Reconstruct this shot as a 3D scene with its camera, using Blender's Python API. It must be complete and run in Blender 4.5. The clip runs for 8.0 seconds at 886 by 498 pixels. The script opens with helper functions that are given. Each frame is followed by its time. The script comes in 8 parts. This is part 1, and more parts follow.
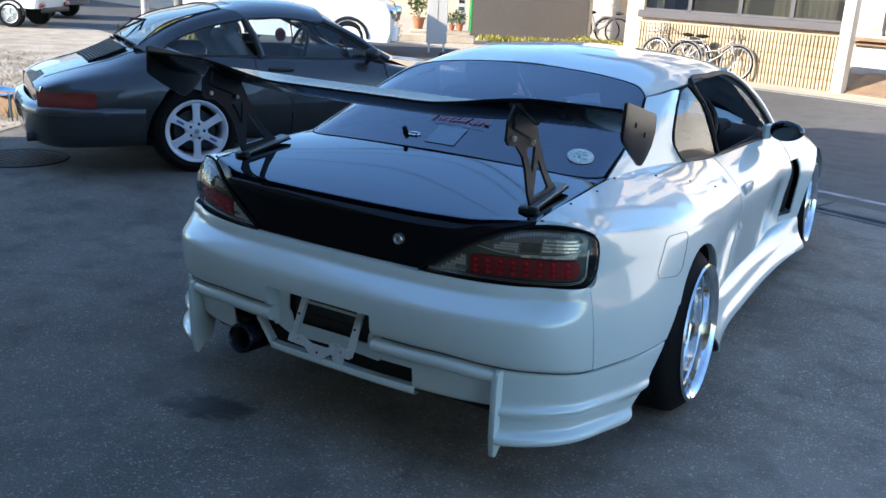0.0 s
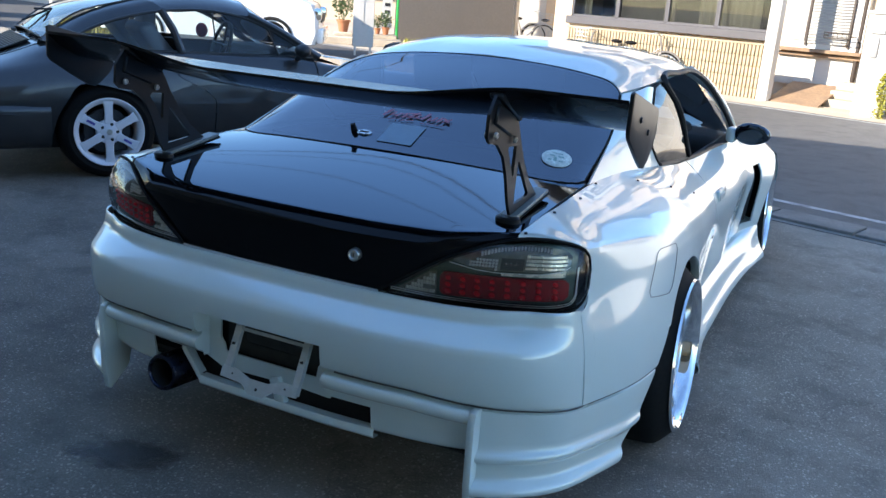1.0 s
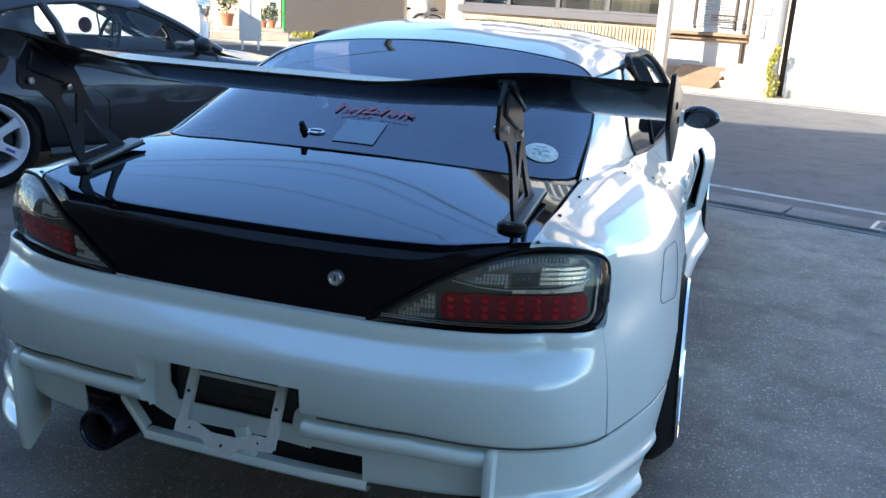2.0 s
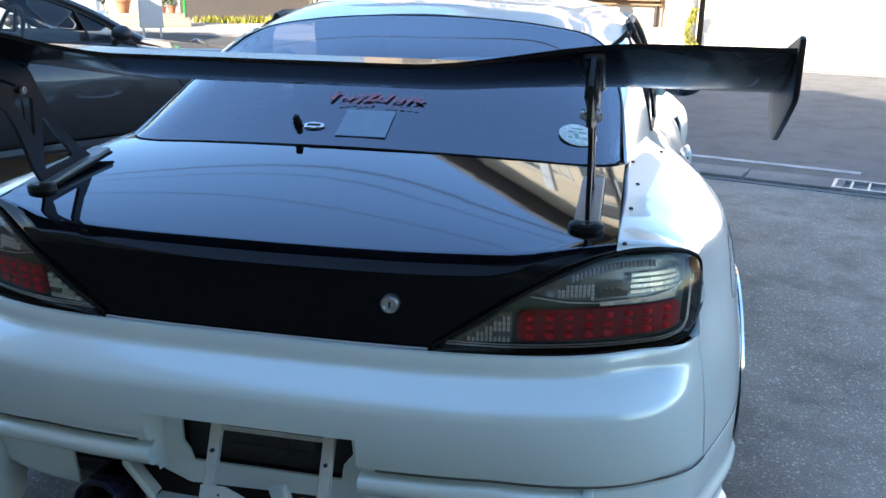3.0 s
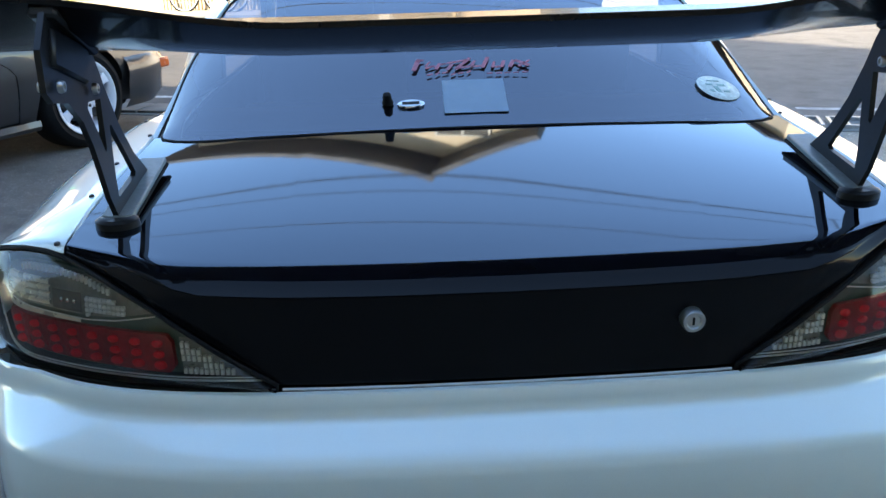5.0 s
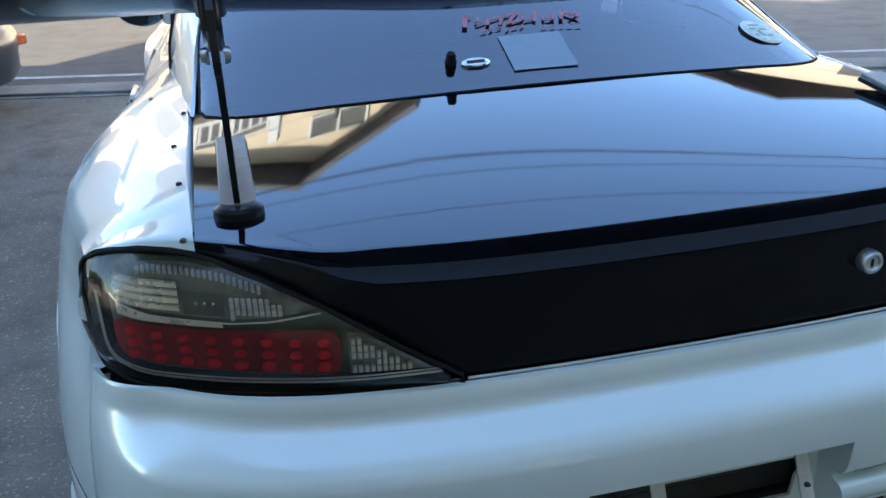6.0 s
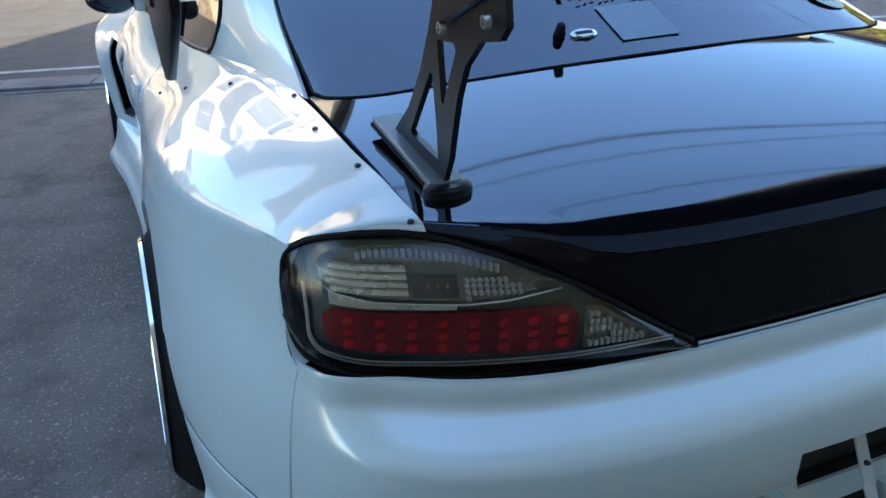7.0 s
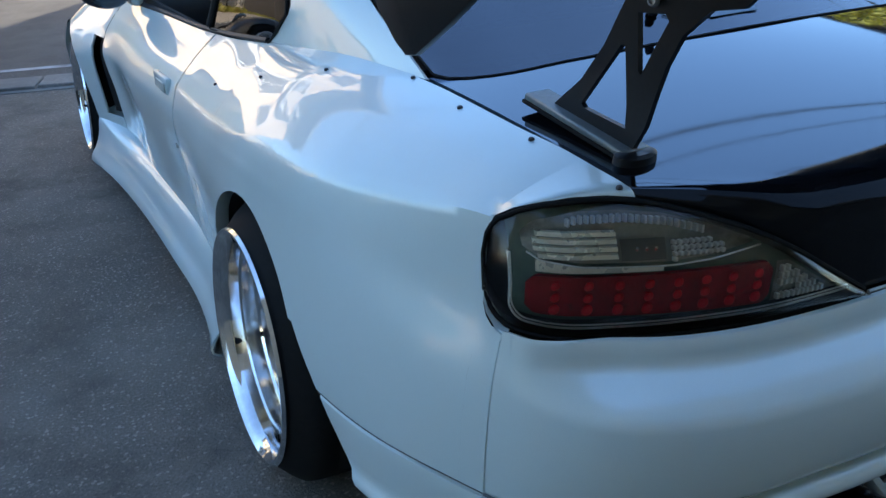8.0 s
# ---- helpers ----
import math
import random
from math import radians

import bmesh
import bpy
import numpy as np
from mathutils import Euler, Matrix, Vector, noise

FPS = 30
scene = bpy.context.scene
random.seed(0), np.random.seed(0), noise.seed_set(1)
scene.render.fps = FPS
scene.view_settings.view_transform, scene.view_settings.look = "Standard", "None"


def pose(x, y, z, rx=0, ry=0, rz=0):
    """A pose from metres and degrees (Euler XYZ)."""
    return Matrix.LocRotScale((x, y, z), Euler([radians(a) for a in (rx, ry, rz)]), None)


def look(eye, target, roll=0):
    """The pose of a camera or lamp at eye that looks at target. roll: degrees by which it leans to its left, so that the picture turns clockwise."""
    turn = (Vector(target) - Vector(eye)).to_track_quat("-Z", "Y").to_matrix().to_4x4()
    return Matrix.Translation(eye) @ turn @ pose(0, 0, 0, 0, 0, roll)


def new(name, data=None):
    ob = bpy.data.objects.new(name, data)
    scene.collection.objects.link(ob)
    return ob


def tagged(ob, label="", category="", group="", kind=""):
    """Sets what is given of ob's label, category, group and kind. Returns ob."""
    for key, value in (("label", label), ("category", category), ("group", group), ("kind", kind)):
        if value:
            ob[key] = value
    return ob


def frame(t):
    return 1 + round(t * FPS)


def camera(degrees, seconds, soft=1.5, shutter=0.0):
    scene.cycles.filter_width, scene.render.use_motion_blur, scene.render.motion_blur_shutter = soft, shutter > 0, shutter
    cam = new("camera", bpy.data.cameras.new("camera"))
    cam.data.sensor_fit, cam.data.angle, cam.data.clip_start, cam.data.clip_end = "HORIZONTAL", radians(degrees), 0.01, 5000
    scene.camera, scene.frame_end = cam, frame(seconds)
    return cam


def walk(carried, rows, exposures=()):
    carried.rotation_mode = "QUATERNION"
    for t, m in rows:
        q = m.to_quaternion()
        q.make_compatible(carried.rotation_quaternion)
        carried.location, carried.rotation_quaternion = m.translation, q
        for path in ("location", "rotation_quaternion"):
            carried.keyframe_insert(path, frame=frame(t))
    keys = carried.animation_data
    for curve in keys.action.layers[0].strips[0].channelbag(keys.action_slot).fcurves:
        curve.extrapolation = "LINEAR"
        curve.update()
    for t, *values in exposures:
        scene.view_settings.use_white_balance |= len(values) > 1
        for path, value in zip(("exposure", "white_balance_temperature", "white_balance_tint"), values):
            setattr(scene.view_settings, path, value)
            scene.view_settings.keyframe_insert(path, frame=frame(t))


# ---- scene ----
cam = camera(53.8, 8.0)
PATH = [
    (0, (1.632, -2.893, 1.466), (0.654, -1.251, 0.876), 3.0),
    (0.5, (1.494, -2.749, 1.416), (0.579, -1.068, 0.838), 3.9),
    (1, (1.344, -2.617, 1.37), (0.518, -0.886, 0.805), 4.2),
    (1.5, (1.182, -2.507, 1.331), (0.465, -0.726, 0.77), 3.9),
    (2, (0.999, -2.411, 1.314), (0.402, -0.588, 0.747), 3.2),
    (2.2, (0.938, -2.378, 1.311), (0.379, -0.545, 0.739), 2.9),
    (3.5, (0.442, -2.085, 1.259), (0.147, -0.213, 0.621), -0.2),
    (4, (0.268, -1.999, 1.244), (0.084, -0.12, 0.585), -0.5),
    (5.3, (-0.257, -1.862, 1.236), (-0.067, -0.003, 0.519), -1.9),
    (5.5, (-0.342, -1.829, 1.234), (-0.065, 0.009, 0.495), -2.0),
    (6, (-0.561, -1.746, 1.222), (-0.134, 0.048, 0.448), -2.4),
    (6.5, (-0.766, -1.665, 1.219), (-0.21, 0.083, 0.421), -2.4),
    (7, (-0.961, -1.593, 1.212), (-0.288, 0.106, 0.401), -2.6),
    (7.5, (-1.149, -1.534, 1.214), (-0.37, 0.112, 0.387), -3.0),
    (8, (-1.313, -1.473, 1.211), (-0.456, 0.133, 0.382), -2.7),
]
walk(cam, [(t, look(eye, target, roll)) for t, eye, target, roll in PATH],
     exposures=[(0.0, 1.42, 6400, 11), (2.0, 1.76, 6500, 11), (3.5, 2.16, 7050, 11), (5.5, 2.40, 7550, 11), (7.0, 2.06, 7250, 11), (8.0, 1.66, 6850, 11)])

# ---- world, sun ----
SUN_FROM = Vector((-0.62, -0.78, 0.0)).normalized()
SUN_ELEV = 27.0
world = bpy.data.worlds.new("sky")
scene.world = world
world.use_nodes = True
wn = world.node_tree.nodes
sky = wn.new("ShaderNodeTexSky")
sky.sky_type = "NISHITA"
sky.sun_disc = False
sky.air_density, sky.dust_density, sky.ozone_density = 1.2, 0.0, 5.0
sky.sun_elevation = radians(SUN_ELEV)
sky.sun_rotation = math.atan2(SUN_FROM.x, SUN_FROM.y)
wn["Background"].inputs["Strength"].default_value = 0.16
world.node_tree.links.new(sky.outputs["Color"], wn["Background"].inputs["Color"])
sun = new("sun", bpy.data.lights.new("sun", "SUN"))
sun.data.energy = 4.7
sun.data.angle = radians(0.55)
sun.data.color = (1.0, 0.90, 0.76)
aim = SUN_FROM * math.cos(radians(SUN_ELEV)) + Vector((0, 0, math.sin(radians(SUN_ELEV))))
sun.matrix_world = look(aim * 40, (0, 0, 0))


# ---- materials ----
def nodes_of(name):
    m = bpy.data.materials.new(name)
    m.use_nodes = True
    nt = m.node_tree
    return m, nt, nt.nodes["Principled BSDF"]


def noise_node(nt, scale, detail=4.0, rough=0.6, coord=None):
    n = nt.nodes.new("ShaderNodeTexNoise")
    n.inputs["Scale"].default_value = scale
    n.inputs["Detail"].default_value = detail
    n.inputs["Roughness"].default_value = rough
    if coord is not None:
        nt.links.new(coord, n.inputs["Vector"])
    return n


def ramp_node(nt, src, stops):
    r = nt.nodes.new("ShaderNodeValToRGB")
    el = r.color_ramp.elements
    while len(el) < len(stops):
        el.new(0.5)
    for e, (p, c) in zip(el, stops):
        e.position, e.color = p, (*c, 1) if len(c) == 3 else c
    nt.links.new(src, r.inputs["Fac"])
    return r


def mix_node(nt, fac, a, b, mode="MIX"):
    m = nt.nodes.new("ShaderNodeMix")
    m.data_type, m.blend_type = "RGBA", mode
    for sock, v in ((m.inputs[0], fac), (m.inputs[6], a), (m.inputs[7], b)):
        if isinstance(v, (int, float)):
            sock.default_value = v
        elif isinstance(v, tuple):
            sock.default_value = (*v, 1)
        else:
            nt.links.new(v, sock)
    return m.outputs[2]


def bump_node(nt, height, strength, dist, target):
    b = nt.nodes.new("ShaderNodeBump")
    b.inputs["Strength"].default_value = strength
    b.inputs["Distance"].default_value = dist
    nt.links.new(height, b.inputs["Height"])
    nt.links.new(b.outputs["Normal"], target)
    return b


def world_coord(nt):
    g = nt.nodes.new("ShaderNodeNewGeometry")
    return g.outputs["Position"]


def surface(name, color, rough=0.6, metal=0.0, vary=0.12, fine=60.0, coarse=3.0, bump=0.0, bump_dist=0.002,
            coat=0.0, coat_rough=0.03, spec=0.5, tint=None):
    """A painted or raw surface with variation at two scales and fine relief."""
    m, nt, b = nodes_of(name)
    co = world_coord(nt)
    n1 = noise_node(nt, fine, 5, 0.65, co)
    n2 = noise_node(nt, coarse, 3, 0.5, co)
    dark = tuple(max(0.0, c * (1 - vary)) for c in color)
    lite = tuple(min(1.0, c * (1 + vary)) for c in color)
    r1 = ramp_node(nt, n1.outputs["Fac"], [(0.3, dark), (0.7, lite)])
    other = tint or tuple(c * (1 - 0.8 * vary) for c in color)
    r2 = ramp_node(nt, n2.outputs["Fac"], [(0.38, (0, 0, 0)), (0.72, (1, 1, 1))])
    col = mix_node(nt, r2.outputs["Color"], r1.outputs["Color"], other)
    nt.links.new(col, b.inputs["Base Color"])
    rr = nt.nodes.new("ShaderNodeMapRange")
    rr.inputs["To Min"].default_value = max(0.0, rough - 0.06)
    rr.inputs["To Max"].default_value = min(1.0, rough + 0.06)
    nt.links.new(n2.outputs["Fac"], rr.inputs["Value"])
    nt.links.new(rr.outputs["Result"], b.inputs["Roughness"])
    b.inputs["Metallic"].default_value = metal
    b.inputs["Specular IOR Level"].default_value = spec
    b.inputs["Coat Weight"].default_value = coat
    b.inputs["Coat Roughness"].default_value = coat_rough
    if bump:
        bump_node(nt, n1.outputs["Fac"], bump, bump_dist, b.inputs["Normal"])
    return m


def car_paint(name, color, metal=0.0, rough=0.35, flake=0.03, coat=1.0, dirt=0.10, coat_ior=1.5, spec=0.5):
    m, nt, b = nodes_of(name)
    co = world_coord(nt)
    fl = noise_node(nt, 900, 2, 0.5, co)
    dust = noise_node(nt, 7, 6, 0.65, co)
    r = ramp_node(nt, fl.outputs["Fac"], [(0.35, tuple(c * (1 - flake) for c in color)), (0.65, tuple(min(1, c * (1 + flake)) for c in color))])
    d = ramp_node(nt, dust.outputs["Fac"], [(0.45, (0, 0, 0)), (0.85, (dirt, dirt, dirt))])
    col = mix_node(nt, d.outputs["Color"], r.outputs["Color"], (0.42, 0.41, 0.38))
    nt.links.new(col, b.inputs["Base Color"])
    b.inputs["Metallic"].default_value = metal
    b.inputs["Roughness"].default_value = rough
    b.inputs["Coat Weight"].default_value = coat
    b.inputs["Coat IOR"].default_value = coat_ior
    b.inputs["Specular IOR Level"].default_value = spec
    cr_ = nt.nodes.new("ShaderNodeMapRange")
    cr_.inputs["To Min"].default_value, cr_.inputs["To Max"].default_value = 0.008, 0.03
    nt.links.new(dust.outputs["Fac"], cr_.inputs["Value"])
    nt.links.new(cr_.outputs["Result"], b.inputs["Coat Roughness"])
    wave = noise_node(nt, 5.0, 1, 0.4, co)
    bn = nt.nodes.new("ShaderNodeBump")
    bn.inputs["Strength"].default_value, bn.inputs["Distance"].default_value = 0.018, 0.004
    nt.links.new(wave.outputs["Fac"], bn.inputs["Height"])
    nt.links.new(bn.outputs["Normal"], b.inputs["Coat Normal"])
    return m


def glass(name, tint, gloss_rough=0.01, ior=1.5, haze=0.0, gloss_tint=(1, 1, 1)):
    """A thin pane: what passes through takes the tint, the gloss follows Fresnel."""
    m, nt, b = nodes_of(name)
    nt.nodes.remove(b)
    out = nt.nodes["Material Output"]
    tr = nt.nodes.new("ShaderNodeBsdfTransparent")
    tr.inputs["Color"].default_value = (*tint, 1)
    gl = nt.nodes.new("ShaderNodeBsdfGlossy")
    gl.inputs["Roughness"].default_value = gloss_rough
    gl.inputs["Color"].default_value = (*gloss_tint, 1)
    fr = nt.nodes.new("ShaderNodeFresnel")
    fr.inputs["IOR"].default_value = ior
    mx = nt.nodes.new("ShaderNodeMixShader")
    nt.links.new(fr.outputs["Fac"], mx.inputs["Fac"])
    nt.links.new(tr.outputs["BSDF"], mx.inputs[1])
    nt.links.new(gl.outputs["BSDF"], mx.inputs[2])
    last = mx.outputs["Shader"]
    if haze:
        df = nt.nodes.new("ShaderNodeBsdfDiffuse")
        df.inputs["Color"].default_value = (0.5, 0.5, 0.48, 1)
        m2 = nt.nodes.new("ShaderNodeMixShader")
        n = noise_node(nt, 9, 6, 0.6, world_coord(nt))
        rp = ramp_node(nt, n.outputs["Fac"], [(0.4, (0, 0, 0)), (0.9, (haze, haze, haze))])
        nt.links.new(rp.outputs["Color"], m2.inputs["Fac"])
        nt.links.new(last, m2.inputs[1])
        nt.links.new(df.outputs["BSDF"], m2.inputs[2])
        last = m2.outputs["Shader"]
    nt.links.new(last, out.inputs["Surface"])
    return m


def lacquer(name, base, sheen, ior):
    """Deep polished paint: a dark body under a clear lacquer whose gloss follows Fresnel, with faint dust."""
    m, nt, b = nodes_of(name)
    nt.nodes.remove(b)
    co = world_coord(nt)
    dust = noise_node(nt, 7, 6, 0.65, co)
    df = nt.nodes.new("ShaderNodeBsdfDiffuse")
    col = ramp_node(nt, dust.outputs["Fac"], [(0.45, base), (0.9, tuple(c + 0.006 for c in base))])
    nt.links.new(col.outputs["Color"], df.inputs["Color"])
    gl = nt.nodes.new("ShaderNodeBsdfGlossy")
    gl.inputs["Color"].default_value = (*sheen, 1)
    rg = nt.nodes.new("ShaderNodeMapRange")
    rg.inputs["To Min"].default_value, rg.inputs["To Max"].default_value = 0.015, 0.06
    nt.links.new(dust.outputs["Fac"], rg.inputs["Value"])
    nt.links.new(rg.outputs["Result"], gl.inputs["Roughness"])
    fr = nt.nodes.new("ShaderNodeFresnel")
    fr.inputs["IOR"].default_value = ior
    wave = noise_node(nt, 5.0, 1, 0.4, co)
    bn = nt.nodes.new("ShaderNodeBump")
    bn.inputs["Strength"].default_value, bn.inputs["Distance"].default_value = 0.015, 0.004
    nt.links.new(wave.outputs["Fac"], bn.inputs["Height"])
    nt.links.new(bn.outputs["Normal"], gl.inputs["Normal"])
    mx = nt.nodes.new("ShaderNodeMixShader")
    nt.links.new(fr.outputs["Fac"], mx.inputs["Fac"])
    nt.links.new(df.outputs["BSDF"], mx.inputs[1])
    nt.links.new(gl.outputs["BSDF"], mx.inputs[2])
    nt.links.new(mx.outputs["Shader"], nt.nodes["Material Output"].inputs["Surface"])
    return m


def asphalt(name, base, patch, grain=260.0, speck=0.5, cracks=True):
    m, nt, b = nodes_of(name)
    co = world_coord(nt)
    g1 = noise_node(nt, grain, 3, 0.7, co)
    g2 = noise_node(nt, 1.1, 5, 0.6, co)
    g3 = noise_node(nt, 3.4, 8, 0.68, co)
    vor = nt.nodes.new("ShaderNodeTexVoronoi")
    vor.inputs["Scale"].default_value = grain * 1.2
    nt.links.new(co, vor.inputs["Vector"])
    c1 = ramp_node(nt, g1.outputs["Fac"], [(0.25, tuple(c * 0.35 for c in base)), (0.58, base), (0.75, tuple(c * 2.3 for c in base))])
    c2 = ramp_node(nt, g2.outputs["Fac"], [(0.35, (0, 0, 0)), (0.65, (0.8, 0.8, 0.8))])
    col = mix_node(nt, c2.outputs["Color"], c1.outputs["Color"], mix_node(nt, 0.55, c1.outputs["Color"], patch))
    stones = ramp_node(nt, vor.outputs["Color"], [(0.80, (0, 0, 0)), (0.86, (speck, speck, speck))])
    col = mix_node(nt, stones.outputs["Color"], col, tuple(min(1, c * 3.2) for c in base))
    stain = ramp_node(nt, g3.outputs["Fac"], [(0.47, (0, 0, 0)), (0.68, (0.75, 0.75, 0.75))])
    col = mix_node(nt, stain.outputs["Color"], col, tuple(c * 0.55 for c in base))
    if cracks:
        warp = noise_node(nt, 1.7, 5, 0.7, co)
        vm = nt.nodes.new("ShaderNodeVectorMath")
        vm.operation = "MULTIPLY_ADD"
        nt.links.new(warp.outputs["Color"], vm.inputs[0])
        vm.inputs[1].default_value = (0.9, 0.9, 0.9)
        nt.links.new(co, vm.inputs[2])
        cv = nt.nodes.new("ShaderNodeTexVoronoi")
        cv.feature = "DISTANCE_TO_EDGE"
        cv.inputs["Scale"].default_value = 0.42
        nt.links.new(vm.outputs["Vector"], cv.inputs["Vector"])
        ck = ramp_node(nt, cv.outputs["Distance"], [(0.0, (0.32, 0.32, 0.32)), (0.005, (0, 0, 0))])
        col = mix_node(nt, ck.outputs["Color"], col, tuple(c * 0.3 for c in base))
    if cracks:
        # uneven light across the lot, put into the colour as a ramp along x
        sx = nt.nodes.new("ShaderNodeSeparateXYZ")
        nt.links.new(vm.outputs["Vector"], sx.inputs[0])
        light_fall = nt.nodes.new("ShaderNodeMapRange")
        light_fall.inputs["From Min"].default_value, light_fall.inputs["From Max"].default_value = -0.9, 2.2
        light_fall.inputs["To Min"].default_value, light_fall.inputs["To Max"].default_value = 0.76, 1.36
        nt.links.new(sx.outputs["X"], light_fall.inputs["Value"])
        col = mix_node(nt, 1.0, col, light_fall.outputs["Result"], "MULTIPLY")
    nt.links.new(col, b.inputs["Base Color"])
    rg = nt.nodes.new("ShaderNodeMapRange")
    rg.inputs["To Min"].default_value, rg.inputs["To Max"].default_value = 0.72, 0.92
    nt.links.new(g2.outputs["Fac"], rg.inputs["Value"])
    nt.links.new(rg.outputs["Result"], b.inputs["Roughness"])
    b.inputs["Specular IOR Level"].default_value = 0.35
    bump_node(nt, g1.outputs["Fac"], 0.9, 0.006, b.inputs["Normal"])
    return m


def brushed(name, color, rough=0.2, coat=0.0):
    m, nt, b = nodes_of(name)
    co = world_coord(nt)
    n = noise_node(nt, 40, 4, 0.6, co)
    r = ramp_node(nt, n.outputs["Fac"], [(0.3, tuple(c * 0.85 for c in color)), (0.7, color)])
    nt.links.new(r.outputs["Color"], b.inputs["Base Color"])
    rr = nt.nodes.new("ShaderNodeMapRange")
    rr.inputs["To Min"].default_value, rr.inputs["To Max"].default_value = rough * 0.7, rough * 1.5
    nt.links.new(n.outputs["Fac"], rr.inputs["Value"])
    nt.links.new(rr.outputs["Result"], b.inputs["Roughness"])
    b.inputs["Metallic"].default_value = 1.0
    b.inputs["Coat Weight"].default_value = coat
    return m


def clear_coloured(name, color, rough=0.08, trans=0.6, ior=1.5):
    m, nt, b = nodes_of(name)
    b.inputs["Base Color"].default_value = (*color, 1)
    b.inputs["Roughness"].default_value = rough
    b.inputs["Transmission Weight"].default_value = trans
    b.inputs["IOR"].default_value = ior
    n = noise_node(nt, 120, 2, 0.5, world_coord(nt))
    bump_node(nt, n.outputs["Fac"], 0.15, 0.001, b.inputs["Normal"])
    return m


M = {}
M["white"] = car_paint("pearl_white_paint", (0.635, 0.755, 0.745), 0.10, 0.34, 0.02, 1.0, 0.08, 1.72)
# black lacquer; the blue of the mirrored sky is put into its sheen colour
M["black_gloss"] = lacquer("black_gloss_sky_sheen", (0.0035, 0.0038, 0.005), (0.72, 0.85, 1.0), 2.0)
# the lid's black again, dulled so its rear face shows no bright reflection
M["black_rear_face"] = car_paint("black_dulled_paint", (0.0055, 0.0055, 0.0065), 0.0, 0.35, 0.1, 0.6, 0.003, 1.34, 0.0)
M["grey_metal"] = car_paint("dark_grey_metallic_paint", (0.025, 0.025, 0.027), 0.25, 0.40, 0.2, 1.0, 0.03)
M["van_white"] = car_paint("white_enamel_paint", (0.78, 0.79, 0.80), 0.0, 0.4, 0.01)
M["dark_car"] = car_paint("dark_enamel_paint", (0.05, 0.06, 0.09), 0.2, 0.4, 0.05)
M["wing_black"] = surface("satin_black_wing", (0.006, 0.006, 0.007), 0.26, 0.0, 0.2, 90, 4, 0.02, 0.001, coat=0.30, coat_rough=0.03, spec=0.10)
M["mount_black"] = surface("black_anodised_metal", (0.016, 0.016, 0.017), 0.38, 0.4, 0.25, 120, 6, 0.05, 0.001)
M["foot_grey"] = surface("worn_grey_anodised_metal", (0.19, 0.22, 0.225), 0.42, 0.25, 0.2, 120, 9, 0.04, 0.001)
M["rubber"] = surface("black_rubber", (0.008, 0.008, 0.008), 0.8, 0.0, 0.25, 80, 6, 0.15, 0.001, spec=0.2)
M["joint_grey"] = surface("dull_panel_gap", (0.10, 0.105, 0.105), 0.8, 0.0, 0.2, 60, 8)
M["lamp_grey"] = surface("dull_lamp_pocket", (0.085, 0.09, 0.085), 0.4, 0.3, 0.3, 120, 30, coat=0.4)
M["trim"] = surface("black_plastic_trim", (0.018, 0.018, 0.019), 0.5, 0.0, 0.2, 140, 6, 0.1, 0.0006)
# near black; also puts the shade of vents, slots and wells into colour
M["void"] = surface("dark_underbody_and_gaps", (0.012, 0.012, 0.012), 0.9, 0.0, 0.3, 20, 4)
M["well"] = surface("shaded_bumper_cavity", (0.045, 0.047, 0.045), 0.85, 0.0, 0.35, 18, 5, 0.3, 0.003)
M["polished"] = brushed("polished_aluminium", (0.86, 0.87, 0.88), 0.09)
M["steel"] = brushed("zinc_steel", (0.62, 0.63, 0.62), 0.32)
M["bracket"] = surface("dull_white_metal", (0.50, 0.54, 0.52), 0.45, 0.3, 0.15, 60, 8, 0.05)
M["titan"] = brushed("burnt_titanium", (0.035, 0.037, 0.058), 0.26)
M["rim_white"] = surface("white_wheel_paint", (0.72, 0.74, 0.78), 0.4, 0.0, 0.06, 60, 9, coat=0.5)
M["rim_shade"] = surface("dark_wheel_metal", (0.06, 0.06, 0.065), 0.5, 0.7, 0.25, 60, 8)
# last colour puts blue sky reflection into the gloss of the rear glass
M["rear_glass"] = glass("tinted_rear_glass", (0.23, 0.26, 0.31), 0.008, 2.6, 0.01, (0.78, 0.87, 1.0))
M["side_glass"] = glass("tinted_side_glass", (0.30, 0.31, 0.32), 0.008, 1.55)
M["clear_glass"] = glass("clear_car_glass", (0.82, 0.88, 0.86), 0.008, 1.5)
M["lens"] = glass("clear_light_lens", (0.97, 0.99, 0.96), 0.012, 1.46)
M["house_glass"] = glass("house_window_glass", (0.55, 0.57, 0.56), 0.01, 1.5)
M["red_lens"] = surface("red_light_plastic", (0.34, 0.004, 0.010), 0.4, 0.0, 0.5, 90, 45, 0.6, 0.004, coat=0.1, spec=0.25)
# light thrown back by the unlit cups is put into this brighter red
M["red_led"] = surface("bright_red_light_cup", (1.0, 0.025, 0.040), 0.6, 0.0, 0.25, 160, 60, 0.3, 0.002, spec=0.15)
M["chrome"] = brushed("light_reflector_chrome", (0.80, 0.82, 0.80), 0.12)
M["reflector"] = surface("silvered_light_reflector", (0.27, 0.28, 0.25), 0.3, 0.4, 0.3, 120, 40, coat=0.4)
M["smoke_green"] = surface("dark_green_light_bezel", (0.085, 0.13, 0.105), 0.3, 0.2, 0.2, 90, 20, coat=0.5)
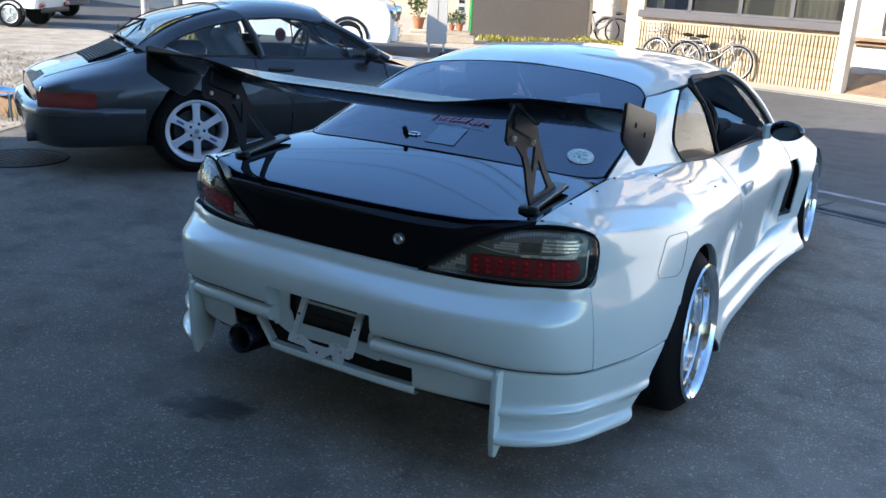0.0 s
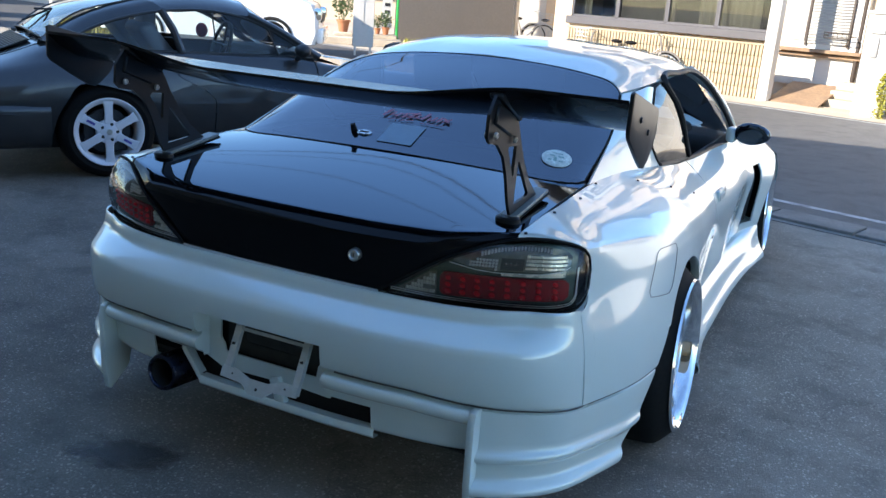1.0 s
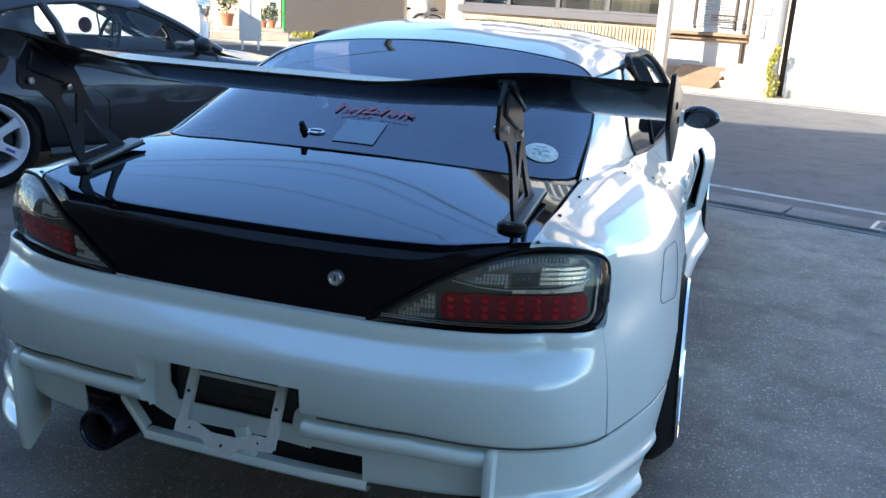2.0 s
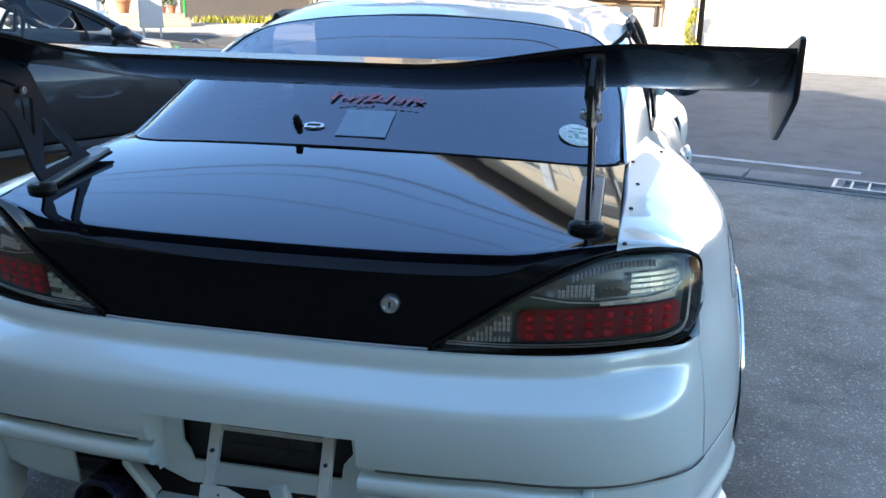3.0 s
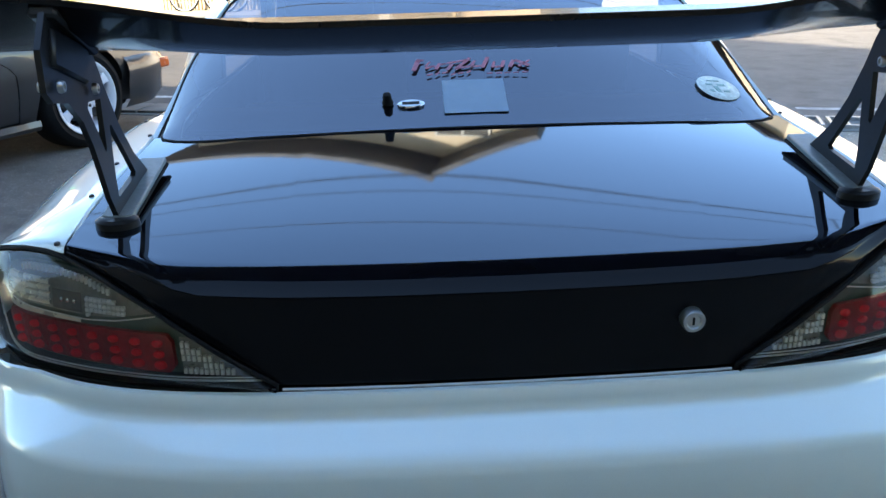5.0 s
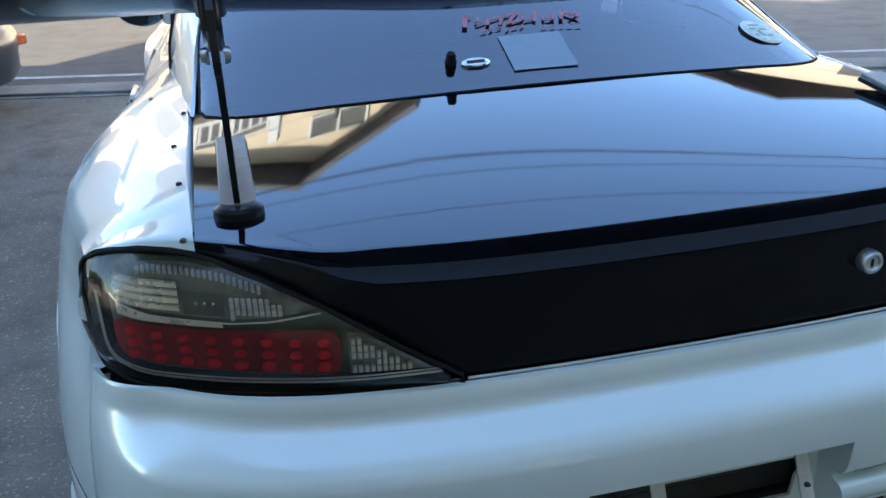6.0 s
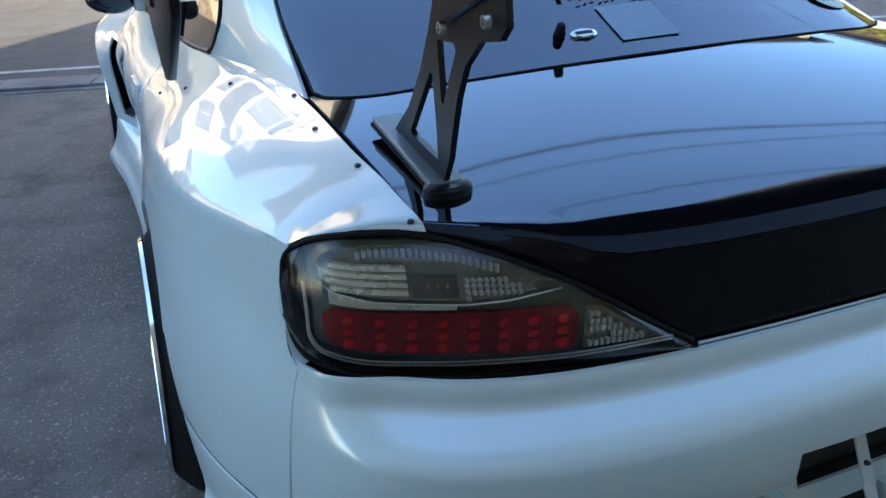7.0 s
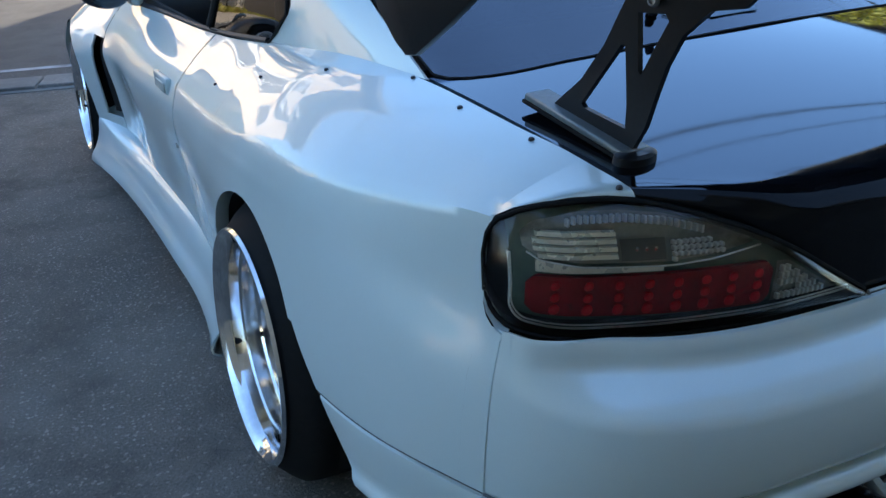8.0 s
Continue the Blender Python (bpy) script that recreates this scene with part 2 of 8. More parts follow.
M["pearl_rib"] = surface("silvered_light_rib", (0.95, 0.95, 0.88), 0.3, 0.35, 0.25, 140, 60, 0.3, 0.002, coat=0.4)
# silvered plastic with reflected sunlight put into its cream colour
M["cream_bar"] = surface("sun_tinted_silver", (0.98, 0.88, 0.74), 0.28, 0.45, 0.15, 140, 40, 0.2, 0.001, coat=0.3)
M["amber"] = surface("orange_marker_plastic", (0.75, 0.13, 0.02), 0.25, 0.0, 0.1, 90, 20, coat=0.5)
M["grey_coupe_red"] = surface("dark_red_light_plastic", (0.20, 0.010, 0.012), 0.2, 0.0, 0.2, 90, 12, coat=1.0)
M["seat"] = surface("dark_seat_cloth", (0.025, 0.025, 0.027), 0.9, 0.0, 0.3, 200, 8, 0.3)
M["seat_grey"] = surface("grey_seat_leather", (0.16, 0.17, 0.18), 0.55, 0.0, 0.15, 90, 8, 0.1)
M["dash"] = surface("dark_dashboard_vinyl", (0.03, 0.03, 0.032), 0.7, 0.0, 0.2, 180, 8, 0.2)
M["red_cloth"] = surface("red_cloth", (0.45, 0.03, 0.04), 0.8, 0.0, 0.2, 90, 8, 0.2)
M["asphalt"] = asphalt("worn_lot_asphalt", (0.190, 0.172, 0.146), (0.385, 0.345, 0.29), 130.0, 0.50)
M["road"] = asphalt("road_asphalt", (0.118, 0.114, 0.108), (0.15, 0.145, 0.135), 220.0, 0.12)
M["gravel"] = surface("pale_gravel", (0.40, 0.35, 0.28), 0.95, 0.0, 0.45, 26, 2.0, 0.9, 0.03, tint=(0.25, 0.20, 0.14))
M["concrete"] = surface("weathered_concrete", (0.21, 0.20, 0.18), 0.85, 0.0, 0.22, 40, 3.0, 0.4, 0.004, tint=(0.12, 0.115, 0.105))
M["concrete_tan"] = surface("pale_concrete", (0.45, 0.38, 0.29), 0.85, 0.0, 0.18, 30, 2.0, 0.3, 0.004)
M["iron"] = surface("rusty_cast_iron", (0.045, 0.035, 0.030), 0.65, 0.6, 0.35, 60, 9, 0.5, 0.003, tint=(0.07, 0.04, 0.025))
M["galv"] = surface("galvanised_steel", (0.42, 0.43, 0.43), 0.45, 0.8, 0.2, 50, 9)
M["line"] = surface("worn_white_road_paint", (0.46, 0.46, 0.44), 0.8, 0.0, 0.3, 70, 9, 0.3, tint=(0.20, 0.20, 0.20))
M["fence_tan"] = surface("tan_slat_tile", (0.42, 0.33, 0.21), 0.75, 0.0, 0.2, 40, 1.6, 0.2, 0.002, tint=(0.34, 0.26, 0.16))
M["fence_joint"] = surface("dark_tan_joint", (0.36, 0.28, 0.18), 0.9, 0.0, 0.2, 30, 2)
M["render_white"] = surface("white_plaster", (0.60, 0.58, 0.54), 0.85, 0.0, 0.06, 30, 0.8, 0.2, 0.003, tint=(0.52, 0.49, 0.44))
M["render_beige"] = surface("beige_plaster", (0.60, 0.47, 0.33), 0.85, 0.0, 0.08, 30, 0.8, 0.2, 0.003)
M["dark_wall"] = surface("dark_brown_grey_panel", (0.095, 0.082, 0.072), 0.7, 0.0, 0.14, 20, 0.6, 0.1)
M["dark_rail"] = surface("dark_grey_metal_sill", (0.085, 0.08, 0.085), 0.55, 0.3, 0.15, 30, 2)
M["curtain"] = surface("beige_curtain", (0.42, 0.38, 0.31), 0.9, 0.0, 0.1, 30, 2)
# dimness of unlit interiors put into the colour of room walls and panes
M["room"] = surface("dim_interior_tone", (0.10, 0.095, 0.09), 0.9, 0.0, 0.15, 10, 1)
M["shutter"] = surface("grey_roller_shutter", (0.36, 0.35, 0.33), 0.5, 0.3, 0.1, 30, 2)
M["wood"] = surface("weathered_brown_board", (0.26, 0.17, 0.10), 0.8, 0.0, 0.25, 30, 3, 0.4, tint=(0.18, 0.12, 0.08))
M["brown_metal"] = surface("dark_brown_metal", (0.055, 0.042, 0.034), 0.6, 0.3, 0.2, 40, 3)
M["roof_tile"] = surface("dark_roof_sheet", (0.05, 0.048, 0.05), 0.6, 0.1, 0.2, 20, 2)
M["terracotta"] = surface("terracotta", (0.42, 0.17, 0.08), 0.8, 0.0, 0.2, 40, 5, 0.2)
M["leaf"] = surface("green_leaf", (0.075, 0.115, 0.035), 0.55, 0.0, 0.4, 14, 5)
M["leaf_yellow"] = surface("yellow_green_leaf", (0.30, 0.28, 0.035), 0.55, 0.0, 0.35, 14, 5)
M["grass"] = surface("dry_grass", (0.22, 0.19, 0.06), 0.8, 0.0, 0.4, 12, 3)
M["bike_silver"] = surface("silver_cycle_paint", (0.50, 0.52, 0.55), 0.35, 0.6, 0.1, 60, 6)
M["green_plastic"] = surface("green_plastic", (0.03, 0.32, 0.07), 0.4, 0.0, 0.15, 40, 5)
M["blue_plastic"] = surface("blue_plastic_sheet", (0.02, 0.16, 0.55), 0.5, 0.0, 0.2, 40, 8)
M["paper"] = surface("dimmed_paper", (0.19, 0.27, 0.34), 0.5, 0.0, 0.06, 60, 8)
M["sticker"] = surface("pale_green_sticker", (0.60, 0.68, 0.64), 0.6, 0.0, 0.35, 160, 50)
M["sticker_ink"] = surface("green_sticker_ink", (0.22, 0.36, 0.33), 0.6, 0.0, 0.2, 90, 20)
M["red_ink"] = surface("red_vinyl_sticker", (0.38, 0.115, 0.155), 0.5, 0.0, 0.15, 90, 9)
M["purple_ink"] = surface("blue_sticker_ink", (0.10, 0.09, 0.38), 0.5, 0.0, 0.15, 90, 9)
M["stain"] = surface("dark_oil_stain", (0.045, 0.044, 0.044), 0.5, 0.0, 0.3, 60, 5, 0.3)


def soft_edge(m, scale):
    """Let a flat stain fade out unevenly towards its rim (object coordinates, unit radius)."""
    nt = m.node_tree
    b = nt.nodes["Principled BSDF"]
    tc = nt.nodes.new("ShaderNodeTexCoord")
    ln = nt.nodes.new("ShaderNodeVectorMath")
    ln.operation = "LENGTH"
    nt.links.new(tc.outputs["Object"], ln.inputs[0])
    n = noise_node(nt, scale, 5, 0.65, tc.outputs["Object"])
    ad = nt.nodes.new("ShaderNodeMath")
    ad.operation = "MULTIPLY_ADD"
    nt.links.new(n.outputs["Fac"], ad.inputs[0])
    ad.inputs[1].default_value = 0.9
    nt.links.new(ln.outputs["Value"], ad.inputs[2])
    r = ramp_node(nt, ad.outputs["Value"], [(0.70, (0.75, 0.75, 0.75)), (1.25, (0, 0, 0))])
    nt.links.new(r.outputs["Color"], b.inputs["Alpha"])


soft_edge(M["stain"], 3.0)
M["wire"] = surface("black_cable", (0.012, 0.012, 0.012), 0.7, 0.0, 0.1, 20, 2)
M["garage"] = surface("cream_bounce_lining", (0.48, 0.44, 0.33), 0.85, 0.0, 0.12, 12, 0.8, 0.2)
M["bike_grey"] = surface("dull_bicycle_metal", (0.24, 0.22, 0.20), 0.5, 0.4, 0.2, 80, 9)
M["block"] = surface("grey_shed_cladding", (0.25, 0.23, 0.185), 0.8, 0.0, 0.1, 10, 0.6, 0.1)


# ---- mesh helpers ----
def part(name, bm, material, parent=None, label="", smooth=38.0):
    me = bpy.data.meshes.new(name)
    bmesh.ops.recalc_face_normals(bm, faces=bm.faces[:])
    bm.to_mesh(me)
    bm.free()
    me.materials.append(M[material])
    if smooth:
        me.shade_smooth()
        me.set_sharp_from_angle(angle=radians(smooth))
    ob = new(name, me)
    if parent is not None:
        ob.parent = parent
    return tagged(ob, label)


def thing(name, m, label, category, group="", kind=""):
    ob = new(name)
    ob.empty_display_size = 0.2
    ob.matrix_world = m
    return tagged(ob, label, category, group, kind)


def curve(pts, n):
    """A smooth curve of n points through pts (chord-length Hermite)."""
    p = np.array(pts, dtype=float)
    if len(p) == 2:
        return [p[0] + (p[1] - p[0]) * k / (n - 1) for k in range(n)]
    d = np.maximum(np.linalg.norm(np.diff(p, axis=0), axis=1), 1e-6)
    t = np.concatenate([[0], np.cumsum(d)])
    v = np.empty_like(p)
    s = np.diff(p, axis=0) / d[:, None]
    v[1:-1] = (s[:-1] * d[1:, None] + s[1:] * d[:-1, None]) / (d[:-1] + d[1:])[:, None]
    v[0], v[-1] = s[0], s[-1]
    out = []
    for u in np.linspace(0, t[-1], n):
        k = min(len(p) - 2, max(0, int(np.searchsorted(t, u) - 1)))
        h = d[k]
        w = (u - t[k]) / h
        out.append(p[k] * (2 * w ** 3 - 3 * w ** 2 + 1) + v[k] * h * (w ** 3 - 2 * w ** 2 + w)
                   + p[k + 1] * (-2 * w ** 3 + 3 * w ** 2) + v[k + 1] * h * (w ** 3 - w ** 2))
    return out


def lerp_table(xs, ys, x):
    return float(np.interp(x, xs, ys))


def sheet(bm, rows, closed=False):
    """Quads over rows of points."""
    vs = [[bm.verts.new(p) for p in r] for r in rows]
    for a, b in zip(vs[:-1], vs[1:]):
        n = len(a)
        for k in range(n if closed else n - 1):
            q = (a[k], a[(k + 1) % n], b[(k + 1) % n], b[k])
            if len({tuple(round(c, 6) for c in v.co) for v in q}) > 2:
                bm.faces.new(q)
    return vs


def loft(sections, nu, nv):
    """A smooth sheet through sections of equal point counts."""
    cols = [curve(s, nv) for s in sections]
    lines = [curve([c[k] for c in cols], nu) for k in range(nv)]
    return [[lines[k][i] for k in range(nv)] for i in range(nu)]


def thick(bm, d):
    bmesh.ops.recalc_face_normals(bm, faces=bm.faces[:])
    bmesh.ops.solidify(bm, geom=bm.faces[:], thickness=d)


def weld(bm, d=0.0005):
    bmesh.ops.remove_doubles(bm, verts=bm.verts[:], dist=d)


def box(bm, c, s, bev=0.0, m=None, seg=1):
    r = bmesh.ops.create_cube(bm, size=1.0, matrix=(m or Matrix()) @ Matrix.Translation(c) @ Matrix.Diagonal((*s, 1)))
    if bev:
        es = {e for v in r["verts"] for e in v.link_edges}
        bmesh.ops.bevel(bm, geom=list(es), offset=bev, segments=seg, affect="EDGES", profile=0.5)
    return bm


def tube(bm, pts, r, n=8, close=False):
    """A round bar along points; r a number or one per point."""
    pts = [Vector(p) for p in pts]
    rs = [r] * len(pts) if isinstance(r, (int, float)) else r
    rings = []
    up = None
    for k, p in enumerate(pts):
        a = pts[k - 1] if k or close else p
        b = pts[(k + 1) % len(pts)] if k < len(pts) - 1 or close else p
        d = (b - a).normalized()
        if up is None:
            up = d.orthogonal().normalized()
        up = (up - d * up.dot(d)).normalized()
        side = d.cross(up)
        rings.append([bm.verts.new(p + (up * math.cos(2 * math.pi * j / n) + side * math.sin(2 * math.pi * j / n)) * rs[k]) for j in range(n)])
    last = rings + ([rings[0]] if close else [])
    for a, b in zip(last[:-1], last[1:]):
        for j in range(n):
            bm.faces.new((a[j], a[(j + 1) % n], b[(j + 1) % n], b[j]))
    if not close:
        bm.faces.new(rings[0][::-1])
        bm.faces.new(rings[-1])
    return bm


def lathe(bm, prof, n=32, m=None):
    """Turn (radius, height) points round z, then place by m."""
    m = m or Matrix()
    rows = [[m @ Vector((r * math.cos(2 * math.pi * j / n), r * math.sin(2 * math.pi * j / n), h)) for j in range(n)] for r, h in prof]
    sheet(bm, rows, closed=True)
    return bm


def plate(bm, outline, holes, d, m):
    """A flat plate of thickness d with holes, drawn in the plane's x, y and placed by m."""
    edges = []
    for loop in [outline] + list(holes):
        vs = [bm.verts.new((x, y, 0)) for x, y in loop]
        edges += [bm.edges.new((vs[k], vs[(k + 1) % len(vs)])) for k in range(len(vs))]
    f = bmesh.ops.triangle_fill(bm, edges=edges, use_beauty=True, use_dissolve=False)
    faces = [g for g in f["geom"] if isinstance(g, bmesh.types.BMFace)]
    ext = bmesh.ops.extrude_face_region(bm, geom=faces)
    vs = [g for g in ext["geom"] if isinstance(g, bmesh.types.BMVert)]
    bmesh.ops.translate(bm, verts=vs, vec=(0, 0, d))
    bmesh.ops.transform(bm, verts=bm.verts[:], matrix=m)
    return bm


def ball(bm, c, r, n=8, scale=(1, 1, 1)):
    bmesh.ops.create_uvsphere(bm, u_segments=n, v_segments=max(4, n // 2 + 1), radius=r,
                              matrix=Matrix.Translation(c) @ Matrix.Diagonal((*scale, 1)))
    return bm


def B():
    return bmesh.new()


def mirrored(rows, sign):
    return [[(sign * p[0], p[1], p[2]) for p in r] for r in rows]


AX = Matrix(((0, 0, 1, 0), (1, 0, 0, 0), (0, 1, 0, 0), (0, 0, 0, 1)))   # plate plane (y, z), thickness along x


# ---- ground, road and surroundings ----
ROAD_DIR = Vector((1.0, -0.29, 0)).normalized()      # the street runs along this line
ROAD_N = Vector((-ROAD_DIR.y, ROAD_DIR.x, 0))
ROAD_ANGLE = math.degrees(math.atan2(ROAD_DIR.y, ROAD_DIR.x))
STREET = Matrix.Translation((0.5, 3.86, 0)) @ pose(0, 0, 0, 0, 0, ROAD_ANGLE)


def street(u, v, z=0.0):
    """A place by metres along the street and across it (away from the lot), from the drain's line."""
    return STREET @ Vector((u, v, z))


def at_street(u, v, z=0.0, turn=0.0):
    return STREET @ pose(u, v, z, 0, 0, turn)


def poly(bm, pts, z):
    bm.faces.new([bm.verts.new((x, y, z)) for x, y in pts])


bm = B()
sheet(bm, [[(x, y, 0.0) for x in np.linspace(-600, 600, 13)] for y in np.linspace(-600, 600, 13)])
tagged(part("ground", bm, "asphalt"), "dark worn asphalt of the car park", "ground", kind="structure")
bm = B()
sheet(bm, [[street(u, v, 0.004) for u in np.linspace(-60, 60, 25)] for v in (0.36, 3.0, 5.5, 7.46)])
tagged(part("road", bm, "road"), "grey asphalt street with white edge lines", "road", kind="structure")
bm = B()
sheet(bm, [[street(u, v, 0.010) for u in np.linspace(-60, 60, 25)] for v in (7.46, 8.2, 9.9, 26.0)])
tagged(part("pavement", bm, "concrete_tan"), "pale concrete strip along the far side", "pavement", kind="structure")
bm = B()
poly(bm, [(-5.75, 0.2), (-5.55, 1.5), (-6.4, 3.2), (-9.6, 7.6), (-15.5, 10.2), (-40, 8.0), (-40, -9.0), (-12.0, -6.0)], 0.006)
tagged(part("gravel_yard", bm, "gravel"), "pale sunlit gravel beside the car park", "gravel", kind="structure")

# edge lines
for name, v0, v1, u0, u1 in (("edge_line", 0.62, 0.70, -9.0, 1.55), ("edge_line", 0.62, 0.70, 1.95, 12.0), ("edge_line", 7.26, 7.38, -16.0, 14.0)):
    bm = B()
    sheet(bm, [[street(u, v, 0.007) for u in np.linspace(u0, u1, 12)] for v in (v0, v1)])
    tagged(part(name, bm, "line"), "worn white painted edge line", "road marking", kind="structure")

# gutter: concrete covers and one steel grating
gutter = thing("gutter", STREET, "concrete gutter covers with a steel grating along the street", "gutter", kind="structure")
bm = B()
box(bm, (0, 0.17, -0.045), (24, 0.40, 0.10))
part("gutter_bed", bm, "concrete", gutter)
cover = None
rng = random.Random(4)
for k in range(30):
    u = -10.0 + 0.605 * k
    if 1.3 < u + 0.3 < 2.75:
        continue
    if cover is None:
        bm = B()
        box(bm, (0, 0, 0), (0.592, 0.285, 0.03), 0.006)
        cover = part("cover", bm, "concrete", gutter)
        ob = cover
    else:
        ob = new("cover", cover.data)
        ob.parent = gutter
    ob.matrix_local = pose(u + 0.3, 0.175, 0.010 + rng.uniform(-0.002, 0.002), rng.uniform(-0.4, 0.4), rng.uniform(-0.3, 0.3), rng.uniform(-0.4, 0.4))
for off in (1.42, 2.08):
    bm = B()
    for v in (0.045, 0.295):
        box(bm, (off + 0.31, v, 0.012), (0.62, 0.022, 0.034), 0.002)
    for u in (off + 0.01, off + 0.61):
        box(bm, (u, 0.17, 0.012), (0.022, 0.25, 0.034), 0.002)
    grate = part("grating", bm, "galv", gutter, "galvanised steel grating")
    for k in range(5):
        bm = B()
        box(bm, (off + 0.11 + 0.10 * k, 0.17, 0.010), (0.014, 0.24, 0.030), 0.001)
        part("bar", bm, "galv", grate)

# manhole, stain, timber kerb, blue sheet
bm = B()
lathe(bm, [(0.0, 0.010), (0.29, 0.010), (0.295, 0.006), (0.305, 0.006), (0.31, 0.011), (0.345, 0.011), (0.35, 0.0)], 40)
lid = part("manhole_cover", bm, "iron")
lid.matrix_world = pose(-4.50, 1.04, 0.0)
tagged(lid, "rusty round cast iron manhole cover in the asphalt", "manhole cover")
for k in range(9):
    bm = B()
    box(bm, (0, -0.22 + 0.055 * k, 0.0125), (2 * math.sqrt(max(0.01, 0.26 ** 2 - (0.22 - 0.055 * k) ** 2)), 0.020, 0.006), 0.001)
    part("rib", bm, "iron", lid)
bm = B()
ring = [(1.1 * math.cos(2 * math.pi * k / 40), 1.1 * math.sin(2 * math.pi * k / 40), 0.0) for k in range(40)]
bm.faces.new([bm.verts.new(p) for p in ring])
oil = part("oil_stain", bm, "stain")
oil.matrix_world = pose(-0.43, -0.94, 0.003, 0, 0, 20) @ Matrix.Diagonal((0.36, 0.18, 1, 1))
tagged(oil, "dark oil stain on the asphalt", "stain", kind="structure")
bm = B()
box(bm, (0, 0, 0.11), (1.9, 0.20, 0.22), 0.012, None, 2)
kerb = part("timber_kerb", bm, "wood")
kerb.matrix_world = pose(-6.85, 2.15, 0.0, 0, 0, 8)
tagged(kerb, "weathered brown timber kerb at the edge of the gravel", "kerb")
bm = B()
rows = [[(x, y, 0.245 + 0.03 * math.sin(9 * x + 4 * y) + 0.02 * math.sin(17 * y)) for x in np.linspace(-0.30, 0.30, 10)] for y in np.linspace(-0.13, 0.13, 6)]
sheet(bm, rows)
thick(bm, 0.006)
sh = part("blue_sheet", bm, "blue_plastic")
sh.matrix_world = pose(-6.25, 2.22, 0.0, 0, 0, 12)
tagged(sh, "crumpled blue plastic sheet lying on the timber", "plastic sheet")


def blades(name, places, n, h, material, label, spread, seed, wide=0.02):
    rnd = random.Random(seed)
    bm = B()
    for cx, cy in places:
        for _ in range(n):
            x, y = cx + rnd.gauss(0, spread), cy + rnd.gauss(0, spread)
            a, hh, w = rnd.uniform(0, 6.28), h * rnd.uniform(0.5, 1.2), wide * rnd.uniform(0.6, 1.3)
            dx, dy = math.cos(a), math.sin(a)
            lean = rnd.uniform(-0.5, 0.5) * hh
            vs = [bm.verts.new(p) for p in ((x - dx * w, y - dy * w, 0), (x + dx * w, y + dy * w, 0), (x + lean * dy, y - lean * dx, hh))]
            bm.faces.new(vs)
    ob = part(name, bm, material, smooth=0)
    return tagged(ob, label, "grass", kind="stuff")


blades("grass", [(-6.2 - 0.5 * k, 2.6 + 0.55 * k) for k in range(8)] + [(-7.2 - 0.4 * k, 1.2 + 0.1 * k) for k in range(7)], 160, 0.13, "grass", "dry yellow grass at the edge of the gravel", 0.28, 3)
blades("grass", [(-15.2 + 0.35 * k, 11.6 - 0.1 * k) for k in range(9)], 140, 0.26, "grass", "dry tall grass beyond the gravel", 0.25, 5, 0.03)
blades("grass", [(-9.4 + 0.4 * k, 17.6 + 0.15 * k) for k in range(8)], 110, 0.16, "leaf_yellow", "pale green grass strip before the dark wall", 0.25, 6, 0.03)


def stones(n, seed):
    rnd = random.Random(seed)
    verts, faces = [], []
    for _ in range(n):
        f = rnd.random()
        x = -5.9 - 5.5 * f + rnd.uniform(-0.6, 0.2)
        y = 1.3 + 4.2 * f + rnd.uniform(-2.2, 0.6)
        r = rnd.uniform(0.010, 0.034)
        b = len(verts)
        for dx, dy, dz in ((1, 0, 0), (0, 1, 0), (-1, 0, 0), (0, -1, 0), (0, 0, 0.8)):
            j = rnd.uniform(0.7, 1.3)
            verts.append((x + dx * r * j, y + dy * r * j, 0.006 + dz * r * j))
        faces += [(b, b + 1, b + 4), (b + 1, b + 2, b + 4), (b + 2, b + 3, b + 4), (b + 3, b, b + 4)]
    me = bpy.data.meshes.new("gravel_stones")
    me.from_pydata(verts, [], faces)
    me.materials.append(M["gravel"])
    return tagged(new("gravel_stones", me), "loose pale gravel stones", "gravel", kind="stuff")


stones(5200, 8)

# unseen building added behind the lot: closes the place and throws the large shade
bm = B()
foot = [(-7.7, -1.5), (-5.1, -1.1), (-2.7, -3.94), (6.2, -4.74), (9.0, -7.5), (9.0, -14.0), (-10.0, -14.0), (-9.3, -5.2)]
for k, ((x0, y0), (x1, y1)) in enumerate(zip(foot, foot[1:] + foot[:1])):
    low = 3.3 if k == 2 else 0.0
    bm.faces.new([bm.verts.new(p) for p in ((x0, y0, low), (x1, y1, low), (x1, y1, 6.4), (x0, y0, 6.4))])
poly(bm, foot, 6.4)
weld(bm)
tagged(part("workshop_wall", bm, "block", smooth=0), "unseen grey clad shade building added behind the lot", "building", kind="structure")
# unseen open bay, added to set bounce light and reflections on the car's rear
bm = B()
bay = [(-2.7, -3.94), (-2.9, -6.6), (6.2, -7.4), (6.2, -4.74)]
for (x0, y0), (x1, y1) in zip(bay[:-1], bay[1:]):
    bm.faces.new([bm.verts.new(p) for p in ((x0, y0, 0), (x1, y1, 0), (x1, y1, 3.3), (x0, y0, 3.3))])
poly(bm, bay, 3.3)
tagged(part("garage_wall", bm, "garage", smooth=0), "unseen added bay walls that bounce light onto the car", "wall", kind="structure")



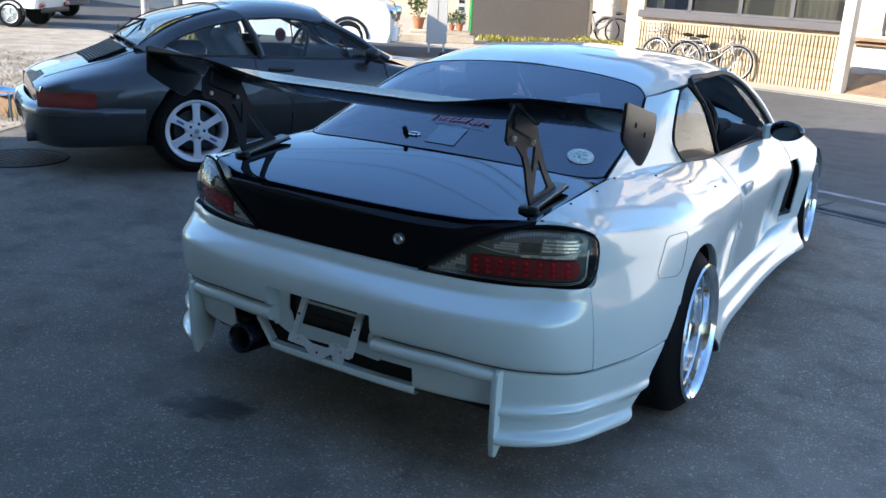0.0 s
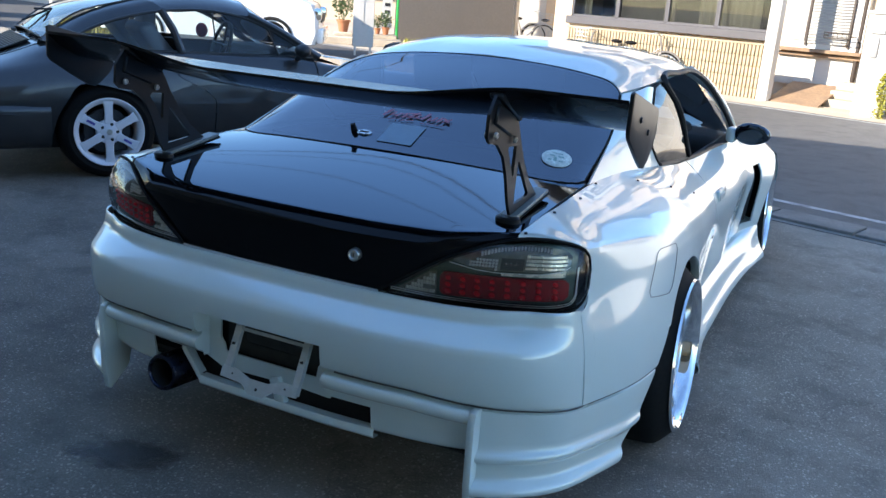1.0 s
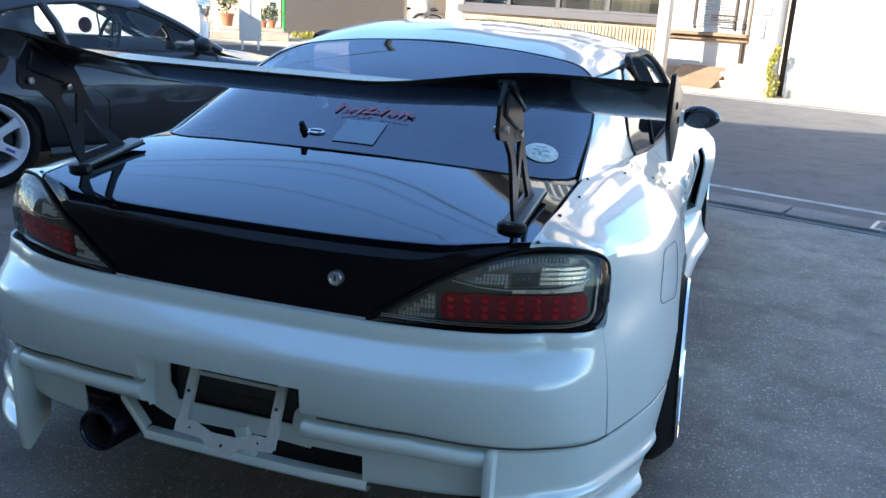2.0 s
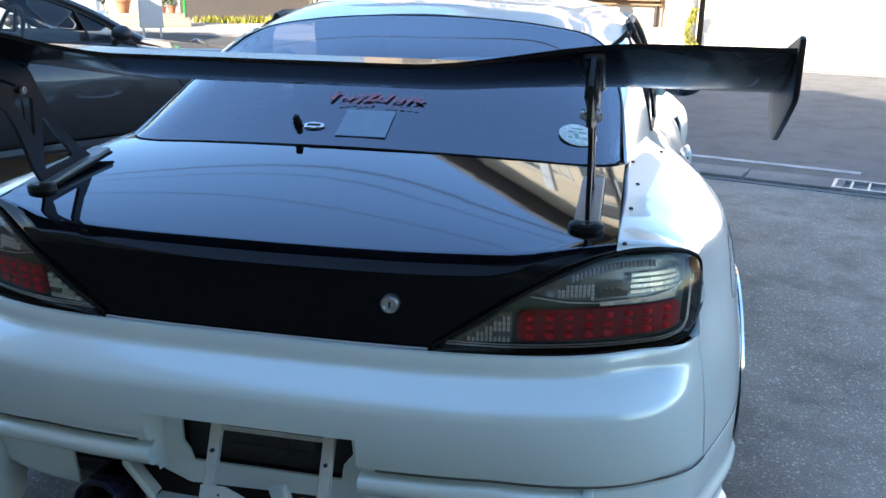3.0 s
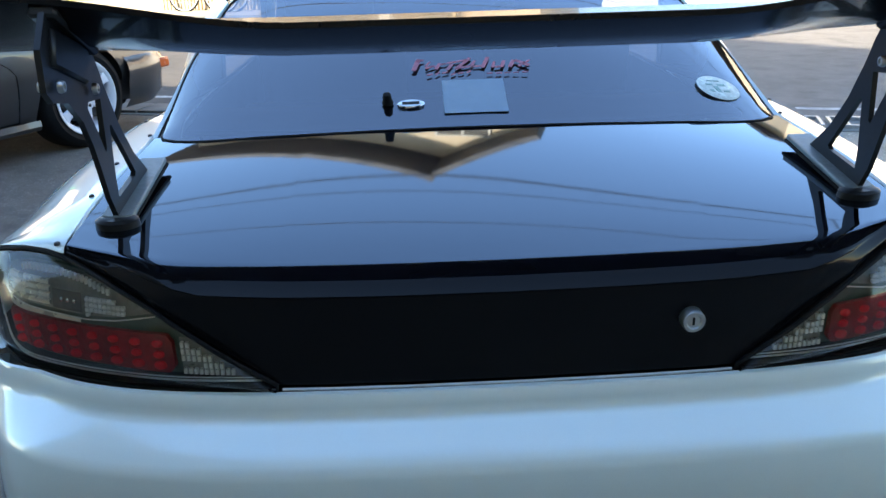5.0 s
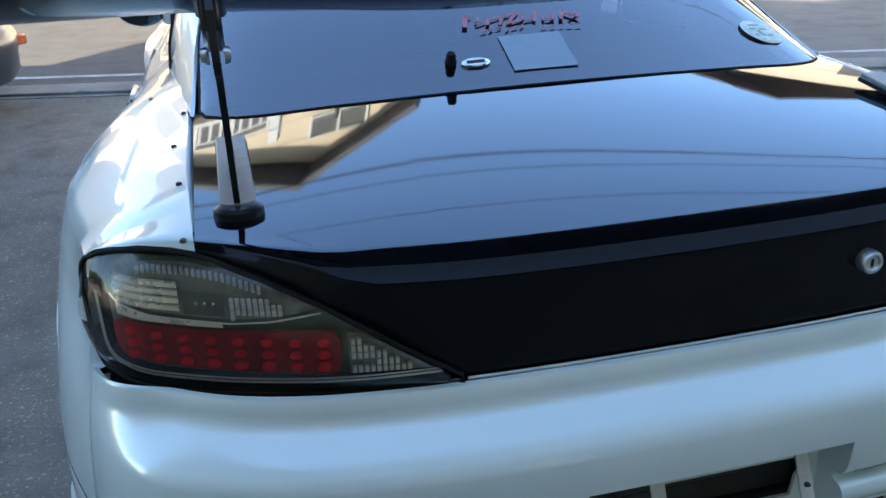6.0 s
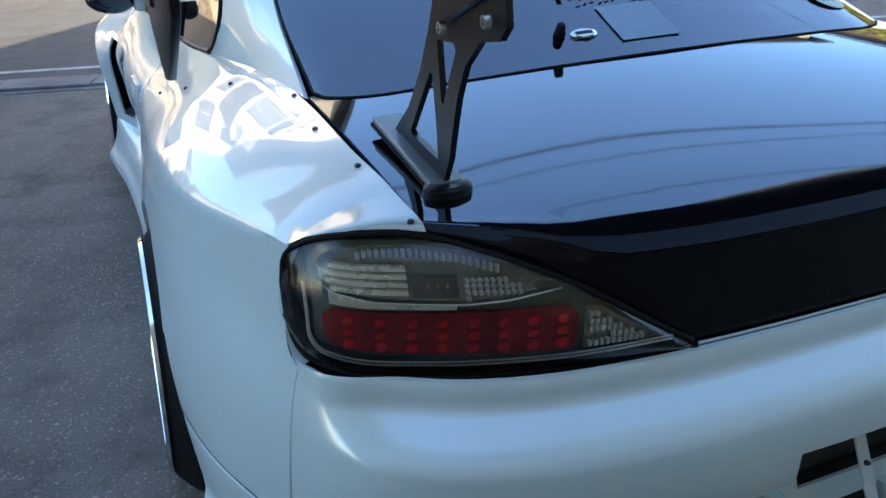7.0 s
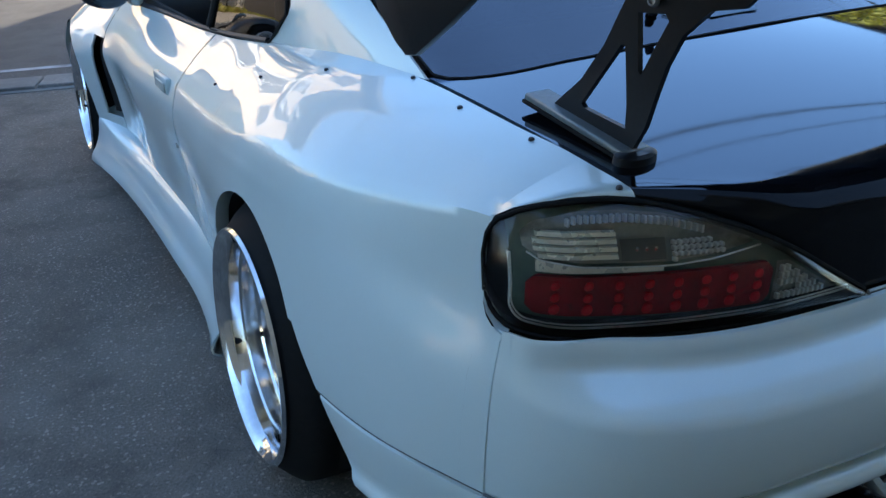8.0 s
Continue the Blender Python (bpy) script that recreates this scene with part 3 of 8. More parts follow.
# ---- the white coupe ----
# half body: for each length y the side's points (x, z), from the sill to the edge of the deck or belt
STATIONS = [
    (-0.66, [(0.800, 0.20), (0.812, 0.30), (0.812, 0.42), (0.797, 0.555), (0.779, 0.66), (0.762, 0.785), (0.630, 0.822)]),
    (-0.60, [(0.826, 0.20), (0.836, 0.30), (0.836, 0.42), (0.820, 0.555), (0.7905, 0.66), (0.774, 0.789), (0.632, 0.833)]),
    (-0.45, [(0.883, 0.19), (0.893, 0.30), (0.888, 0.42), (0.866, 0.555), (0.831, 0.662), (0.803, 0.772), (0.638, 0.845)]),
    (-0.20, [(0.914, 0.19), (0.926, 0.30), (0.929, 0.43), (0.910, 0.545), (0.886, 0.655), (0.854, 0.750), (0.637, 0.858)]),
    (0.10, [(0.925, 0.18), (0.938, 0.30), (0.938, 0.44), (0.922, 0.55), (0.900, 0.645), (0.870, 0.731), (0.648, 0.862)]),
    (0.50, [(0.865, 0.17), (0.880, 0.30), (0.886, 0.43), (0.888, 0.55), (0.880, 0.62), (0.857, 0.690), (0.692, 0.828)]),
    (0.88, [(0.830, 0.17), (0.835, 0.30), (0.844, 0.43), (0.858, 0.55), (0.856, 0.61), (0.834, 0.678), (0.706, 0.797)]),
    (1.50, [(0.818, 0.17), (0.825, 0.30), (0.836, 0.43), (0.851, 0.55), (0.849, 0.605), (0.825, 0.668), (0.718, 0.777)]),
    (2.05, [(0.805, 0.17), (0.815, 0.30), (0.828, 0.43), (0.845, 0.535), (0.845, 0.59), (0.818, 0.655), (0.724, 0.757)]),
    (2.30, [(0.880, 0.17), (0.890, 0.30), (0.900, 0.43), (0.900, 0.52), (0.880, 0.595), (0.825, 0.668), (0.708, 0.746)]),
    (2.60, [(0.915, 0.17), (0.925, 0.30), (0.932, 0.44), (0.930, 0.53), (0.897, 0.605), (0.820, 0.672), (0.685, 0.730)]),
    (2.95, [(0.850, 0.15), (0.865, 0.28), (0.868, 0.40), (0.858, 0.49), (0.822, 0.555), (0.755, 0.625), (0.640, 0.690)]),
    (3.30, [(0.690, 0.14), (0.720, 0.26), (0.722, 0.36), (0.708, 0.44), (0.675, 0.51), (0.620, 0.57), (0.520, 0.620)]),
]
ST_Y = [s[0] for s in STATIONS]
ST_P = np.array([s[1] for s in STATIONS])


def hermite(ts, ps, u):
    k = min(len(ts) - 2, max(0, int(np.searchsorted(ts, u) - 1)))
    h = ts[k + 1] - ts[k]
    w = (u - ts[k]) / h
    def slope(i):
        if i == 0:
            return (ps[1] - ps[0]) / (ts[1] - ts[0])
        if i == len(ts) - 1:
            return (ps[-1] - ps[-2]) / (ts[-1] - ts[-2])
        a, b = ts[i] - ts[i - 1], ts[i + 1] - ts[i]
        return ((ps[i] - ps[i - 1]) / a * b + (ps[i + 1] - ps[i]) / b * a) / (a + b)
    return (ps[k] * (2 * w ** 3 - 3 * w ** 2 + 1) + slope(k) * h * (w ** 3 - 2 * w ** 2 + w)
            + ps[k + 1] * (-2 * w ** 3 + 3 * w ** 2) + slope(k + 1) * h * (w ** 3 - w ** 2))


def smooth_table(xs, ys, x):
    """A smooth line through a table, held at its ends."""
    x = min(xs[-1], max(xs[0], x))
    return float(hermite(xs, np.array(ys), x))


def side_pt(y, s, out=0.0):
    pts = hermite(ST_Y, ST_P, y)
    x, z = hermite(list(range(7)), pts, s)
    k = min(5, int(s))
    lx, lz = pts[k] + (pts[k + 1] - pts[k]) * (s - k)
    w = 0.82 * min(1.0, max(0.0, (s - 3.5) / 1.0))
    crown = lerp_table([-0.66, -0.58, -0.42, 0.12, 0.40, 0.80], [0.003, 0.005, 0.011, 0.022, 0.016, 0.006], y) * math.sin(math.pi * max(0.0, s - 5.0))
    return (x * (1 - w) + lx * w + out + 0.3 * crown, y, z * (1 - w) + lz * w + crown)


def s_at(y, z):
    lo, hi = 0.0, 6.0
    for _ in range(26):
        mid = (lo + hi) / 2
        if side_pt(y, mid)[2] < z:
            lo = mid
        else:
            hi = mid
    return (lo + hi) / 2


REAR_AXLE, FRONT_AXLE = 0.10, 2.60
ARCH_R, ARCH_F = 0.320, 0.325
HUB_Z = 0.300


def arch_z(y, floor):
    """Lower edge of the side: the wheel arches cut it, else the floor height."""
    z = floor
    for yc, r in ((REAR_AXLE, ARCH_R), (FRONT_AXLE, ARCH_F)):
        if abs(y - yc) < r:
            z = max(z, HUB_Z + math.sqrt(max(0.0, r * r - (y - yc) ** 2)))
    if -0.47 < y < -0.165:
        z = max(z, 0.495 + (y + 0.165) * 1.02)
    return z


def arch_back(z):
    """The sloping rear edge of the rear arch."""
    return -0.165 - (0.495 - z) / 1.02


def ys_between(y0, y1, n):
    """Lengths between two ends, closer together at the arch ends."""
    ys = set(np.linspace(y0, y1, n))
    for yc, r in ((REAR_AXLE, ARCH_R), (FRONT_AXLE, ARCH_F)):
        for a in np.linspace(0, math.pi, 37):
            y = yc - (r - 0.0005) * math.cos(a)
            if y0 < y < y1:
                ys.add(y)
    return sorted(ys)


def side_rows(y0, y1, floor, ceil_s, n, m, sign, out=0.0):
    rows = []
    for y in ys_between(y0, y1, n):
        lo = s_at(y, arch_z(y, floor if y < REAR_AXLE else min(floor, 0.255)))
        rows.append([(sign * p[0], p[1], p[2]) for p in (side_pt(y, lo + (ceil_s - lo) * k / (m - 1), out) for k in range(m))])
    return rows


def rear_y(x):
    """Plan of the rear end at the tail lights' height."""
    return smooth_table([0, 0.2, 0.318, 0.40, 0.45, 0.50, 0.55, 0.60, 0.65, 0.69, 0.72, 0.740, 0.755, 0.768, 0.779, 0.786],
                      [-0.830, -0.827, -0.821, -0.811, -0.802, -0.789, -0.772, -0.752, -0.728, -0.706, -0.687, -0.668, -0.650, -0.633, -0.612, -0.590], abs(x))


def face_lean(z):
    return lerp_table([0.60, 0.64, 0.70, 0.74, 0.775, 0.795, 0.812, 0.83], [0.004, 0.0, -0.006, -0.004, 0.006, 0.020, 0.040, 0.06], z)


def light_top(x):
    return lerp_table([0.318, 0.36, 0.40, 0.44, 0.48, 0.52, 0.56, 0.60, 0.628, 0.66, 0.70, 0.735, 0.755, 0.772, 0.781, 0.786],
                      [0.646, 0.673, 0.700, 0.728, 0.753, 0.773, 0.789, 0.802, 0.808, 0.811, 0.810, 0.805, 0.798, 0.788, 0.774, 0.733], abs(x))


def light_low(x):
    return lerp_table([0.318, 0.45, 0.60, 0.70, 0.738, 0.758, 0.772, 0.781, 0.786], [0.641, 0.637, 0.633, 0.631, 0.632, 0.635, 0.641, 0.655, 0.690], abs(x))


coupe = thing("sports_coupe", pose(0, 0, 0), "pearl white widebody coupe with black boot lid and tall wing", "car")


FLAP = ((-0.318, 0.603), (-0.152, 0.578), (-0.030, 0.699), (-0.215, 0.716))      # corners of the fuel flap, along and up


def body_sides():
    for sign in (1, -1):
        # rear quarter
        bm = B()
        sheet(bm, side_rows(-0.598, 0.876, 0.392, 6.0, 54, 34, sign))
        low = []
        for y in np.linspace(-0.6375, -0.598, 6):
            lx = float(np.interp(y, [-0.6375, -0.60], [0.765, 0.783]))
            a, b = s_at(y, 0.392), s_at(y, light_low(lx) - 0.002)
            low.append([(sign * p[0], p[1], p[2]) for p in (side_pt(y, a + (b - a) * k / 11) for k in range(12))])
        sheet(bm, low)
        # the strip above the tail light
        edge = [(0.628 + (0.770 - 0.628) * k / 10) for k in range(11)]
        a_row = [(sign * x, rear_y(x) + face_lean(light_top(x)) + 0.004, light_top(x) + 0.004) for x in edge]
        b_row = []
        for k in range(11):
            p = side_pt(-0.598, 6.0 - k / 10)
            b_row.append((sign * p[0], p[1], p[2]))
        blend = lambda f, up: [tuple(np.array(p) * (1 - f) + np.array(q) * f + np.array((0, 0, up * (1 - k / 10)))) for k, (p, q) in enumerate(zip(a_row, b_row))]
        sheet(bm, [a_row, blend(0.03, 0.0045), blend(0.09, 0.0072), blend(0.30, 0.0065), blend(0.65, 0.003), b_row])
        weld(bm, 0.001)
        # gutter flange beside the boot lid
        sheet(bm, [[(sign * side_pt(y, 6.0)[0], y, side_pt(y, 6.0)[2]), (sign * (side_pt(y, 6.0)[0] - 0.004), y, side_pt(y, 6.0)[2] - 0.003), (sign * 0.6245, y, side_pt(y, 6.0)[2] - 0.024)] for y in np.linspace(-0.655, -0.16, 22)])
        # turned-in rear edge
        sheet(bm, [[(sign * (side_pt(-0.6375, s_at(-0.6375, z))[0] - o), y, z) for o, y in ((0, -0.6375), (0.024, -0.6365))] for z in np.linspace(0.393, 0.628, 12)])
        # flange towards the light's outer corner
        fl = []
        for x, lower in [(x, 1) for x in np.linspace(0.764, 0.786, 10)] + [(x, 0) for x in np.linspace(0.7857, 0.768, 10)]:
            z = light_low(x) - 0.001 if lower else light_top(x) + 0.001
            y = max(rear_y(x) + face_lean(z), -0.637)
            yo = max(rear_y(x), -0.637) if lower else -0.598
            p = side_pt(yo, s_at(yo, z))
            fl.append([(sign * p[0], p[1], p[2]), (sign * (p[0] * 0.5 + x * 0.5), (p[1] + y) / 2 + 0.001, z), (sign * (x - 0.012), y + 0.018, z)])
        sheet(bm, fl)
        # turned-in arch lip
        lip = []
        for a in np.linspace(0.12, math.pi - 0.02, 30):
            y = REAR_AXLE - ARCH_R * 0.999 * math.cos(a)
            z = arch_z(y, 0.392)
            p = side_pt(y, s_at(y, z))
            lip.append([(sign * p[0], p[1], p[2]), (sign * (p[0] - 0.010), p[1], p[2] - 0.003), (sign * (p[0] - 0.030), p[1], p[2] + 0.002)])
        sheet(bm, lip)
        quarter = part("quarter_panel", bm, "white", coupe)
        bm = B()
        sheet(bm, [[(sign * (side_pt(y, s_at(y, z))[0] - 0.003), y, z) for z in np.linspace(0.385, 0.640, 14)] for y in (-0.655, -0.64, -0.615)])
        part("joint_backing", bm, "white", quarter)
        # wheel well shade put into a near-black liner
        for yc, r in ((REAR_AXLE, ARCH_R + 0.004), (FRONT_AXLE, ARCH_F + 0.004)):
            bm = B()
            rows = []
            for a in np.linspace(-0.5, math.pi + 0.5, 30):
                rows.append([(sign * x, yc - r * math.cos(a), HUB_Z + r * math.sin(a)) for x in (0.52, 0.70, 0.875)])
            sheet(bm, rows)
            sheet(bm, [[(sign * 0.52, yc - r * f * math.cos(a), HUB_Z + r * f * math.sin(a)) for f in (0.05, 1.0)] for a in np.linspace(-0.5, math.pi + 0.5, 30)])
            part("wheel_liner", bm, "void", coupe)
        # fixing screws along the overfender edge
        for y, s, o in ((-0.685, 5.95, 0.004), (-0.503, 5.93, 0.0), (-0.324, 5.90, 0.0), (-0.142, 5.97, 0.0), (0.083, 5.72, 0.0), (0.31, 5.50, 0.0), (0.56, 5.3, 0.0)):
            p = side_pt(max(y, -0.655), s)
            bm = B()
            lathe(bm, [(0.0, 0.003), (0.0032, 0.0026), (0.0045, 0.001), (0.0045, -0.002)], 10, pose(sign * (p[0] + o), y, p[2] + 0.001, 4))
            part("screw", bm, "rim_shade", quarter)
        if sign > 0:
            bm = B()
            ring = []
            for k in range(28):
                a = 2 * math.pi * k / 28
                cy, cz = math.cos(a), math.sin(a)
                q = (abs(cy) ** 9 + abs(cz) ** 9) ** (-1 / 9)
                u, v = 0.5 + 0.5 * q * cy, 0.5 + 0.5 * q * cz
                (ya, za), (yb, zb), (yc, zc), (yd, zd) = FLAP
                y = (ya * (1 - u) + yb * u) * (1 - v) + (yd * (1 - u) + yc * u) * v
                z = (za * (1 - u) + zb * u) * (1 - v) + (zd * (1 - u) + zc * u) * v
                p = side_pt(y, s_at(y, z))
                ring.append((p[0] + 0.0015, p[1], p[2]))
            tube(bm, ring, 0.0008, 6, close=True)
            part("fuel_flap_joint", bm, "joint_grey", quarter, "thin joint round the fuel flap")
        # door
        bm = B()
        sheet(bm, side_rows(0.884, 2.046, 0.255, 6.0, 22, 22, sign))
        thick(bm, 0.004)
        door = part("door", bm, "white", coupe)
        p = side_pt(1.03, s_at(1.03, 0.655))
        bm = B()
        box(bm, (sign * (p[0] + 0.002), 1.03, 0.655), (0.018, 0.155, 0.052), 0.008, None, 2)
        handle = part("handle", bm, "white", door)
        bm = B()
        box(bm, (sign * (p[0] + 0.0125), 1.02, 0.652), (0.004, 0.10, 0.026), 0.0015)
        part("handle_cup", bm, "bracket", handle)
        bm = B()
        q = side_pt(0.93, s_at(0.93, 0.50))
        lathe(bm, [(0, 0.003), (0.008, 0.002), (0.009, -0.002)], 10, pose(sign * (q[0] + 0.001), 0.93, 0.50, 0, 90 * sign))
        part("lock", bm, "steel", door)
        # front wing with its vent
        bm = B()
        sheet(bm, side_rows(2.185, 2.95, 0.24, 6.0, 22, 22, sign))
        rows = []
        for y in np.linspace(2.054, 2.185, 5):
            a = s_at(y, 0.625)
            rows.append([(sign * p[0], p[1], p[2]) for p in (side_pt(y, a + (6 - a) * k / 7) for k in range(8))])
        sheet(bm, rows)
        rows = []
        for y in np.linspace(2.054, 2.185, 5):
            a, b = s_at(y, 0.22), s_at(y, 0.315)
            rows.append([(sign * p[0], p[1], p[2]) for p in (side_pt(y, a + (b - a) * k / 5) for k in range(6))])
        sheet(bm, rows)
        lip = []
        for a in np.linspace(0.05, math.pi - 0.05, 24):
            y = FRONT_AXLE - ARCH_F * 0.999 * math.cos(a)
            p = side_pt(min(y, 2.94), s_at(y, arch_z(y, 0.24)))
            lip.append([(sign * p[0], p[1], p[2]), (sign * (p[0] - 0.07), p[1], p[2])])
        sheet(bm, lip)
        fender = part("front_wing", bm, "white", coupe)
        # near-black sheet for the shade inside the vent
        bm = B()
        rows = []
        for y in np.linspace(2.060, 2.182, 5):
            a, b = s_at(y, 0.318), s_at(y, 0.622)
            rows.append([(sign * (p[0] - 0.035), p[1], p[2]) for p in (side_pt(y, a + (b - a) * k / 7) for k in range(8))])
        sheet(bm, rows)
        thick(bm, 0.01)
        part("vent", bm, "void", fender, "open vent behind the front wheel, inner shade as a near-black sheet")
        bm = B()
        tube(bm, [(sign * (side_pt(2.185, s_at(2.185, z))[0] - 0.004), 2.185, z) for z in np.linspace(0.315, 0.625, 8)], 0.006, 6)
        part("vent_edge", bm, "white", fender)
        # side skirt
        bm = B()
        secs = []
        for y, w, h in ((0.44, 0.925, 0.275), (0.52, 0.905, 0.262), (0.7, 0.880, 0.25), (1.1, 0.868, 0.245), (1.6, 0.868, 0.245), (1.95, 0.885, 0.25), (2.15, 0.908, 0.27), (2.27, 0.918, 0.30)):
            secs.append([(sign * (w - 0.120), y, h + 0.022), (sign * (w - 0.048), y, h - 0.004), (sign * (w - 0.02), y, 0.205), (sign * (w - 0.002), y, 0.165),
                         (sign * (w + 0.022), y, 0.130), (sign * (w + 0.026), y, 0.112), (sign * (w + 0.012), y, 0.100), (sign * (w - 0.08), y, 0.100)])
        sheet(bm, loft(secs, 30, 22))
        thick(bm, 0.005)
        part("side_skirt", bm, "white", coupe)


def boot():
    # deck
    base = lambda x: smooth_table([0, 0.2, 0.4, 0.55, 0.6275], [-0.266, -0.260, -0.245, -0.217, -0.158], abs(x))
    deck_c = lambda y: smooth_table([-0.83, -0.69, -0.50, -0.27, -0.05], [0.7960, 0.8215, 0.8505, 0.8812, 0.9060], y)
    deck_e = lambda y: smooth_table([-0.80, -0.70, -0.60, -0.50, -0.40, -0.28, -0.10, 0.0], [0.806, 0.8190, 0.8300, 0.8395, 0.8475, 0.8550, 0.8625, 0.8655], y)
    bm = B()
    xs = sorted({*np.linspace(-0.6275, 0.6275, 37), -0.318, 0.318})
    rows = []
    for x in xs:
        w = (abs(x) / 0.6275) ** 2.0
        wl = min(1.0, max(0.0, (abs(x) - 0.44) / 0.10))
        edge_o = 0.056
        lip = rear_y(x) + edge_o
        col = []
        for k in range(20):
            y = base(x) - 0.006 + (lip - base(x) + 0.006) * k / 19
            col.append((x, y, deck_c(y) * (1 - w) + deck_e(y) * w))
        z0 = col[-1][2]
        zb = max(0.646, light_top(x) + 0.004) if abs(x) > 0.318 else 0.646
        zb = min(zb, z0 - 0.004)
        k2 = min(1.0, (z0 - zb) / 0.09)
        k3 = min(1.0, max(0.0, (z0 - zb) / 0.05))
        fit_y = lambda o, z: rear_y(x) + max(edge_o + (o - edge_o) * k3 - 0.006 * (1 - k3), o * (1 - wl) + wl * (face_lean(z) + 0.002))
        for o, dz in ((0.043, 0.0025), (0.030, 0.0065), (0.0175, 0.0120), (0.0075, 0.0185), (-0.001, 0.0275)):
            col.append((x, fit_y(o, z0 - dz * k2), z0 - dz * k2))
        col.append((x, fit_y(0.0015, z0 - 0.030 * k2), z0 - 0.030 * k2))
        col.append((x, fit_y(0.001, z0 - 0.034 * k2), z0 - 0.034 * k2))
        z1 = col[-1][2]
        for k in range(1, 9):
            f = k / 8
            col.append((x, fit_y(0.001 - 0.0015 * math.sin(math.pi * min(1, f * 1.1)) * k2 + 0.004 * f, z1 + (zb - z1) * f), z1 + (zb - z1) * f))
        rows.append(col)
    sheet(bm, [r[:23] for r in rows])
    thick(bm, 0.006)
    lid = part("boot_lid", bm, "black_gloss", coupe, "gloss black boot lid", 50)
    # rear face of the lid, its darker look put into a duller material
    bm = B()
    sheet(bm, [r[22:] for r in rows])
    part("rear_garnish", bm, "black_rear_face", lid, "rear face of the boot lid in duller black, reflections held back", 50)
    bm = B()
    lathe(bm, [(0.0, 0.004), (0.009, 0.004), (0.011, 0.0075), (0.0145, 0.0075), (0.0165, 0.004), (0.0165, -0.01)], 24, pose(0.250, rear_y(0.25) + face_lean(0.726) - 0.004, 0.726, 90))
    lock = part("boot_lock", bm, "steel", lid, "round steel key lock")
    bm = B()
    box(bm, (0.250, rear_y(0.25) + face_lean(0.726) - 0.0085, 0.726), (0.003, 0.002, 0.011))
    part("keyhole", bm, "void", lock)
    # seal where the lid meets the bumper, the lit edge put into its pale colour
    bm = B()
    tube(bm, [(x, rear_y(x) - 0.001, 0.6425) for x in np.linspace(-0.315, 0.315, 20)], 0.0025, 6)
    part("boot_seal", bm, "bracket", lid, "thin seal under the lid, pale as the lit bumper edge")


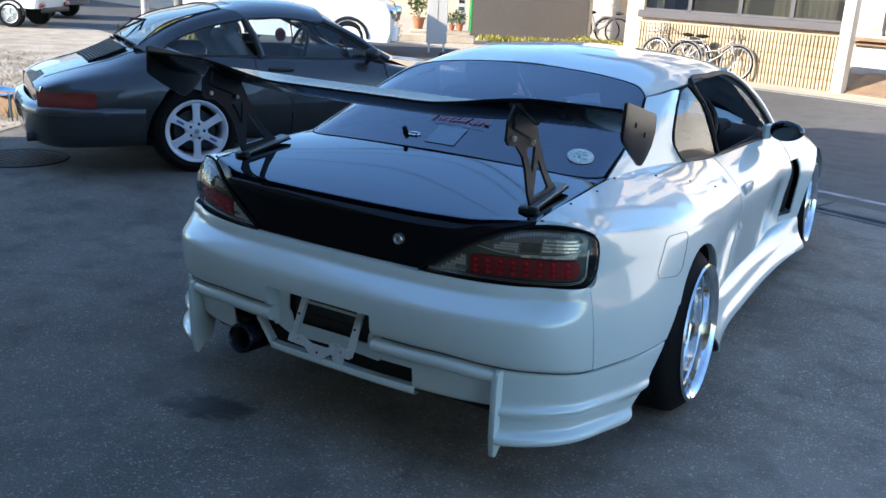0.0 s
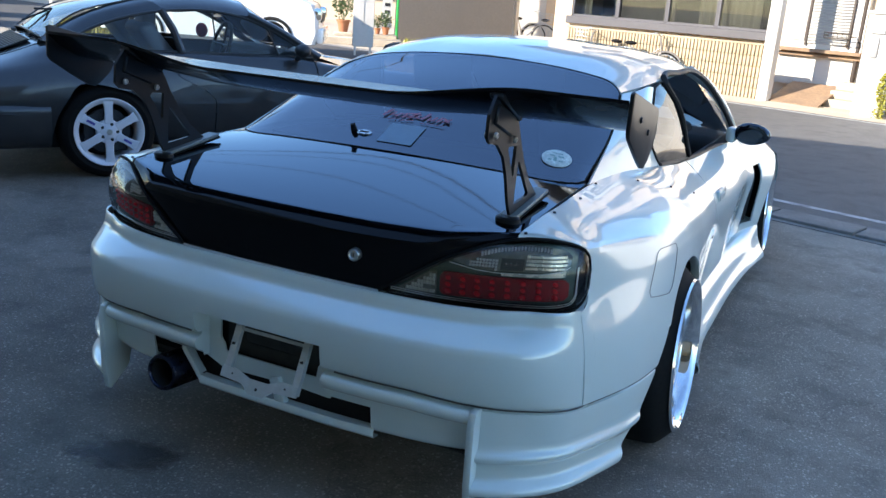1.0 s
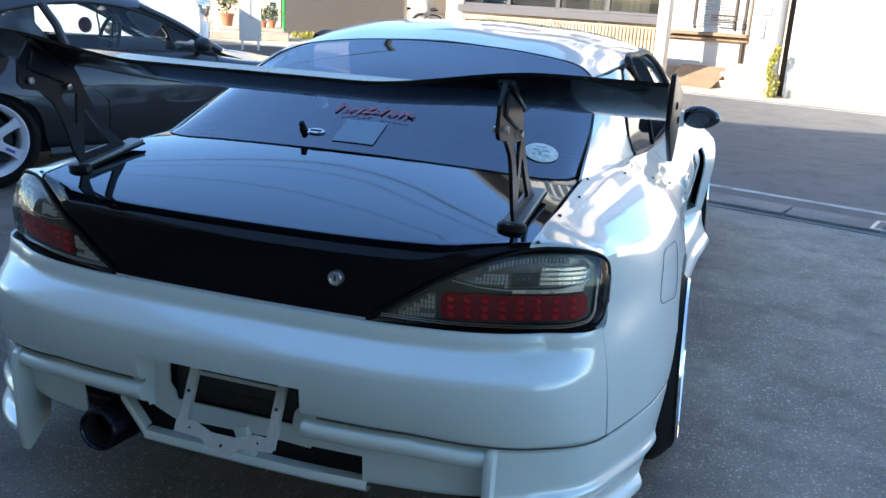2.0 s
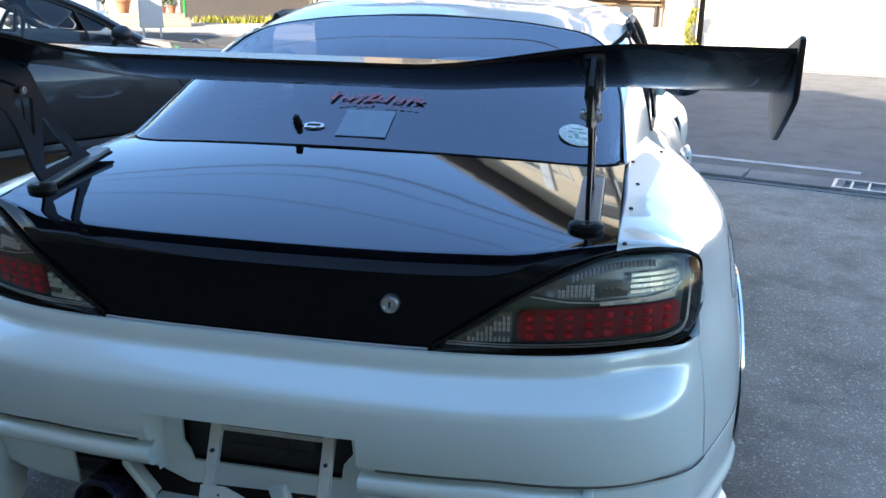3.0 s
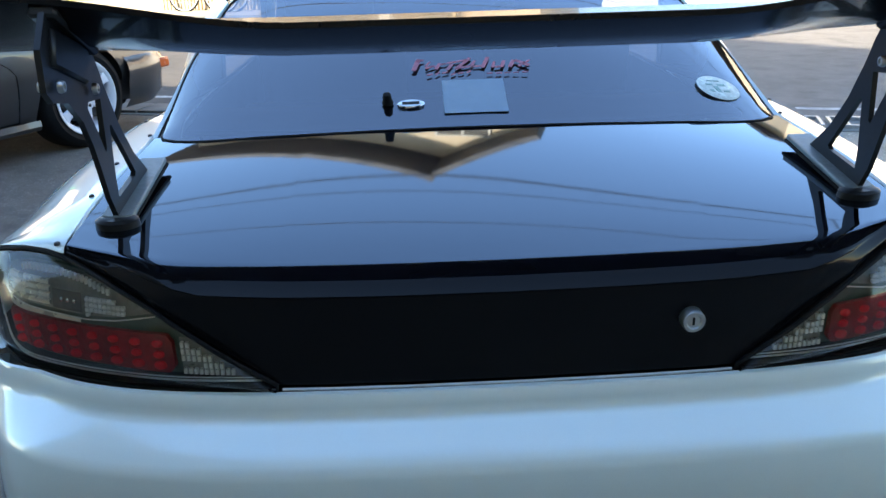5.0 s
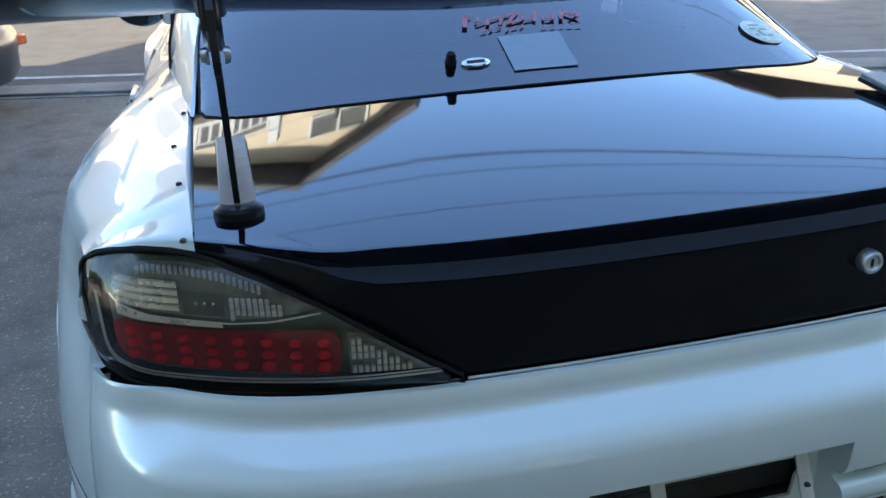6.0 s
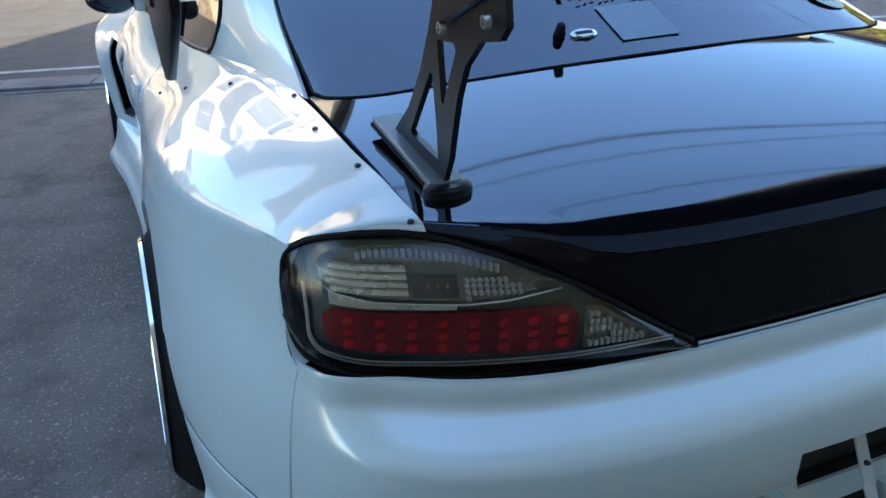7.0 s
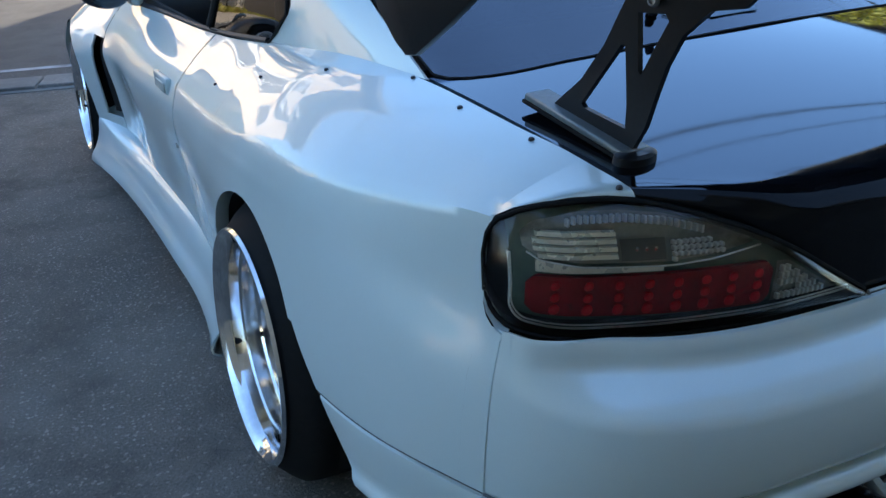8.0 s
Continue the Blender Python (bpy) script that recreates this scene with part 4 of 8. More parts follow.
def tail_lights():
    xs = list(np.linspace(0.322, 0.73, 34)) + list(np.linspace(0.74, 0.7855, 14))

    def at(x, z, d, sign):
        """A place in the light: across, up, and behind the lens."""
        return (sign * (x - d * 0.5 * max(0.0, (x - 0.5) / 0.28)), rear_y(x) + face_lean(z) + d, z)

    def panel(lo, hi, x0, x1, d, nx, nz, sign, dish=0.0):
        rows = []
        for x in np.linspace(x0, x1, nx):
            a, b = lo(x), max(hi(x), lo(x) + 0.0012)
            rows.append([at(x, a + (b - a) * k / (nz - 1), d + dish * math.sin(math.pi * k / (nz - 1)), sign) for k in range(nz)])
        return rows
    up_lo = lambda x: lerp_table([0.49, 0.55, 0.60, 0.70, 0.745, 0.758], [0.744, 0.732, 0.728, 0.730, 0.738, 0.750], x)
    up_hi = lambda x: lerp_table([0.49, 0.55, 0.60, 0.65, 0.70, 0.745, 0.758], [0.748, 0.773, 0.788, 0.794, 0.793, 0.782, 0.766], x)

    def end_round(x, x0, x1, r):
        d = min(x - x0, x1 - x)
        return 0.0 if d >= r else r - math.sqrt(max(0.0, r * r - (r - d) ** 2))
    red_lo = lambda x: 0.655 + 0.003 * (x - 0.468) / 0.29 + end_round(x, 0.4679, 0.7571, 0.013)
    red_hi = lambda x: 0.7165 - 0.003 * (x - 0.468) / 0.29 - end_round(x, 0.4679, 0.7571, 0.013)
    in_hi = lambda x: min(0.712, light_top(x) - 0.017)
    for sign in (1, -1):
        # housing with its dark side walls
        light = part("tail_light", (lambda b: (sheet(b, panel(light_low, light_top, 0.322, 0.7855, 0.050, 40, 8, sign)), b)[1])(B()),
                     "trim", coupe, "clear tail light with silver ribs and red lamp block")
        bm = B()
        for e0, e1, g in ((light_low, lambda x: light_low(x) + 0.013, 1), (light_top, lambda x: light_top(x) - 0.011, -1)):
            sheet(bm, [[at(x, e0(x), 0.002, sign), at(x, e0(x) + g * 0.006, 0.020, sign), at(x, e1(x), 0.030, sign)] for x in np.linspace(0.335, 0.784, 40)])
        part("side_wall", bm, "trim", light)
        bm = B()
        sheet(bm, panel(lambda x: light_low(x) + 0.012, lambda x: light_top(x) - 0.012, 0.345, 0.768, 0.030, 36, 6, sign))
        part("inner_panel", bm, "smoke_green", light, "dark green inner panel")
        # clear lens
        bm = B()
        rows = []
        for x in xs:
            lo, hi = light_low(x) + 0.003, light_top(x) - 0.003
            r = []
            for k in range(17):
                f = k / 16
                z = lo + (hi - lo) * f
                bulge = 0.015 * math.sin(math.pi * f ** 0.85) ** 0.8
                nx = max(0.0, (x - 0.55) / 0.25)
                r.append((sign * (x + bulge * 0.7 * nx), rear_y(x) + face_lean(z) - bulge * (1 - 0.5 * nx), z))
            rows.append(r)
        sheet(bm, rows)
        part("lens", bm, "lens", light, "clear outer lens").visible_shadow = False
        # red block and its cups
        bm = B()
        sheet(bm, panel(red_lo, red_hi, 0.468, 0.757, 0.016, 40, 7, sign))
        thick(bm, 0.008)
        red = part("red_block", bm, "red_lens", light, "dark red lamp block")
        for z in (0.669, 0.6865, 0.704):
            for k in range(8):
                x = 0.489 + 0.0345 * k
                bm = B()
                ball(bm, at(x, z - 0.001, 0.0138, sign), 0.0078 if z > 0.67 else 0.0092, 8, (1.05, 0.5, 0.80))
                part("lamp_cup", bm, "red_led", red)
        # upper chamber: bars outside, dark bulb pocket, upright ribs
        bm = B()
        sheet(bm, panel(up_lo, up_hi, 0.492, 0.757, 0.024, 30, 6, sign, 0.006))
        up = part("upper_reflector", bm, "reflector", light, "silver ribbed upper reflector")
        for k in range(4):
            z = 0.741 + 0.0095 * k
            bm = B()
            sheet(bm, [[at(x, z - 0.0042, 0.020, sign), at(x, z - 0.0030, 0.0165, sign), at(x, z + 0.0026, 0.0165, sign), at(x, z + 0.0036, 0.021, sign)] for x in np.linspace(0.662, 0.750 - 0.003 * abs(k - 1.5), 10)])
            part("bar", bm, "cream_bar", up)
        bm = B()
        sheet(bm, panel(lambda x: 0.734, lambda x: 0.762, 0.606, 0.658, 0.0185, 8, 4, sign))
        pocket = part("bulb_pocket", bm, "lamp_grey", up, "dark bulb pocket")
        # glints in the pocket, put in as small chrome beads
        for k in range(3):
            bm = B()
            ball(bm, at(0.618 + 0.011 * k, 0.749, 0.017, sign), 0.0026, 8, (1, 0.8, 1.5))
            part("bulb_glint", bm, "chrome", pocket)
        for k in range(22):
            x = 0.560 + 0.0072 * k
            bm = B()
            top = up_hi(x) - 0.0015
            box(bm, at(x, top - 0.0055, 0.018, sign), (0.0042, 0.007, 0.0105), 0.0006)
            part("rib", bm, "pearl_rib", up)
        for k in range(14):
            x = 0.500 + 0.0074 * k
            lo, hi = up_lo(x) + 0.002, min(0.764, up_hi(x) - 0.014)
            for j in range(5):
                z = 0.7335 + 0.0072 * j
                if z - 0.003 < lo or z + 0.003 > hi:
                    continue
                bm = B()
                box(bm, at(x, z, 0.018, sign), (0.0052, 0.007, 0.0054), 0.0006)
                part("cell", bm, "pearl_rib", up)
        bm = B()
        tube(bm, [at(x, up_lo(x) - 0.002, 0.016, sign) for x in np.linspace(0.488, 0.755, 26)], 0.0012, 6)
        part("edge_line", bm, "pearl_rib", up)
        # pale strip between the chambers, over the outer half
        bm = B()
        sheet(bm, panel(lambda x: 0.7195, lambda x: up_lo(x) - 0.0035, 0.610, 0.748, 0.0165, 18, 4, sign))
        part("pale_strip", bm, "cream_bar", light, "pale cream strip above the red block")
        # inner reflector
        bm = B()
        sheet(bm, panel(lambda x: 0.652, in_hi, 0.352, 0.458, 0.022, 12, 5, sign))
        inner = part("inner_reflector", bm, "reflector", light, "small ribbed inner reflector")
        for k in range(13):
            x = 0.362 + 0.0076 * k
            for j in range(5):
                z = 0.661 + 0.0105 * j
                if z + 0.004 > in_hi(x) - 0.003 or (j == 1 and k > 8):
                    continue
                bm = B()
                box(bm, at(x, z, 0.017, sign), (0.0050, 0.007, 0.0082), 0.0006)
                part("cell", bm, "pearl_rib", inner)
        # two bright lines round the foot of the lamp, and the black seal
        for o, r in ((0.0115, 0.0016), (0.0165, 0.0012)):
            bm = B()
            low = [at(x, light_low(x) + o, 0.010, sign) for x in np.linspace(0.345, 0.752, 30)]
            turn = [at(0.752 + (0.022 - o * 0.3) * math.sin(a), light_low(0.752) + o + 0.030 * (1 - math.cos(a)), 0.010, sign) for a in np.linspace(0.2, math.pi / 2, 8)]
            up_line = [at(0.774 - o * 0.3, z, 0.010, sign) for z in np.linspace(0.69, 0.745, 6)]
            tube(bm, low + turn + up_line, r, 6)
            part("bezel", bm, "pearl_rib", light, "thin bright bezel line")
        bm = B()
        loop = [(sign * (x + 0.0005), rear_y(x) + face_lean(light_low(x)) + 0.001, light_low(x)) for x in xs]
        loop += [(sign * (x + 0.0005), rear_y(x) + face_lean(light_top(x)) + 0.001, light_top(x)) for x in xs[::-1]]
        tube(bm, loop, 0.0034, 6, close=True)
        part("seal", bm, "rubber", light, "black rubber seal")


BUMP_X = [0.0, 0.2, 0.4, 0.52, 0.60, 0.66, 0.71, 0.745, 0.772, 0.792]
BUMP_Y = [-0.886, -0.884, -0.872, -0.853, -0.829, -0.801, -0.766, -0.732, -0.692, -0.645]


def bump_plan():
    dense = curve([(x, y, 0) for x, y in zip(BUMP_X, BUMP_Y)], 300)
    want = list(np.linspace(0, 0.205, 8)) + list(np.linspace(0.235, 0.335, 4)) + list(np.linspace(0.37, 0.612, 8)) + list(np.linspace(0.63, 0.70, 5)) + list(np.linspace(0.712, 0.792, 15))
    dx, dy = [p[0] for p in dense], [p[1] for p in dense]
    return [(x, float(np.interp(x, dx, dy))) for x in want]


def plan_normals(pl):
    out = []
    for k, p in enumerate(pl):
        a, b = pl[max(0, k - 1)], pl[min(len(pl) - 1, k + 1)]
        d = Vector((b[0] - a[0], b[1] - a[1])).normalized()
        out.append((d.y, -d.x))
    return out


UPPER = [(-0.052, 0.6415), (-0.046, 0.640), (-0.0425, 0.634), (-0.041, 0.620), (-0.0398, 0.610), (-0.0365, 0.6035), (-0.030, 0.599), (-0.004, 0.5800), (0.0145, 0.5640), (0.0210, 0.556), (0.0240, 0.545), (0.0262, 0.515),
         (0.0258, 0.494), (0.0235, 0.465), (0.020, 0.444), (0.015, 0.434), (0.008, 0.428), (-0.008, 0.424)]
TOP_N = 13
SIDE_LOW = [(-0.008, 0.424), (-0.007, 0.418), (0.002, 0.413), (0.003, 0.402), (0.003, 0.37), (0.003, 0.33), (0.004, 0.298), (0.006, 0.290), (0.015, 0.282), (0.020, 0.274), (0.017, 0.265), (0.006, 0.255), (0.004, 0.228), (0.006, 0.212),
            (0.020, 0.203), (0.031, 0.194), (0.034, 0.183), (0.028, 0.174), (-0.01, 0.172)]
MID_LOW = [(-0.008, 0.424), (-0.008, 0.416), (0.012, 0.410), (0.019, 0.401), (0.018, 0.386), (0.008, 0.374), (-0.012, 0.366), (-0.016, 0.350), (-0.022, 0.31), (-0.030, 0.272), (-0.07, 0.268)]


def bumper():
    plan = bump_plan()
    nor = plan_normals(plan)
    # side return from the corner to the wheel arch: follows the body side below the joint
    bm = B()
    for sign in (1, -1):
        def raw(o, z, k):
            (x, y), (nx, ny) = plan[k], nor[k]
            return x + nx * o, y + ny * o

        def col(prof, k):
            w = max(0.0, (k - 22) / (len(plan) - 23))
            w = w * w * (3 - 2 * w)
            out = []
            for o, z in prof:
                x, y = raw(o, z, k)
                ex, ey = raw(o, z, len(plan) - 1)
                tx = side_pt(-0.640, s_at(-0.640, max(0.22, z)))[0] + (o - 0.003 if z < 0.42 else 0.0)
                drop = 0.030 * min(1.0, max(0.0, (plan[k][0] - 0.45) / 0.34)) * min(1.0, max(0.0, (0.52 - z) / 0.08)) * (1 if z > 0.36 else max(0.0, (z - 0.30) / 0.06))
                out.append((sign * (x + w * (tx - ex)), y + w * (-0.6384 - ey), z - drop))
            return out
        idx_plate = next(k for k, p in enumerate(plan) if p[0] > 0.2049)
        idx_fin = next(k for k, p in enumerate(plan) if p[0] > 0.6119)
        sheet(bm, [col(UPPER[:TOP_N], k) for k in range(idx_plate + 1)])
        sheet(bm, [col(UPPER, k) for k in range(idx_plate, len(plan))])
        # outer lower pods
        fine = lambda prof, n: [tuple(q) for q in curve([(o, z, 0) for o, z in prof], n)]
        low = [(q[0], q[1]) for q in fine(SIDE_LOW, 40)]
        pod = [col(low, k) for k in range(idx_fin, len(plan))]
        last = pod[-1]
        for f in np.linspace(0.06, 1, 14):
            ring = []
            for (o, z), p in zip(low, last):
                zz = p[2]
                y = -0.640 + (arch_back(zz) + 0.640) * f
                sx = side_pt(y, s_at(y, max(0.22, min(zz, 0.40))))[0]
                ring.append((sign * (sx + (o - 0.003) * (1 - 0.35 * f)), y, zz))
            pod.append(ring)
        sheet(bm, pod)
        # strip joining crease to pod and the mid lower
        mid = [(q[0], q[1]) for q in fine(MID_LOW, 26)]
        # open round the exhaust on one side, over the slot on the other
        for k in range(idx_plate, idx_fin):
            x = (plan[k][0] + plan[k + 1][0]) / 2
            a, b = col(mid, k), col(mid, k + 1)
            if sign < 0:
                low_z = 0.350 if x < 0.42 else 0.20
            else:
                low_z = 0.336 if x < 0.335 else 0.20
            keep = max(2, sum(1 for q in mid if q[1] >= low_z))
            sheet(bm, [a[:keep], b[:keep]])
    weld(bm, 0.0008)
    thick(bm, 0.006)
    bump = part("rear_bumper", bm, "white", coupe, "pearl white rear bumper with fins and open plate recess", 42)
    # corner seams of the bumper
    for sign in (1, -1):
        bm = B()
        tube(bm, [(sign * (side_pt(y, s_at(y, 0.3925))[0] + 0.0005), y, 0.3925) for y in np.linspace(-0.637, -0.272, 18)], 0.0012, 5)
        part("panel_joint", bm, "joint_grey", bump, "thin joint between bumper and quarter")
        # groove moulded in the bumper: its shade put in as a dark line
        bm = B()
        line = []
        for k in range(idx_plate + 1, len(plan)):
            (x, y), (nx, ny) = plan[k], nor[k]
            w = max(0.0, (k - 22) / (len(plan) - 23))
            w = w * w * (3 - 2 * w)
            drop = 0.030 * min(1.0, max(0.0, (x - 0.45) / 0.34))
            ex, ey = plan[-1][0] + nor[-1][0] * 0.001, plan[-1][1] + nor[-1][1] * 0.001
            tx = side_pt(-0.640, s_at(-0.640, 0.395))[0] + 0.001
            line.append((sign * (x + nx * 0.001 + w * (tx - ex)), y + ny * 0.001 + w * (-0.6384 - ey), 0.4215 - drop))
        tube(bm, line, 0.0022, 5)
        part("panel_joint", bm, "joint_grey", bump, "thin dark line for the shade in the bumper groove")
    # fins
    for sign in (1, -1):
        bm = B()
        out = [(-0.846, 0.132), (-0.836, 0.122), (-0.760, 0.180), (-0.740, 0.26), (-0.740, 0.40), (-0.835, 0.406), (-0.850, 0.398), (-0.858, 0.375), (-0.856, 0.20)]
        plate(bm, out, [], 0.022, Matrix.Translation((sign * 0.612 - 0.011, 0, 0)) @ AX)
        bmesh.ops.bevel(bm, geom=[e for e in bm.edges if e.calc_face_angle(0) > 1.0], offset=0.006, segments=2, affect="EDGES", profile=0.5)
        part("fin", bm, "white", bump)
    # diffuser bars with two slots
    bm = B()
    def bar(x0, x1, za, zb, dy, h):
        n = 12
        rows = []
        for k in range(n):
            x = x0 + (x1 - x0) * k / (n - 1)
            z = za + (zb - za) * k / (n - 1)
            y = lerp_table(BUMP_X, BUMP_Y, abs(x)) + 0.020 + dy
            rows.append([(x, y + 0.03, z + h), (x, y + 0.004, z + h), (x, y - 0.001, z + h * 0.7), (x, y - 0.001, z + h * 0.3), (x, y + 0.006, z), (x, y + 0.03, z)])
        sheet(bm, rows)
    bar(-0.225, 0.345, 0.254, 0.252, -0.004, 0.026)
    bar(-0.290, -0.225, 0.335, 0.256, -0.002, 0.028)
    box(bm, (0.046, lerp_table(BUMP_X, BUMP_Y, 0.046) + 0.030, 0.300), (0.034, 0.022, 0.09), 0.005, Matrix.Translation((0.046, 0, 0.3)) @ pose(0, 0, 0, 0, -18, 0) @ Matrix.Translation((-0.046, 0, -0.3)), 2)
    part("diffuser_bar", bm, "white", bump, "slatted lower bar with two open slots")
    # near-black sheet: shade behind the slots put into its colour
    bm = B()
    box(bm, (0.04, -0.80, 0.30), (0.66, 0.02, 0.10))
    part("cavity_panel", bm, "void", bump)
    # plate recess
    bm = B()
    yb = -0.846
    outer = [(-0.205, 0.494), (0.205, 0.494), (0.205, 0.325), (0.10, 0.330), (-0.15, 0.322), (-0.205, 0.345)]
    hole = [(-0.150, 0.482), (0.165, 0.482), (0.180, 0.470), (0.184, 0.43), (0.165, 0.405), (0.160, 0.372), (-0.140, 0.372), (-0.146, 0.395), (-0.158, 0.41), (-0.158, 0.47)]
    plate(bm, outer, [hole], 0.006, Matrix.Translation((0, yb, 0)) @ pose(0, 0, 0, 90))
    prof = UPPER[TOP_N - 1:] + [q for q in MID_LOW[1:] if q[1] > 0.34]
    for sx in (-1, 1):
        sheet(bm, [[(sx * 0.205, BUMP_Y[1] - o, z) for o, z in prof], [(sx * 0.198, yb, z) for o, z in prof]])
    sheet(bm, [[(x, float(np.interp(abs(x), BUMP_X, BUMP_Y)) - 0.0258, 0.494) for x in np.linspace(-0.205, 0.205, 9)], [(x * 0.97, yb, 0.488) for x in np.linspace(-0.205, 0.205, 9)]])
    part("plate_recess", bm, "white", bump, "white recessed plate surround", 30)
    # box behind the hole, the hole's shade put into its dark colour
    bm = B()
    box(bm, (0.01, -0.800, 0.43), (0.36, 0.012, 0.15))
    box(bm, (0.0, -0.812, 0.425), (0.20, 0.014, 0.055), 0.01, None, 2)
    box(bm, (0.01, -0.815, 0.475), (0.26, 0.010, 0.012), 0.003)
    part("plate_cavity", bm, "well", bump, "dark cavity behind the missing plate, shade put into its tone")
    # plate bracket, swung out at its foot
    bm = B()
    sw = Matrix.Translation((0.037, -0.874, 0.478)) @ pose(0, 0, 0, -25)
    plate(bm, [(-0.122, -0.118), (-0.075, -0.116), (-0.03, -0.132), (0.03, -0.132), (0.075, -0.116), (0.122, -0.118), (0.122, -0.146), (0.05, -0.150), (0.022, -0.172), (-0.022, -0.172), (-0.05, -0.150), (-0.122, -0.146)], [], 0.004, sw @ pose(0, -0.004, 0, 90))
    for x in (-0.110, 0.110):
        box(bm, (x, 0, -0.066), (0.021, 0.004, 0.158), 0.001, sw)
        box(bm, (x + 0.009, 0.006, -0.066), (0.003, 0.012, 0.150), 0, sw)
    box(bm, (0, 0.002, -0.012), (0.22, 0.003, 0.009), 0.001, sw)
    bracket = part("plate_bracket", bm, "bracket", bump, "bare metal plate bracket swung outwards")
    for x, z, r, mat in ((-0.110, 0.004, 0.011, "steel"), (0.110, 0.0, 0.008, "steel"), (0.0, -0.155, 0.006, "trim"), (-0.085, -0.132, 0.004, "trim"), (0.085, -0.132, 0.004, "trim"), (-0.110, -0.055, 0.004, "trim"), (0.110, -0.055, 0.004, "trim")):
        bm = B()
        lathe(bm, [(0, 0.006), (r * 0.6, 0.006), (r, 0.002), (r, -0.004)], 12, sw @ pose(x, -0.003, z, 90))
        part("bolt", bm, mat, bracket)
    # exhaust
    bm = B()
    m = pose(-0.318, -0.915, 0.283, 90 - 6)
    lathe(bm, [(0.040, -0.16), (0.040, 0.0), (0.043, 0.004), (0.050, 0.002), (0.053, -0.004), (0.053, -0.16), (0.045, -0.20), (0.03, -0.5)], 36, m)
    pipe = part("exhaust", bm, "titan", coupe, "burnt titanium exhaust tip")
    bm = B()
    lathe(bm, [(0.0, -0.10), (0.0395, -0.10), (0.0395, -0.002)], 30, m)
    part("exhaust_bore", bm, "void", pipe)


def cabin():
    # rear window
    bm = B()
    low = [(-0.616, -0.160, 0.8640), (-0.604, -0.200, 0.8625), (-0.555, -0.232, 0.8645), (-0.40, -0.257, 0.8730), (-0.2, -0.271, 0.8798), (0, -0.277, 0.8828)]
    low += [(-x, y, z) for x, y, z in low[-2::-1]]
    mid = [(-0.599, 0.130, 0.976), (-0.575, 0.124, 0.985), (-0.525, 0.112, 0.998), (-0.38, 0.098, 1.017), (-0.2, 0.085, 1.031), (0, 0.080, 1.036)]
    mid += [(-x, y, z) for x, y, z in mid[-2::-1]]
    top = [(-0.548, 0.362, 1.076), (-0.532, 0.392, 1.087), (-0.49, 0.432, 1.106), (-0.36, 0.450, 1.129), (-0.2, 0.456, 1.143), (0, 0.458, 1.148)]
    top += [(-x, y, z) for x, y, z in top[-2::-1]]
    rows = loft([low, mid, top], 14, 37)
    sheet(bm, rows)
    rear = part("rear_window", bm, "rear_glass", coupe, "dark tinted rear window")
    bm = B()
    edge = [rows[0][k] for k in range(37)] + [rows[i][36] for i in range(1, 14)] + [rows[13][k] for k in range(35, -1, -1)] + [rows[i][0] for i in range(12, 0, -1)]
    tube(bm, [(p[0], p[1], p[2] - 0.0005) for p in edge], 0.0024, 6, close=True)
    part("window_seal", bm, "rubber", rear, "black rubber seal")
    def on_glass(x, f, off=0.004):
        i = min(12, int(f * 13))
        w = f * 13 - i
        a, b = ([float(np.interp(x, [q[0] for q in r], [q[j] for q in r])) for j in (1, 2)] for r in (rows[i], rows[i + 1]))
        return Vector((x, a[0] + (b[0] - a[0]) * w - off * 0.42, a[1] + (b[1] - a[1]) * w + off * 0.9))
    def flat(p, rz=0.0):
        k = min(35, max(1, int(round((p[0] + 0.618) / 1.236 * 36))))
        i = min(range(1, 13), key=lambda j: abs(rows[j][k][2] - p[2]))
        ax = (Vector(rows[i][k + 1]) - Vector(rows[i][k - 1])).normalized()
        ay = (Vector(rows[i + 1][k]) - Vector(rows[i - 1][k])).normalized()
        n = ax.cross(ay).normalized()
        ay = n.cross(ax)
        r = Matrix((ax, ay, n)).transposed().to_4x4()
        return Matrix.Translation(p) @ r @ pose(0, 0, 0, 0, 0, rz)
    def glass_at(x, z, off=0.004):
        lo, hi = 0.0, 1.0
        for _ in range(20):
            m = (lo + hi) / 2
            if on_glass(x, m, 0)[2] < z:
                lo = m
            else:
                hi = m
        return on_glass(x, lo, off)
    # round sticker, inspection paper, badge, wiper nub
    bm = B()
    m = flat(glass_at(0.514, 0.911, 0.0025), 0)
    lathe(bm, [(0, 0.0006), (0.045, 0.0006), (0.046, 0)], 30, m)
    st = part("round_sticker", bm, "sticker", rear, "round pale green sticker, worn print")
    for k, (x, y, w, h) in enumerate(((-0.015, 0.012, 0.016, 0.006), (0.012, 0.010, 0.018, 0.008), (-0.004, -0.006, 0.010, 0.022), (0.014, -0.014, 0.014, 0.006), (-0.020, -0.012, 0.010, 0.008), (0.0, 0.026, 0.03, 0.004))):
        bm = B()
        box(bm, (x, y, 0.0009), (w, h, 0.0006), 0, m)
        part("print_mark", bm, "sticker_ink", st)
    # lies on the glass; dimming by the tinted pane is put into its colour
    bm = B()
    box(bm, (0.008, 0.0, 0), (0.124, 0.112, 0.001), 0, flat(glass_at(0.0, 0.923, 0.0025), 0))
    part("paper_sheet", bm, "paper", rear, "pale paper laid on the glass, dimmed as if behind it")
    bm = B()
